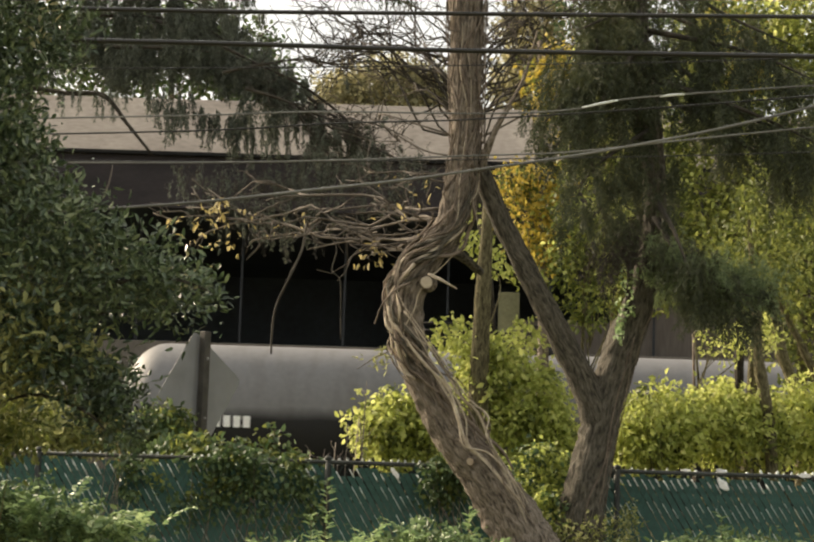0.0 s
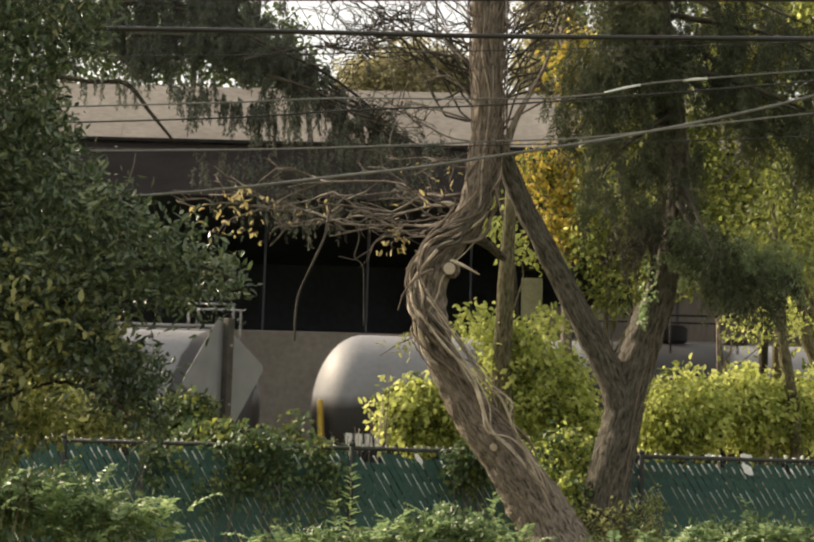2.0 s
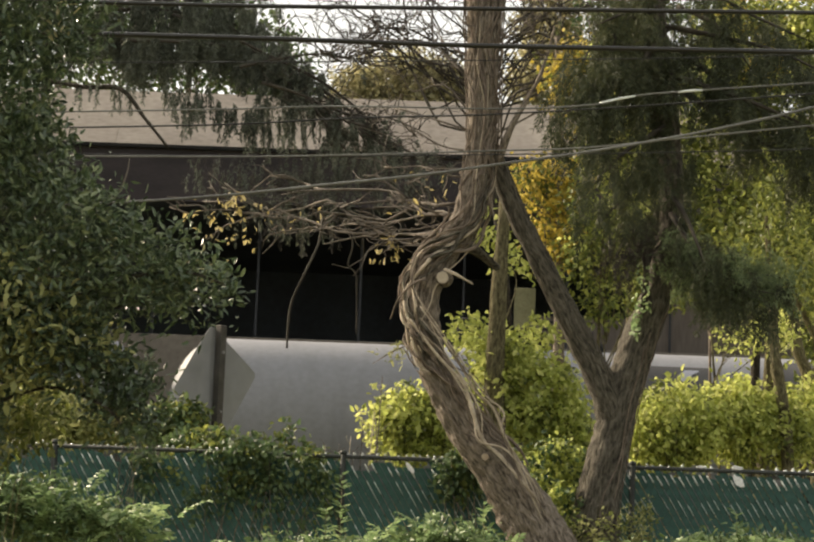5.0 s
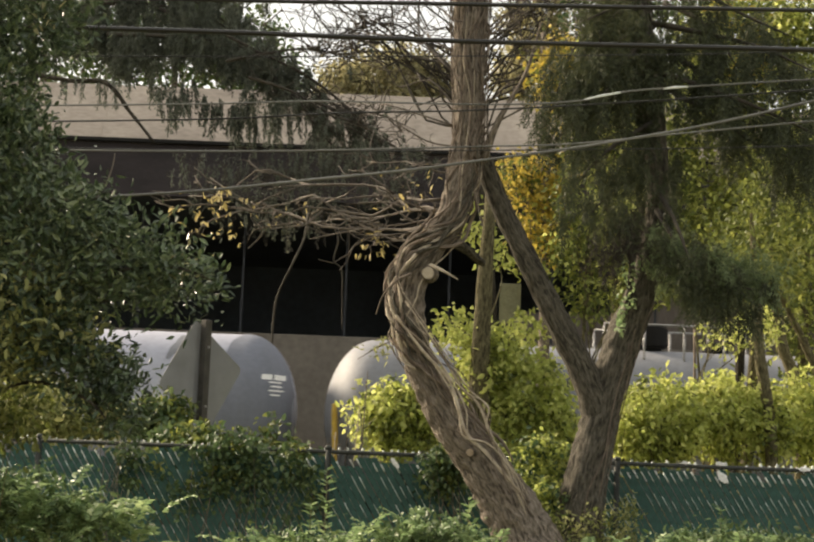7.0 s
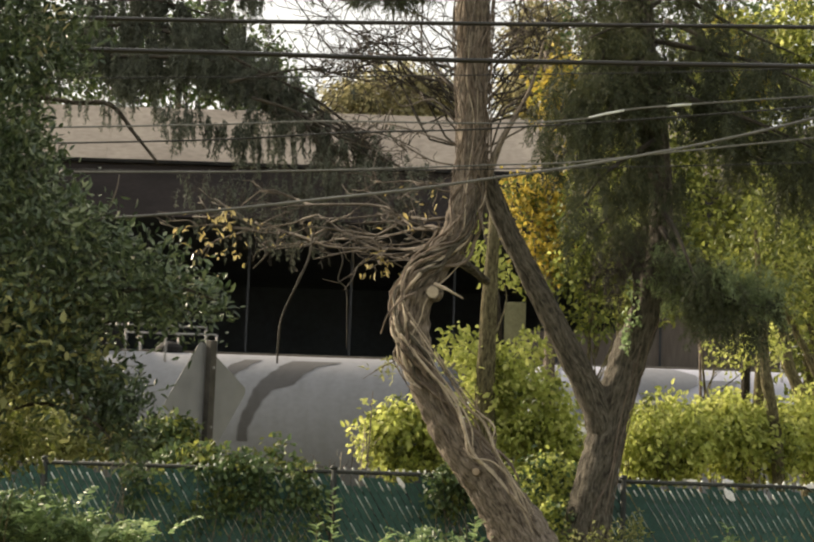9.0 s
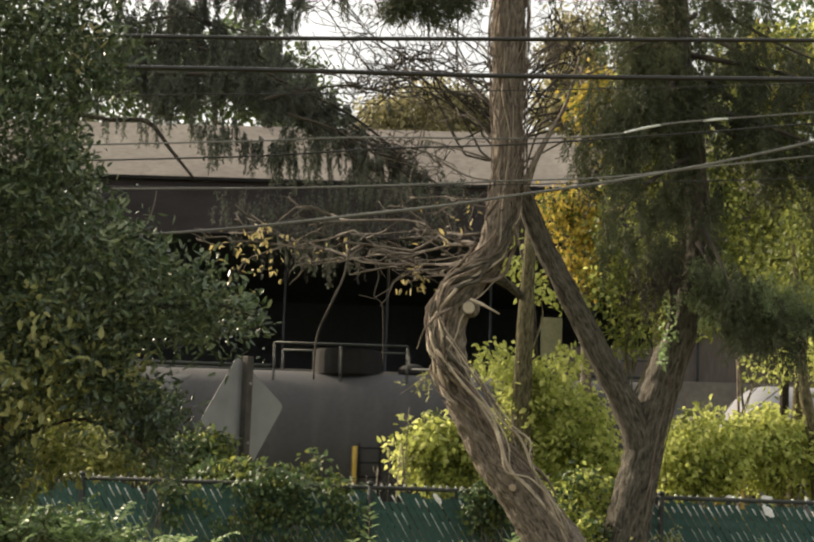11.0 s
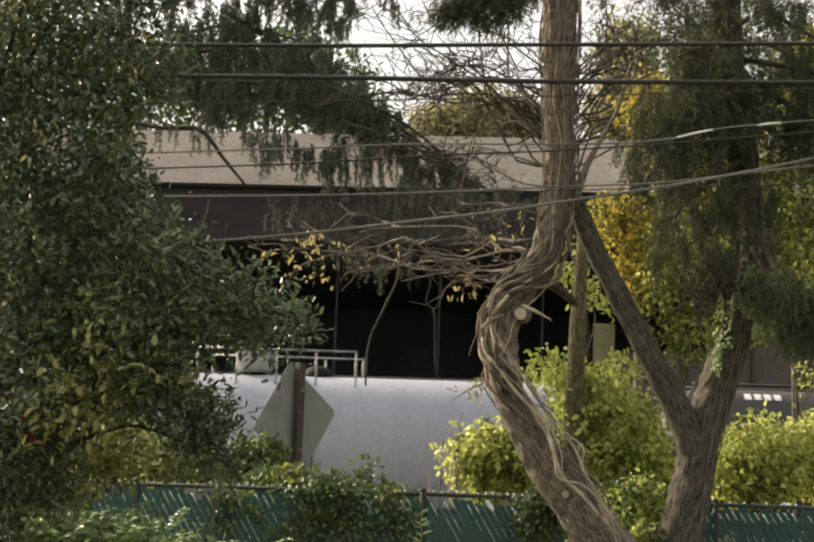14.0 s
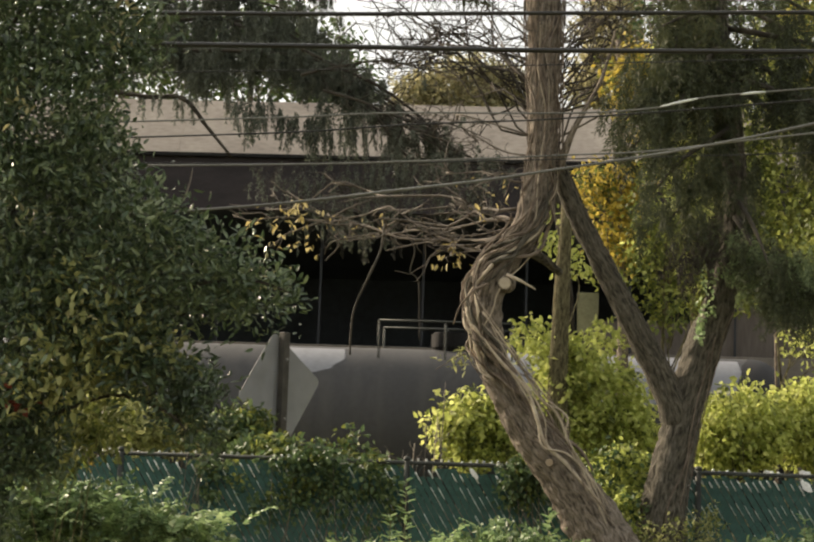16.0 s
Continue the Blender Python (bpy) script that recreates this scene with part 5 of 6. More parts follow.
def behind_fence():
    shrubs = [
        ("lime shrub thick with yellow-green leaves", [((-0.03, 19, 2.18), (0.52, 0.5, 0.42)), ((0.35, 19, 2.45), (0.32, 0.4, 0.26))], 300, LEAF_LIME),
        ("yellow-green shrub grown up behind the trunk", [((1.23, 19.5, 2.04), (0.6, 0.5, 0.6)), ((1.55, 19.5, 2.64), (0.63, 0.5, 0.53)), ((1.08, 19.5, 2.96), (0.4, 0.4, 0.47)), ((1.83, 19.5, 2.12), (0.47, 0.5, 0.6))], 650, LEAF_LIME),
        ("lime shrub thick with yellow-green leaves", [((3.43, 20, 2.38), (0.68, 0.6, 0.48)), ((3.1, 20, 2.17), (0.41, 0.5, 0.41))], 420, LEAF_LIME),
        ("lime shrub thick with yellow-green leaves", [((4.5, 20.5, 2.36), (0.77, 0.6, 0.52)), ((4.22, 20.5, 2.63), (0.42, 0.5, 0.35))], 420, LEAF_LIME),
        ("lime shrub thick with yellow-green leaves", [((5.61, 21, 2.48), (0.79, 0.6, 0.57))], 320, LEAF_LIME),
        ("dull yellow-green shrub behind the fence", [((-4.09, 19, 2.06), (0.71, 0.5, 0.29)), ((-4.61, 19, 2.23), (0.39, 0.4, 0.26))], 260, LEAF_DULL),
        ("yellow-green shrub beside the sign post", [((-2.84, 18, 2.08), (0.3, 0.3, 0.22))], 100, LEAF_VINE),
        ("ragged yellow-green growth leaning on the fence", [((-2.35, 16.6, 1.8), (0.36, 0.2, 0.2)), ((-1.92, 16.5, 1.78), (0.34, 0.2, 0.19)), ((-1.5, 16.5, 1.72), (0.3, 0.2, 0.16)), ((-1.12, 16.5, 1.66), (0.22, 0.15, 0.13)), ((-2.0, 16.5, 1.5), (0.6, 0.2, 0.2)), ((-1.42, 16.5, 2.0), (0.07, 0.08, 0.15))], 150, LEAF_VINE),
        ("dull yellow-green shrub behind the fence", [((-5.95, 19, 1.93), (0.84, 0.5, 0.39))], 200, LEAF_DULL)]
    for i, (label, lumps, n, mat) in enumerate(shrubs):
        shrub("shrub", label, "shrub", 40 + i, lumps, int(n * 0.95), 13, 0.075, 0.095, mat, BARK_OLIVE, 14, 0.012, 0.55, 0.35, second=(LEAF_MIX, 0.7 if mat is LEAF_VINE else 0.3 if i == 0 else 0.12, "olive leaves"), group="shrubs behind the fence")
    # saplings with light leaves
    shrub("sapling", "slim sapling with pale yellow-green leaves", "tree", 60, [((0.68, 20, 3.45), (0.34, 0.4, 0.27)), ((1.03, 20, 3.19), (0.41, 0.4, 0.24)), ((1.57, 20, 3.48), (0.27, 0.4, 0.2)), ((0.85, 20, 4.91), (0.24, 0.3, 0.24)), ((1.21, 20, 4.51), (0.27, 0.3, 0.27))], 105, 9, 0.09, 0.1, LEAF_LIME, BARK_OLIVE, 12, 0.012, 0.6, 0.4, base=(1.11, 19.2, 1.13), trunk=((1.02, 19.2, 5.2), 0.172))
    shrub("sapling", "slim sapling with pale yellow-green leaves", "tree", 61, [((2.39, 20, 3.92), (0.31, 0.4, 0.27)), ((2.17, 20, 4.4), (0.34, 0.4, 0.34)), ((2.73, 20, 4.42), (0.27, 0.4, 0.41)), ((2.44, 20, 4.97), (0.48, 0.4, 0.41))], 150, 9, 0.09, 0.09, LEAF_MIX, BARK_OLIVE, 12, 0.012, 0.6, 0.4, base=(2.57, 20, 1.15), trunk=((2.37, 20, 5.1), 0.04), second=(LEAF_LIME, 0.2, "yellow-green leaves"))
    shrub("sapling", "slim sapling with a few yellow leaves", "tree", 62, [((4.35, 21, 3.58), (0.29, 0.3, 0.32)), ((4.82, 21, 3.67), (0.29, 0.3, 0.29))], 46, 9, 0.08, 0.08, LEAF_LIME, BARK_OLIVE, 6, 0.01, 0.6, 0.4, base=(4.04, 21, 1.16), trunk=((4.01, 21, 3.72), 0.03))


def golden_trees():
    shrub("autumn_tree", "tall tree with golden yellow autumn leaves", "tree", 70, [((1.83, 27, 6.8), (0.32, 0.4, 0.28)), ((2.08, 27, 6.15), (0.37, 0.5, 0.32)), ((2.45, 27, 6.54), (0.37, 0.5, 0.28)), ((2.55, 27, 5.88), (0.32, 0.5, 0.37)), ((2.25, 27, 7.05), (0.28, 0.4, 0.2)), ((2.72, 27, 7.02), (0.28, 0.4, 0.28)), ((2.37, 27, 5.5), (0.37, 0.4, 0.23)), ((2.36, 27, 8.79), (0.3, 0.4, 0.6)), ((2.68, 27, 8.26), (0.32, 0.4, 0.6)), ((2.75, 27, 8.9), (0.25, 0.4, 0.5))], 230, 12, 0.12, 0.11, LEAF_GOLD, BARK, 18, 0.02, 0.6, 0.4, base=(2.47, 27, 0.9), trunk=((2.29, 27, 9.51), 0.12), second=(LEAF_MIX, 0.5, "yellow-green leaves"))
    for i, (lumps, base, n) in enumerate([
            ([((3.71, 26, 6.13), (1.15, 0.8, 1.15)), ((3.32, 26, 8.14), (0.71, 0.8, 1.33)), ((4.23, 26, 7.8), (1.06, 0.8, 1.42)), ((4.17, 26, 5.06), (0.89, 0.7, 0.53))], (3.95, 26, 0.98), 620),
            ([((5.72, 27, 7.5), (1.2, 0.8, 1.47)), ((5.9, 27, 9.43), (1.2, 0.8, 1.01)), ((5.54, 27, 5.78), (1.11, 0.8, 0.92))], (5.93, 27, 1.01), 700),
            ([((6.95, 26, 6.14), (0.98, 0.8, 1.42)), ((7.14, 26, 8.26), (0.98, 0.8, 1.33)), ((6.94, 26, 4.25), (0.8, 0.8, 0.8)), ((6.96, 26, 9.57), (0.89, 0.8, 0.8))], (6.94, 26, 1.08), 700)]):
        shrub("broadleaf_tree", "olive-green tree with patches of yellow leaves", "tree", 74 + i, lumps, int(n * 0.75), 12, 0.13, 0.125, LEAF_MIX, BARK_OLIVE, 16, 0.02, 0.55, 0.35, base=base, trunk=(tuple(lumps[1][0]), 0.12), second=(LEAF_LIME, (0.4, 0.4, 0.35)[i], "yellow-green leaves"), group="trees beside the railway")
    g = thing("autumn_tree", (6.0, 27.6, 0), "slim tree with a few golden yellow leaves", "tree")
    part("trunk", tubed([(0, 0, -0.08), (0.1, 0, 5), (0.0, 0, 9.6)], [0.1, 0.08, 0.03], 10, 6, 0.2, 4.0), BARK_DARK, g)
    spots = [(6.18, 27, 9.46), (6.6, 27, 9.82), (6.04, 27, 8.92), (5.65, 27, 9.97)]
    crown("crown", 71, [(q, (0.34, 0.3, 0.26)) for q in spots], 60, 10, 0.12, 0.13, LEAF_GOLD, g, "golden leaves", 0.6, 0.4, (6.0, 27.6, 0))
    for q in spots:
        e = Vector(q) - Vector((6.0, 27.6, 0))
        part("branch", tubed([(0.06, 0, e.z - 1.2), e * 0.5 + Vector((0.03, 0, e.z * 0.5 - 0.5)), e], [0.035, 0.025, 0.01], 6, 4, 0.1, 5.0), BARK_DARK, g)
    for i, (a, b, c, w) in enumerate([((4.88, 20.2, 2.16), (4.72, 20.2, 3.25), (4.67, 20.2, 3.94), 0.085), ((5.85, 22.5, 2.68), (5.58, 22.5, 3.59), (5.5, 22.5, 4.2), 0.1), ((6.45, 23, 2.56), (6.1, 23, 3.56), (5.83, 23, 4.11), 0.07)]):
        o = Vector((a[0], a[1], 0))
        t = thing("slim_tree", o, "slim olive-brown tree standing beside the railway", "tree", "slim trunks beside the railway")
        q = local(o, [a, b, c])
        part("trunk", tubed([Vector((0.05, 0, -0.08)), *q, q[-1] + (q[-1] - q[-2]), q[-1] + (q[-1] - q[-2]) * 1.8], [w * 1.15, w, w * 0.9, w * 0.75, w * 0.5, w * 0.25], 10, 6, 0.2, 4.0), BARK_OLIVE, t)
        top = Vector(c) + (q[-1] - q[-2]) * 1.2
        crown("crown", 300 + i, [((top.x, top.y - 0.2, top.z), (0.8, 0.5, 0.8)), ((top.x + 0.4, top.y - 0.1, top.z + 0.9), (0.8, 0.5, 0.7))], 110, 12, 0.1, 0.1, LEAF_MIX, t, "olive-green leaves", 0.55, 0.4, o)


def conifers():
    # hanging spruce boughs before the shed roof
    boughs = [[(-6.23, 24, 8.73), (-4.63, 24, 8.87), (-3.5, 23.8, 8.67), (-2.87, 23.6, 8.29)],
              [(-5.86, 24, 8.22), (-4.18, 24, 8.36), (-2.94, 23.5, 8.09), (-1.91, 23.3, 7.49)],
              [(-4.92, 23.5, 8.2), (-3.68, 23.5, 8.2), (-2.68, 23.4, 8.03), (-1.72, 23.3, 7.5)],
              [(-5.56, 24.3, 9.19), (-4.57, 24, 9.31), (-3.63, 24, 9.12), (-2.9, 24, 8.92)],
              [(-2.24, 23.3, 7.56), (-1.95, 23.2, 7.3)],
              [(-4.81, 24.3, 9.66), (-3.71, 24, 8.99), (-2.93, 24, 8.49)],
              [(-4.17, 23.8, 8.74), (-3.29, 23.6, 8.36), (-2.67, 23.4, 7.99)],
              [(-6, 24.2, 9.85), (-4.44, 24, 10.01), (-3.41, 24, 9.83), (-2.55, 24, 9.59)], [(-6.05, 24.2, 10.65), (-4.31, 24, 10.72), (-2.93, 24, 10.41), (-1.98, 24, 10.09)],
              [(-5.77, 24.2, 8.89), (-4.99, 23.8, 8.37), (-4.42, 23.6, 7.82)]]
    t = conifer("spruce_tree", "dark spruce with hanging sprays of needles", 80, [(-5.89, 24.2, -0.06), (-6.11, 24.2, 4.85), (-6.47, 24.2, 11.81)], boughs, 136, 0.1, 0.46, NEEDLE, thick=0.17, length=0.07, width=0.014, step=0.016, lean=0.14, fan=0.3, clump=6, tight=0.035)
    o = t.location
    part("bough", tubed(local(o, [(-5.9, 23, 7.37), (-5.33, 23, 7.3), (-4.77, 23, 7.28), (-4.38, 23, 6.84), (-3.98, 23, 6.38)]), [0.04, 0.038, 0.036, 0.03, 0.02], 7, 5, 0.35, 6.0), BARK_DARK, t)
    fine = [[(-5.5, 23, 7.34), (-4.77, 23, 7.32), (-3.97, 23, 7.3)], [(-4.13, 23, 7.26), (-3, 23, 7.21), (-1.87, 23, 7)], [(-3.15, 23, 6.96), (-2.19, 23, 6.95), (-1.22, 23, 6.78)], [(-1.88, 23, 7.25), (-1.14, 23, 6.94), (-0.41, 23, 6.48)]]
    needles("hanging_sprays", 81, fine[:1], 20, 0.1, 0.45, NEEDLE, t, o, "hanging finger-like sprays", 0.06, 0.012, 0.1, 0.014, 0.14, 0.2, 3, 0.015)
    needles("hanging_sprays", 88, fine[1:], 42, 0.1, 0.62, NEEDLE, t, o, "hanging finger-like sprays", 0.07, 0.014, 0.11, 0.013, 0.14, 0.24, 4, 0.02)
    part("bough", tubed(local(o, [(-2.95, 22.9, 8.09), (-2.38, 22.9, 7.82), (-1.72, 22.9, 7.52), (-1.06, 22.9, 7.05), (-0.57, 22.9, 6.53), (-0.23, 22.9, 5.98)]), [0.022, 0.026, 0.025, 0.022, 0.016, 0.008], 7, 5, 0.3, 6.0), BARK_DARK, t, "bare dark bough")
    rng = np.random.default_rng(87)
    for arm in ([(-2.55, 22.6, 7.37), (-1.86, 22.6, 7.17), (-1.29, 22.6, 6.84), (-0.72, 22.6, 6.51), (-0.27, 22.6, 6.19)],
                [(-1.51, 22.6, 7.03), (-1.12, 22.6, 6.9), (-0.61, 22.6, 6.89), (-0.09, 22.6, 6.7)],
                [(-1.2, 22.6, 6.81), (-0.81, 22.6, 6.7), (-0.42, 22.6, 6.45), (0.05, 22.6, 6.26), (0.43, 22.6, 6.16)],
                [(-1.82, 22.6, 7.14), (-1.5, 22.6, 6.69), (-1.19, 22.6, 6.31)], [(-2.9, 22.6, 7.6), (-2.3, 22.6, 7.75), (-1.6, 22.6, 7.85), (-0.9, 22.6, 7.7)],
                [(-1.91, 23.3, 7.49), (-1.55, 23.2, 7.28), (-1.23, 23.2, 6.99), (-0.95, 23.2, 6.6)], [(-1.72, 23.3, 7.5), (-1.2, 23.2, 7.1), (-0.9, 23.2, 6.8), (-0.65, 23.2, 6.51)],
                [(-1.95, 23.2, 7.3), (-1.6, 23.2, 7.0), (-1.22, 23.2, 6.58)]):
        bm, q = bmesh.new(), local(o, arm)
        tube(bm, q, [0.026 * (1 - 0.75 * i / (len(q) - 1)) for i in range(len(q))], 6, 4, 0.2, 5.0)
        path = smooth_path(q, [0.1] * len(q), 10)
        for _ in range(22):
            a = path[int(rng.uniform(4, len(path)))][0]
            e = a + Vector((rng.uniform(-0.05, 0.42), rng.normal() * 0.15, rng.normal() * 0.22 - 0.04))
            twigs(bm, rng, [a], [e], 0.011, 0.005, 0.1)
            for _ in range(2):
                twigs(bm, rng, [a.lerp(e, rng.uniform(0.4, 0.9))], [e + Vector(rng.normal(size=3)) * 0.16], 0.007, 0.004, 0.1)
        part("bough", bm, TWIG_DARK, t, "bare dark forking bough")
        needles("sparse_sprays", int(rng.integers(1000)), [arm], 26, 0.05, 0.22, NEEDLE, t, o, "sparse hanging sprays", 0.06, 0.012, 0.12, 0.014, 0.2, 0.3, 4, 0.02)
    # brown dead sprays below
    dead = [[(-3.51, 22, 5.94), (-2.59, 22, 5.85), (-1.68, 22, 5.92), (-0.69, 22, 6.03)], [(-2.73, 22, 5.58), (-1.74, 22, 5.61), (-0.68, 22, 5.8), (0.08, 22, 5.9)], [(-2.97, 22, 5.8), (-1.45, 22, 6.01), (-0.08, 22, 6.13)], [(-1.76, 22, 6.23), (-1, 22, 6.18), (-0.08, 22, 6.05)], [(-2.57, 22, 5.35), (-1.88, 22, 5.3), (-1.27, 22, 5.32)]]
    needles("lower_sprays", 83, dead, 22, 0.1, 0.5, NEEDLE, t, o, "sparse lower sprays", 0.06, 0.01, 0.16, 0.018, 0.25, 0.4)
    needles("dead_sprays", 82, dead, 22, 0.1, 0.55, TWIG_DARK, t, o, "brown dead sprays", 0.06, 0.009, 0.14, 0.02, 0.3, 0.45)


def sign_board():
    x, z = 2.04, 4.83
    s = thing("sign_board", (x, 30, 0), "pale grey-green rectangular board on a post", "sign")
    part("board", boxed(-0.21, -0.015, z - 0.4, 0.21, 0.015, z + 0.4, bevel=0.006), BOARD, s)
    part("post", boxed(-0.03, 0.016, 0, 0.03, 0.06, z + 0.3), SIGN_POST, s)


def tangles():
    """Bare twigs with a few curled leaves in front of the dark opening, and hanging stems."""
    t = thing("bare_vine_tangle", Vector((0.37, 14.7, 4.07)), "tangle of bare twigs hanging from the trunk", "vine")
    o = t.location
    rng = np.random.default_rng(90)
    mains = [[(0.32, 14.9, 4.15), (-0.15, 15.6, 4.3), (-0.83, 16.4, 4.35), (-1.57, 17, 4.49), (-2.34, 17.4, 4.71)],
             [(0.33, 14.9, 4.1), (-0.25, 15.6, 4.16), (-0.93, 16.2, 4.21), (-1.8, 17, 4.33), (-2.75, 17.4, 4.64)],
             [(0.35, 14.9, 4.2), (-0.26, 15.6, 4.41), (-1.05, 16.2, 4.49), (-1.88, 17, 4.77), (-2.63, 17.4, 4.64)],
             [(0.37, 14.9, 4.31), (-0.05, 15.4, 4.54), (-0.7, 16, 4.35), (-1.3, 16.6, 4.31), (-1.85, 17, 4.18)],
             [(0.3, 14.9, 4.05), (-0.08, 15.4, 4), (-0.53, 16, 4.13), (-1.06, 16.6, 4.15)]]
    for m in mains:
        bm = bmesh.new()
        q = local(o, m)
        q = [q[0]] + [p + Vector(rng.normal(size=3)) * 0.1 for p in q[1:]]
        q = [p for a, b in zip(q, q[1:]) for p in (a, a.lerp(b, 0.5) + Vector(rng.normal(size=3)) * 0.085)] + [q[-1]]
        tube(bm, q, [0.016, 0.016, 0.015, 0.014, 0.012, 0.011, 0.009, 0.007, 0.005], 6, 2, 0.25, 5.0)
        path = smooth_path(q, [0.1] * len(q), 12)
        for _ in range(11):
            k = int(rng.uniform(8, len(path) - 1))
            a = path[k][0]
            e = a + Vector((rng.normal() * 0.26 - 0.14, rng.normal() * 0.1, rng.normal() * 0.13))
            g = a.lerp(e, rng.uniform(0.35, 0.65)) + Vector(rng.normal(size=3)) * 0.05
            tube(bm, [a, g, e], [0.011, 0.009, 0.005], 5, 1)
            for _ in range(2):
                h = g.lerp(e, rng.uniform(0.0, 0.8))
                w = h + Vector(rng.normal(size=3)) * 0.09 + (e - a) * 0.3
                tube(bm, [h, h.lerp(w, 0.5) + Vector(rng.normal(size=3)) * 0.025, w], [0.0075, 0.006, 0.004], 4, 1)
        part("twig", bm, TWIG, t, "bare grey-brown twigs")
    for m, w in (([(-1.11, 16.4, 4.34), (-1.14, 16.3, 4.04), (-1.25, 16.2, 3.74), (-1.39, 16.2, 3.4), (-1.42, 16.2, 3.12), (-1.42, 16.2, 2.89)], 0.016),
                 ([(-0.88, 16.2, 4.26), (-0.76, 16.1, 4.03), (-0.8, 16.1, 3.8), (-0.71, 16.1, 3.69), (-0.69, 16.1, 3.36), (-0.68, 16.1, 3.06)], 0.009),
                 ([(-0.7, 16, 4.24), (-0.47, 16, 4.08), (-0.31, 16, 4.03)], 0.012), ([(-1.8, 17, 4.36), (-1.67, 17, 4.19), (-1.81, 17, 4)], 0.012)):
        q = local(o, m)
        part("hanging_stem", tubed(q, [w * (1 - 0.4 * i / len(q)) for i in range(len(q))], 7, 5, 0.2, 5.0), TWIG_DARK, t, "thin hanging stem")
    crown("leaves", 91, [((-2.47, 17.2, 4.37), (0.29, 0.3, 0.26)), ((-2.08, 17, 4.17), (0.2, 0.2, 0.17)), ((-2.67, 17.3, 4.56), (0.24, 0.2, 0.12)), ((-2.22, 17, 4.53), (0.35, 0.2, 0.12))], 9, 4, 0.06, 0.1, LEAF_CURL, t, "curled yellow leaves", 0.4, 0.6, o)
    crown("leaves", 92, [((-1.97, 17, 4.35), (0.7, 0.3, 0.26)), ((0.01, 15.2, 4.35), (0.36, 0.3, 0.26))], 28, 3, 0.08, 0.075, LEAF_CURL, t, "dry pale leaves", 0.4, 0.5, o)
    crown("leaves", 93, [((-0.39, 15.8, 3.94), (0.11, 0.1, 0.13))], 7, 4, 0.05, 0.09, LEAF_CURL, t, "curled yellow leaves", 0.4, 0.6, o)


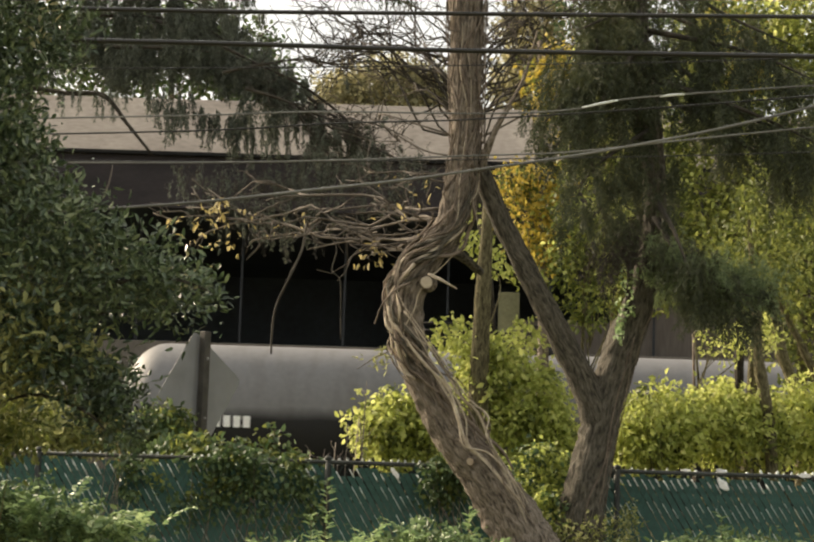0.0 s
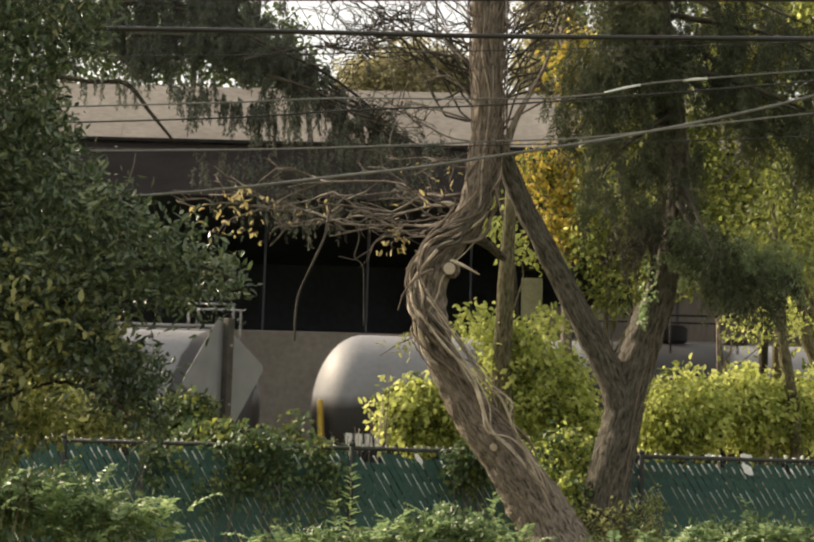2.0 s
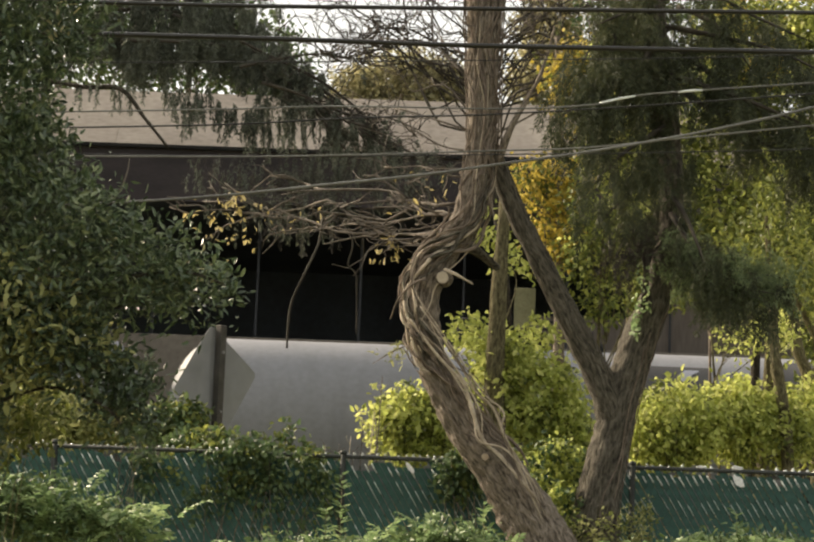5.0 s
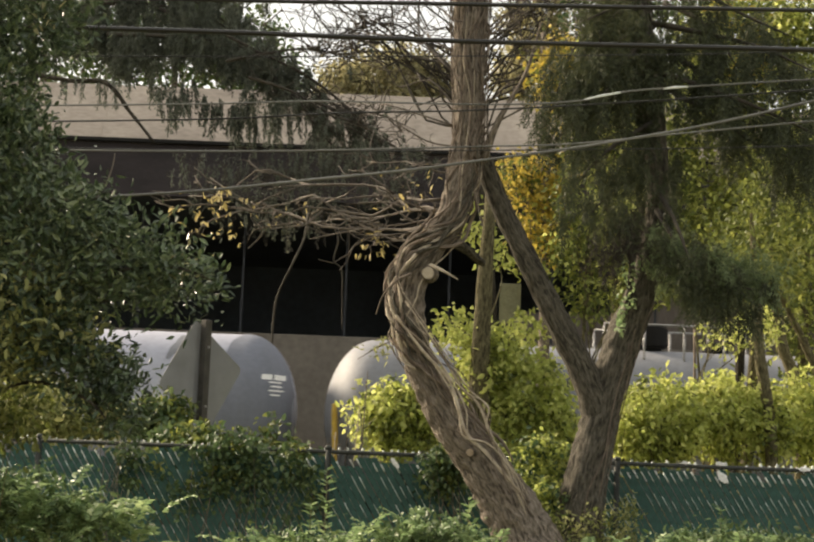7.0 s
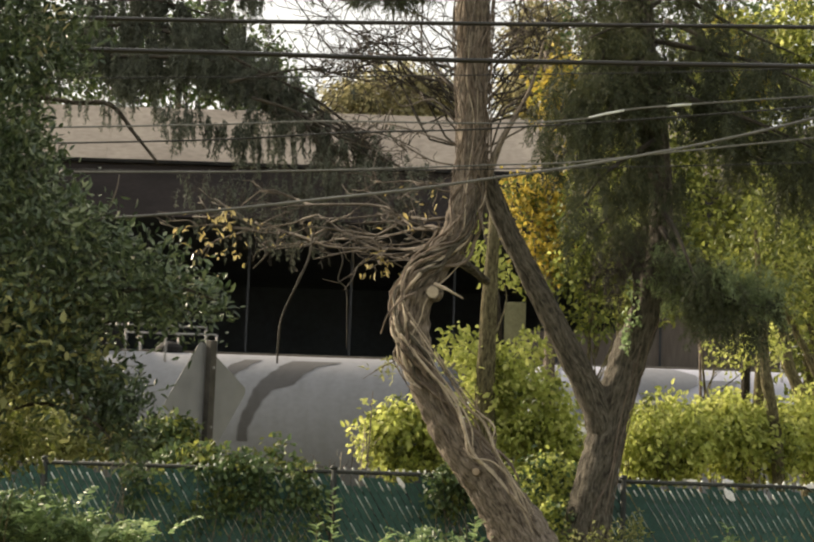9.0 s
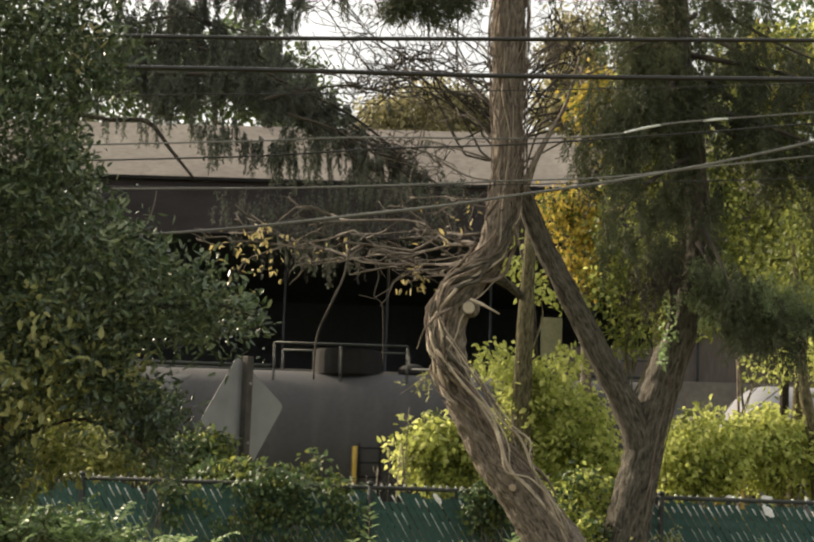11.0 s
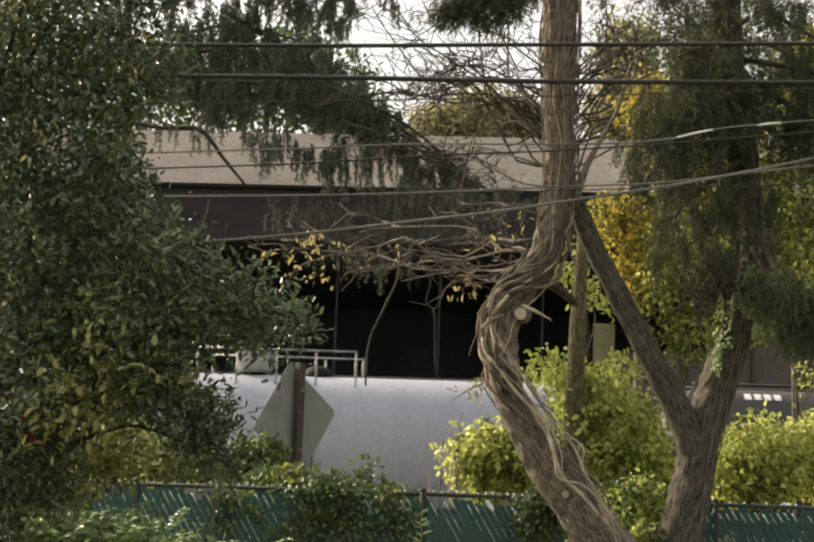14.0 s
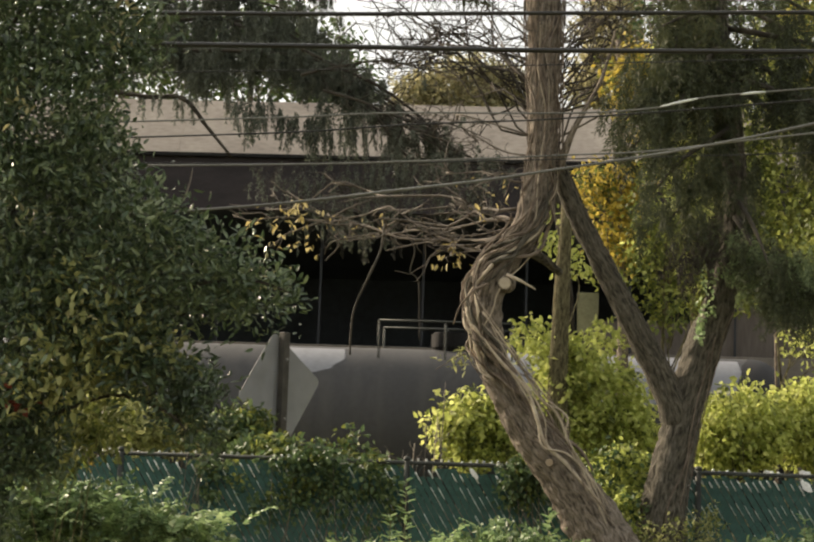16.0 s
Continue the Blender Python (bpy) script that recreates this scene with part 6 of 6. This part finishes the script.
def bare_tree():
    """The bare tree whose fine branches stand against the sky."""
    o = Vector((-0.70, 30.0, 0))
    t = thing("bare_tree", o, "bare deciduous tree with fine brown branches", "tree")
    rng = np.random.default_rng(95)
    tips = [(-2.96, 30, 10.96), (-3.35, 30, 10.4), (-2.5, 30, 10.1), (-2.1, 30, 10.77), (-1.64, 30, 9.81), (-1.26, 30, 10.69), (-0.81, 30, 10.05), (-0.42, 30, 10.93), (0.03, 30, 10.19), (0.43, 30, 10.74), (0.57, 30, 9.45), (1.91, 30, 10.57), (2.14, 30, 9.61), (2.64, 30, 10.81), (-3.19, 30, 11.5), (-1.08, 30, 11.78), (1.04, 30, 11.63), (3.19, 30, 9.96), (-3.69, 30, 10.82), (-2.52, 30, 10.65), (-1.87, 30, 10.23), (-2.69, 30, 9.56), (-1.48, 30, 11.11), (-2.35, 30, 11.74), (-0.83, 30, 10.59), (0.04, 30, 9.65), (-1.74, 30, 12.31), (-0.25, 30, 12.14)]
    tips += [(2.49, 30, 10.51), (2.9, 30, 10.96), (3.23, 30, 10.22), (3.53, 30, 11.1), (3.86, 30, 10.57), (4.15, 30, 11.45), (4.48, 30, 10.81), (4.79, 30, 11.37), (2.99, 30, 11.51), (3.66, 30, 9.91), (2.72, 30, 9.77), (5.11, 30, 11.06), (5.42, 30, 11.61), (2.04, 30, 11.47), (1.85, 30, 10.7)]
    hub = [(1.66, 30, 4.62), (1.45, 30, 6.7), (1.15, 30, 7.97)]
    trunk = local(o, [(1.7, 30, 0.76), *hub, (1.06, 30, 9.9)])
    trunk[0].z = -0.08
    part("trunk", tubed(trunk, [0.14, 0.12, 0.1, 0.08, 0.04], 10, 5, 0.2, 4.0), BARK_DARK, t)
    for e in local(o, tips):
        bm = bmesh.new()
        a = trunk[4].lerp(trunk[3], rng.uniform(0, 1.1))
        L = (e - a).length
        main = [a] + [a.lerp(e, f) + Vector(rng.normal(size=3)) * 0.07 * L + Vector((0, 0, 0.22 * L * f * (1 - f))) for f in (0.2, 0.4, 0.6, 0.8)] + [e]
        tube(bm, main, [0.028, 0.023, 0.02, 0.016, 0.012, 0.006], 5, 2)
        path = smooth_path(main, [0.1] * 6, 8)
        for _ in range(9):
            k = int(rng.uniform(20, len(path) - 1))
            q = path[k][0]
            f = q + (e - a).normalized() * rng.uniform(0.05, 0.4) + Vector(rng.normal(size=3)) * 0.38
            g = q.lerp(f, rng.uniform(0.35, 0.65)) + Vector(rng.normal(size=3)) * 0.07
            tube(bm, [q, g, f], [0.014, 0.011, 0.006], 4, 1)
            for _ in range(3):
                h = g.lerp(f, rng.uniform(0.0, 0.9))
                w = h + Vector(rng.normal(size=3)) * 0.2 + (f - q) * 0.25
                tube(bm, [h, h.lerp(w, 0.5) + Vector(rng.normal(size=3)) * 0.04, w], [0.009, 0.007, 0.004], 4, 1)
        part("bare_branch", bm, TWIG if rng.random() < 0.15 else TWIG_DARK, t)


def far_trees():
    shrub("distant_tree", "distant rounded tree in tan autumn leaf", "tree", 100, [((-1.73, 90, 24.41), (2.76, 2.5, 1.84)), ((-4.22, 90, 23.69), (1.84, 2, 1.38)), ((0.79, 90, 24.17), (1.84, 2, 1.54)), ((-1.67, 90, 22.49), (4.91, 2.5, 1.54))], 1300, 10, 0.35, 0.32, LEAF_RUST, BARK, 10, 0.06, 0.6, 0.3, base=(-0.88, 90, -1.35), trunk=((-1.74, 90, 24.73), 0.4))
    for i, (lumps, base) in enumerate([([((-13.92, 85, 25.2), (5.8, 3, 3.19)), ((-9.38, 85, 23.51), (2.9, 3, 1.74))], (-12.56, 85, -1.55)), ([((-21.34, 85, 24.65), (5.22, 3, 3.48)), ((-28.31, 85, 26.27), (4.64, 3, 4.06))], (-20.28, 85, -1.78)), ([((6.2, 88, 24.4), (1.5, 2, 1.7)), ((7.2, 88, 27.6), (1.9, 2, 2.6))], (7.15, 88, -1.04)), ([((13.49, 85, 26.39), (5.8, 3, 4.64)), ((20.95, 85, 27.25), (5.22, 3, 4.64))], (16.65, 85, -0.64))]):
        shrub("distant_tree", "distant tree in dull green leaf", "tree", 104 + i, lumps, 430 if i == 2 else 700, 10, 0.4, 0.35, LEAF_RUST if i == 2 else LEAF_VINE, BARK, 10, 0.06, 0.6, 0.3, base=base, trunk=(tuple(lumps[0][0]), 0.4))


def fence_growth():
    for i, (lumps, n) in enumerate([([((-2.25, 15.9, 1.4), (0.06, 0.03, 0.34)), ((-1.9, 15.9, 1.5), (0.1, 0.03, 0.26)), ((-1.6, 15.9, 1.3), (0.06, 0.03, 0.4)), ((-1.2, 15.88, 1.74), (0.3, 0.06, 0.06)), ((-2.0, 15.88, 1.76), (0.4, 0.06, 0.08)), ((-1.35, 15.9, 1.45), (0.05, 0.03, 0.25)), ((-1.05, 15.9, 1.35), (0.3, 0.03, 0.3)), ((-2.5, 15.9, 1.3), (0.3, 0.03, 0.3))], 46),
                                    ([((-2.9, 15.85, 2.02), (0.16, 0.1, 0.22)), ((-2.82, 15.88, 1.54), (0.16, 0.04, 0.27))], 34),
                                    ([((-1.99, 15.9, 1.41), (0.14, 0.03, 0.38)), ((-1.62, 15.9, 1.53), (0.24, 0.04, 0.27)), ((-1.75, 15.88, 1.78), (0.3, 0.06, 0.1)), ((-1.08, 15.9, 1.6), (0.22, 0.04, 0.19))], 62),
                                    ([((0.42, 15.85, 1.57), (0.27, 0.06, 0.22)), ((0.58, 15.85, 1.73), (0.24, 0.08, 0.1))], 60),
                                    ([((1.42, 15.6, 1.63), (0.32, 0.2, 0.37)), ((1.44, 15.2, 1.22), (0.31, 0.2, 0.31))], 160)]):
        shrub("creeper", "yellow-green creeper grown up between two trunks" if i == 4 else "dark green creeper grown over the fence", "vine", 120 + i, lumps, n, 12, 0.05, 0.06, LEAF_LIME if i == 4 else LEAF_VINE, BARK, 8, 0.008, 0.75, 0.5, second=(LEAF_VINE, 0.5, "dark green leaves") if i == 4 else (LEAF_MIX, 0.15, "yellow-green leaves"), group="creepers on the fence")


def fronds(name, seed, lumps, n, length, leaflet, material, parent, base, label=""):
    """Arching leafy shoots with paired leaflets."""
    rng = np.random.default_rng(seed)
    c = np.array([lumps[i][0] for i in rng.integers(0, len(lumps), n)])
    r = np.array([lumps[0][1]]) * np.ones((n, 1))
    p = c + rng.normal(size=(n, 3)) * r * np.array([0.55, 0.5, 0.3]) - np.array([0, 0, 0.12])
    ang = rng.uniform(0, 2 * math.pi, n)
    out = np.stack([np.cos(ang), np.sin(ang) * 0.7 - 0.15, rng.uniform(0.4, 1.6, n)], 1)
    out /= np.linalg.norm(out, axis=1, keepdims=True)
    side = np.cross(out, np.array([0.0, 0.0, 1.0]))
    side /= np.linalg.norm(side, axis=1, keepdims=True) + 1e-6
    L = length * rng.uniform(0.6, 1.2, n)[:, None]
    pos, way, face, size = [], [], [], []
    m = 9
    for k in range(m):
        f = (k + 0.6) / m
        q = p + out * L * f - np.array([0, 0, 1.0]) * L * 0.35 * f * f
        tang = out - np.array([0, 0, 1.0]) * 0.7 * f
        for s in (-1, 1):
            pos.append(q)
            way.append(side * s + tang * 0.6 + rng.normal(size=(n, 3)) * 0.15)
            face.append(np.cross(side, tang) * np.ones((n, 3)) + rng.normal(size=(n, 3)) * 0.25)
            size.append(leaflet * (1.15 - 0.55 * f) * rng.uniform(0.8, 1.2, n))
    pos, way, face, size = (np.concatenate(x) for x in (pos, way, face, size))
    return blades(name, pos - np.array(base), way, face, size, size * 0.42, material, parent, label, 0.12, 0.15)


def weeds():
    for i, (lumps, n, lbl) in enumerate([
            ([((-2.63, 11, 1.37), (0.49, 0.4, 0.3)), ((-2.18, 11, 1.23), (0.41, 0.4, 0.23)), ((-3.15, 11, 1.42), (0.45, 0.4, 0.34))], 430, ""),
            ([((-3.44, 11, 1.27), (0.49, 0.4, 0.34))], 160, ""),
            ([((-0.87, 12.5, 1.03), (0.47, 0.3, 0.19)), ((-0.45, 12.5, 0.96), (0.43, 0.3, 0.17))], 220, ""),
            ([((0.09, 12.5, 1.14), (0.38, 0.3, 0.19)), ((0.48, 12.8, 1.10), (0.31, 0.3, 0.26))], 240, ""),
            ([((2.24, 12.5, 1.03), (0.47, 0.3, 0.19)), ((2.91, 12.5, 1.13), (0.51, 0.3, 0.23))], 330, ""),
            ([((1.52, 12.5, 0.94), (0.38, 0.3, 0.21))], 110, ""),
            ([((2.55, 12.9, 1.12), (0.4, 0.3, 0.16)), ((3.3, 12.7, 1.1), (0.3, 0.3, 0.18))], 240, "")]):
        low = [((c[0], c[1], c[2] - 0.08), (r[0], r[1], r[2] * 0.8)) for c, r in lumps]
        w = shrub("weed_clump", "tall clump of fresh green weeds", "weeds", 140 + i, low, n, 7, 0.06, 0.06, LEAF_VINE, BARK_OLIVE, 16, 0.005, 0.5, 0.1, group="weeds before the fence")
        fronds("frond", 150 + i, lumps, int(n * 0.42), 0.34, 0.075, LEAF_WEED, w, w.location, "pale leafy shoots")
    # single tall stalks
    for i, top in enumerate([(-0.64, 13.5, 1.61), (-0.74, 13, 1.33), (2.72, 13, 1.43), (0.59, 13, 1.43)]):
        o = Vector((top[0], top[1], 0))
        t = thing("weed_stalk", o, "single tall leafy weed stalk", "weed", "weed stalks")
        part("stem", tubed([Vector((0.02, 0, -0.08)), Vector((0.0, 0, top[2] * 0.5)), Vector((0, 0, top[2]))], [0.007, 0.006, 0.003], 6, 4), BARK_OLIVE, t)
        rng = np.random.default_rng(160 + i)
        n = 60
        z = rng.uniform(top[2] * 0.4, top[2], n)
        a = rng.uniform(0, 6.28, n)
        way = np.stack([np.cos(a), np.sin(a), np.full(n, 0.35)], 1)
        tagged(blades("leaf_whorl", np.stack([np.zeros(n), np.zeros(n), z], 1), way, np.tile([0.0, 0.0, 1.0], (n, 1)), rng.uniform(0.06, 0.12, n), 0.035, LEAF_WEED, t), kind="stuff")


def undergrowth():
    """Ragged olive and brown growth round the feet of the two trunks."""
    for i, (lumps, mat, label) in enumerate([
            ([((1.92, 14.75, 1.08), (0.3, 0.12, 0.22)), ((1.62, 14.7, 1.04), (0.24, 0.12, 0.2))], LEAF_DULL, "low ragged growth of drying leaves and bare stems"),
            ([((2.2, 14.9, 1.26), (0.11, 0.1, 0.15)), ((2.14, 14.9, 1.0), (0.16, 0.1, 0.14))], LEAF_DULL, "small yellow-green weed against the trunk")]):
        shrub("low_bush", label, "bush", 170 + i, lumps, 60, 9, 0.05, 0.045, mat, TWIG, 22, 0.005, 0.45, 0.2, second=(LEAF_MIX, 0.5, "olive leaves"), group="growth round the trunks")


POLES_X = (-17.0, 17.5)


def utility_pole(x):
    """A wooden pole with a crossarm, outside the view; the wires end on it."""
    o = Vector((x, 12.4, 0))
    u = thing("utility_pole", o, "tall weathered wooden utility pole with a crossarm", "pole", "utility poles")
    part("pole", tubed([(0, 0, -0.1), (0, 0, 4), (0, 0, 8.2)], [0.16, 0.14, 0.11], 12, 4, 0.06, 3.0), BARK_GREY, u, "weathered round timber")
    part("crossarm", boxed(-0.06, -0.75, 5.96, 0.06, 0.85, 6.08, bevel=0.01), BARK_GREY, u)
    part("bracket", boxed(-0.03, -0.5, 4.6, 0.03, 0.7, 4.7, bevel=0.01), STEEL, u, "galvanised bracket")
    part("bracket", boxed(-0.03, -0.5, 5.3, 0.03, 0.7, 5.4, bevel=0.01), STEEL, u, "galvanised bracket")


def wires():
    for x in POLES_X:
        utility_pole(x)
    # name, y, points in view, heights at the two poles, radius
    lines = [("power_cable", 12.0, [(-2.55, 5.355), (-1.37, 5.37), (-0.09, 5.4), (1.24, 5.43), (3.19, 5.475)], (6.08, 6.08), 0.018, CABLE, "thick black overhead power cable"),
             ("power_cable", 12.0, [(-2.6, 5.09), (-1.37, 5.1), (-0.08, 5.1), (0.58, 5.105), (3.19, 5.145)], (5.35, 5.35), 0.021, CABLE, "thick black overhead power cable"),
             ("telephone_wire", 12.6, [(-3.49, 4.55), (-1.74, 4.64), (-0.78, 4.7), (0.63, 4.73), (1.37, 4.79), (1.74, 4.88), (2.2, 4.94), (3.38, 5.06)], (4.7, 5.35), 0.0075, CABLE_GREY, "thin grey overhead wire"),
             ("telephone_wire", 12.6, [(-3.14, 4.43), (-2.39, 4.47), (-1.56, 4.52), (-0.69, 4.6), (-0.06, 4.64), (0.45, 4.67), (1.33, 4.75), (2.21, 4.84), (3.38, 4.97)], (4.65, 5.35), 0.0075, CABLE, "thin dark overhead wire"),
             ("service_cable", 12.3, [(-3.35, 3.69), (-2.51, 3.76), (-1.66, 3.85), (-0.82, 3.97), (-0.04, 4.08), (0.58, 4.19), (1.31, 4.32), (2.16, 4.5), (2.8, 4.66), (3.3, 4.8)], (4.6, 6.0), 0.0115, CABLE_GREY, "grey sagging overhead service cable"),
             ("telephone_wire", 12.6, [(-3.4, 4.18), (-1.3, 4.25), (0.64, 4.37), (1.34, 4.42), (2.21, 4.54), (3.39, 4.7)], (4.65, 5.3), 0.0075, CABLE_GREY, "thin grey overhead wire"),
             ("telephone_wire", 13.0, [(-3.11, 4.29), (-1.31, 4.33), (0.49, 4.41), (2.3, 4.5), (3.6, 4.58)], (4.65, 5.3), 0.005, CABLE, "faint dark overhead wire"),
             ("telephone_wire", 13.0, [(-2.71, 5.12), (-0.44, 5.21), (2.29, 5.34), (3.6, 5.43)], (5.35, 6.0), 0.005, CABLE, "faint dark overhead wire")]
    for name, y, run, (za, zb), r, mat, label in lines:
        (xa, ha), (xb, hb) = run[0], run[-1]
        def outward(x0, h0, x1, h1, xe, ze):
            """From the last point in view, on at its own slope, then up to the pole."""
            rise = (h0 - h1) / (x0 - x1) * (xe - x0)
            return [(x0 + (xe - x0) * f, y, h0 + rise * f + (ze - h0 - rise) * f * f) for f in (0.05, 0.12, 0.25, 0.45, 0.7, 1.0)]

        pts = outward(xa, ha, *run[1], POLES_X[0], za)[::-1] + [(x, y, z) for x, z in run] + outward(xb, hb, *run[-2], POLES_X[1], zb)
        ob = part(name, tubed(pts, [r] * len(pts), 8, 8), mat, None)
        tagged(ob, label, "overhead wire", "overhead wires across the view")
    # splice sleeves on one of the wires
    for pts in ([(1.44, 12.6, 4.805), (1.59, 12.6, 4.845), (1.74, 12.6, 4.88)], [(2.1, 12.6, 4.925), (2.2, 12.6, 4.94), (2.31, 12.6, 4.95)]):
        o = part("wire_sleeve", tubed(pts, [0.008, 0.012, 0.008], 8, 3), GLINT, None)
        tagged(o, "bright metal splice sleeve on an overhead wire", "wire fitting")


def scraps():
    """White plastic and two pale leaves caught in the top of the fence."""
    rng = np.random.default_rng(200)
    # the last two stand for pale leaves, in the same crumpled shape
    for x, z, w, h in ((3.36, 1.66, 0.045, 0.06), (3.34, 1.8, 0.05, 0.02), (2.96, 1.8, 0.03, 0.014), (4.21, 1.78, 0.06, 0.022), (-1.42, 1.74, 0.04, 0.018), (-0.06, 1.68, 0.028, 0.05)):
        bm = bmesh.new()
        bmesh.ops.create_icosphere(bm, subdivisions=3, radius=1.0)
        for v in bm.verts:
            k = 1 + 0.5 * noise.noise(v.co * 1.6 + Vector((x * 7, 0, 0))) + 0.25 * noise.noise(v.co * 4.0)
            v.co = Vector((v.co.x * w * k - v.co.z * h * 0.75, v.co.y * 0.008 * k, v.co.z * h * k))
        ob = part("white_scrap", bm, WHITE, None)
        ob.matrix_basis = Matrix.Translation((x, FENCE_Y - 0.026, z)) @ pose(0, 0, 0, 0, rng.uniform(-8, 8), 0)
        tagged(ob, "crumpled white scrap caught in the fence", "litter", "scraps in the fence")


def dry_stalks():
    """Dead brown stems that stand behind the fence before the track."""
    rng = np.random.default_rng(210)
    for i in range(9):
        x = -1.05 + i * 0.085 + rng.normal() * 0.03
        o = Vector((x, 17.0 + rng.normal() * 0.15, 0))
        t = thing("dry_stalk", o, "thin dead brown weed stalk behind the fence", "weed", "dry stalks behind the fence")
        tall = 2.68 if i == 7 else rng.uniform(1.85, 2.3) if i > 4 else rng.uniform(1.8, 2.0)
        bm, lean = bmesh.new(), rng.normal() * 0.06
        line = [Vector((0, 0, -0.08)), Vector((lean * 0.4, 0, tall * 0.5)), Vector((lean + rng.normal() * 0.02, 0, tall))]
        tube(bm, line, [0.011, 0.009, 0.005], 6, 4)
        for _ in range(5):
            a = line[1].lerp(line[2], rng.uniform(0.2, 1))
            twigs(bm, rng, [a], [a + Vector((rng.normal() * 0.07, rng.normal() * 0.05, rng.uniform(0.03, 0.14)))], 0.006, 0.003, 0.1)
        part("stem", bm, TWIG if i % 3 else VINE_PALE, t)


def marker_post():
    o = Vector((5.74, 30, 0))
    t = thing("marker_post", o, "slim pale timber marker post beside the railway", "post")
    part("post", tubed([(0, 0, -0.08), (0.0, 0, 2.4), (-0.03, 0, 4.5)], [0.032, 0.03, 0.027], 8, 3, 0.1, 3.0), VINE, t)
    part("cap", boxed(-0.065, -0.035, 4.46, 0.005, 0.035, 4.52, bevel=0.01), VINE, t)


def insect():
    """A pale winged insect that crosses the view."""
    t = thing("flying_insect", (-0.1, 6, 3.21), "small pale winged insect in flight", "insect")
    bm = bmesh.new()
    for x, r in ((-0.022, 0.007), (-0.008, 0.008), (0.012, 0.006)):
        bmesh.ops.create_icosphere(bm, subdivisions=2, radius=1.0, matrix=Matrix.Translation((x, 0, 0)) @ Matrix.Diagonal((0.016, r, r, 1)))
    part("body", bm, WHITE, t, "pale body")
    for y in (-1, 1):
        blades("wing", np.array([[0.0, y * 0.002, 0.003]]), np.array([[0.45, y * 0.6, 0.75]]), np.array([[-0.7, 0.1, 0.5]]), 0.045, 0.02, WHITE, t, "pale wing", 0.05)
    return t


ground()
track()
shed()
train()
fence()
road_sign()
sign_board()
vine_tree()
fork_tree()
left_bush()
behind_fence()
golden_trees()
conifers()
tangles()
bare_tree()
far_trees()
fence_growth()
weeds()
undergrowth()
wires()
scraps()
dry_stalks()
marker_post()
INSECT = insect()


def motions():
    for k, car in CARS:
        m = car.matrix_basis.copy()
        walk(car, [(t, Matrix.Translation((SPEED * t, 0, 0)) @ m) for t in (0.0, 4.0, 8.0, 12.0, 16.0)])
    m = INSECT.matrix_basis.copy()
    times = sorted({*[k * 0.5 for k in range(33)], 7.7, 7.8, 7.9, 8.1, 8.2, 8.3, 8.4})
    walk(INSECT, [(t, Matrix.Translation((-2.0 * (t - 8.0), 0, min(3.0, 9.0 * (t - 8.0) ** 2))) @ m @ pose(0, 0, 0, 0, -32, 0)) for t in times])


motions()
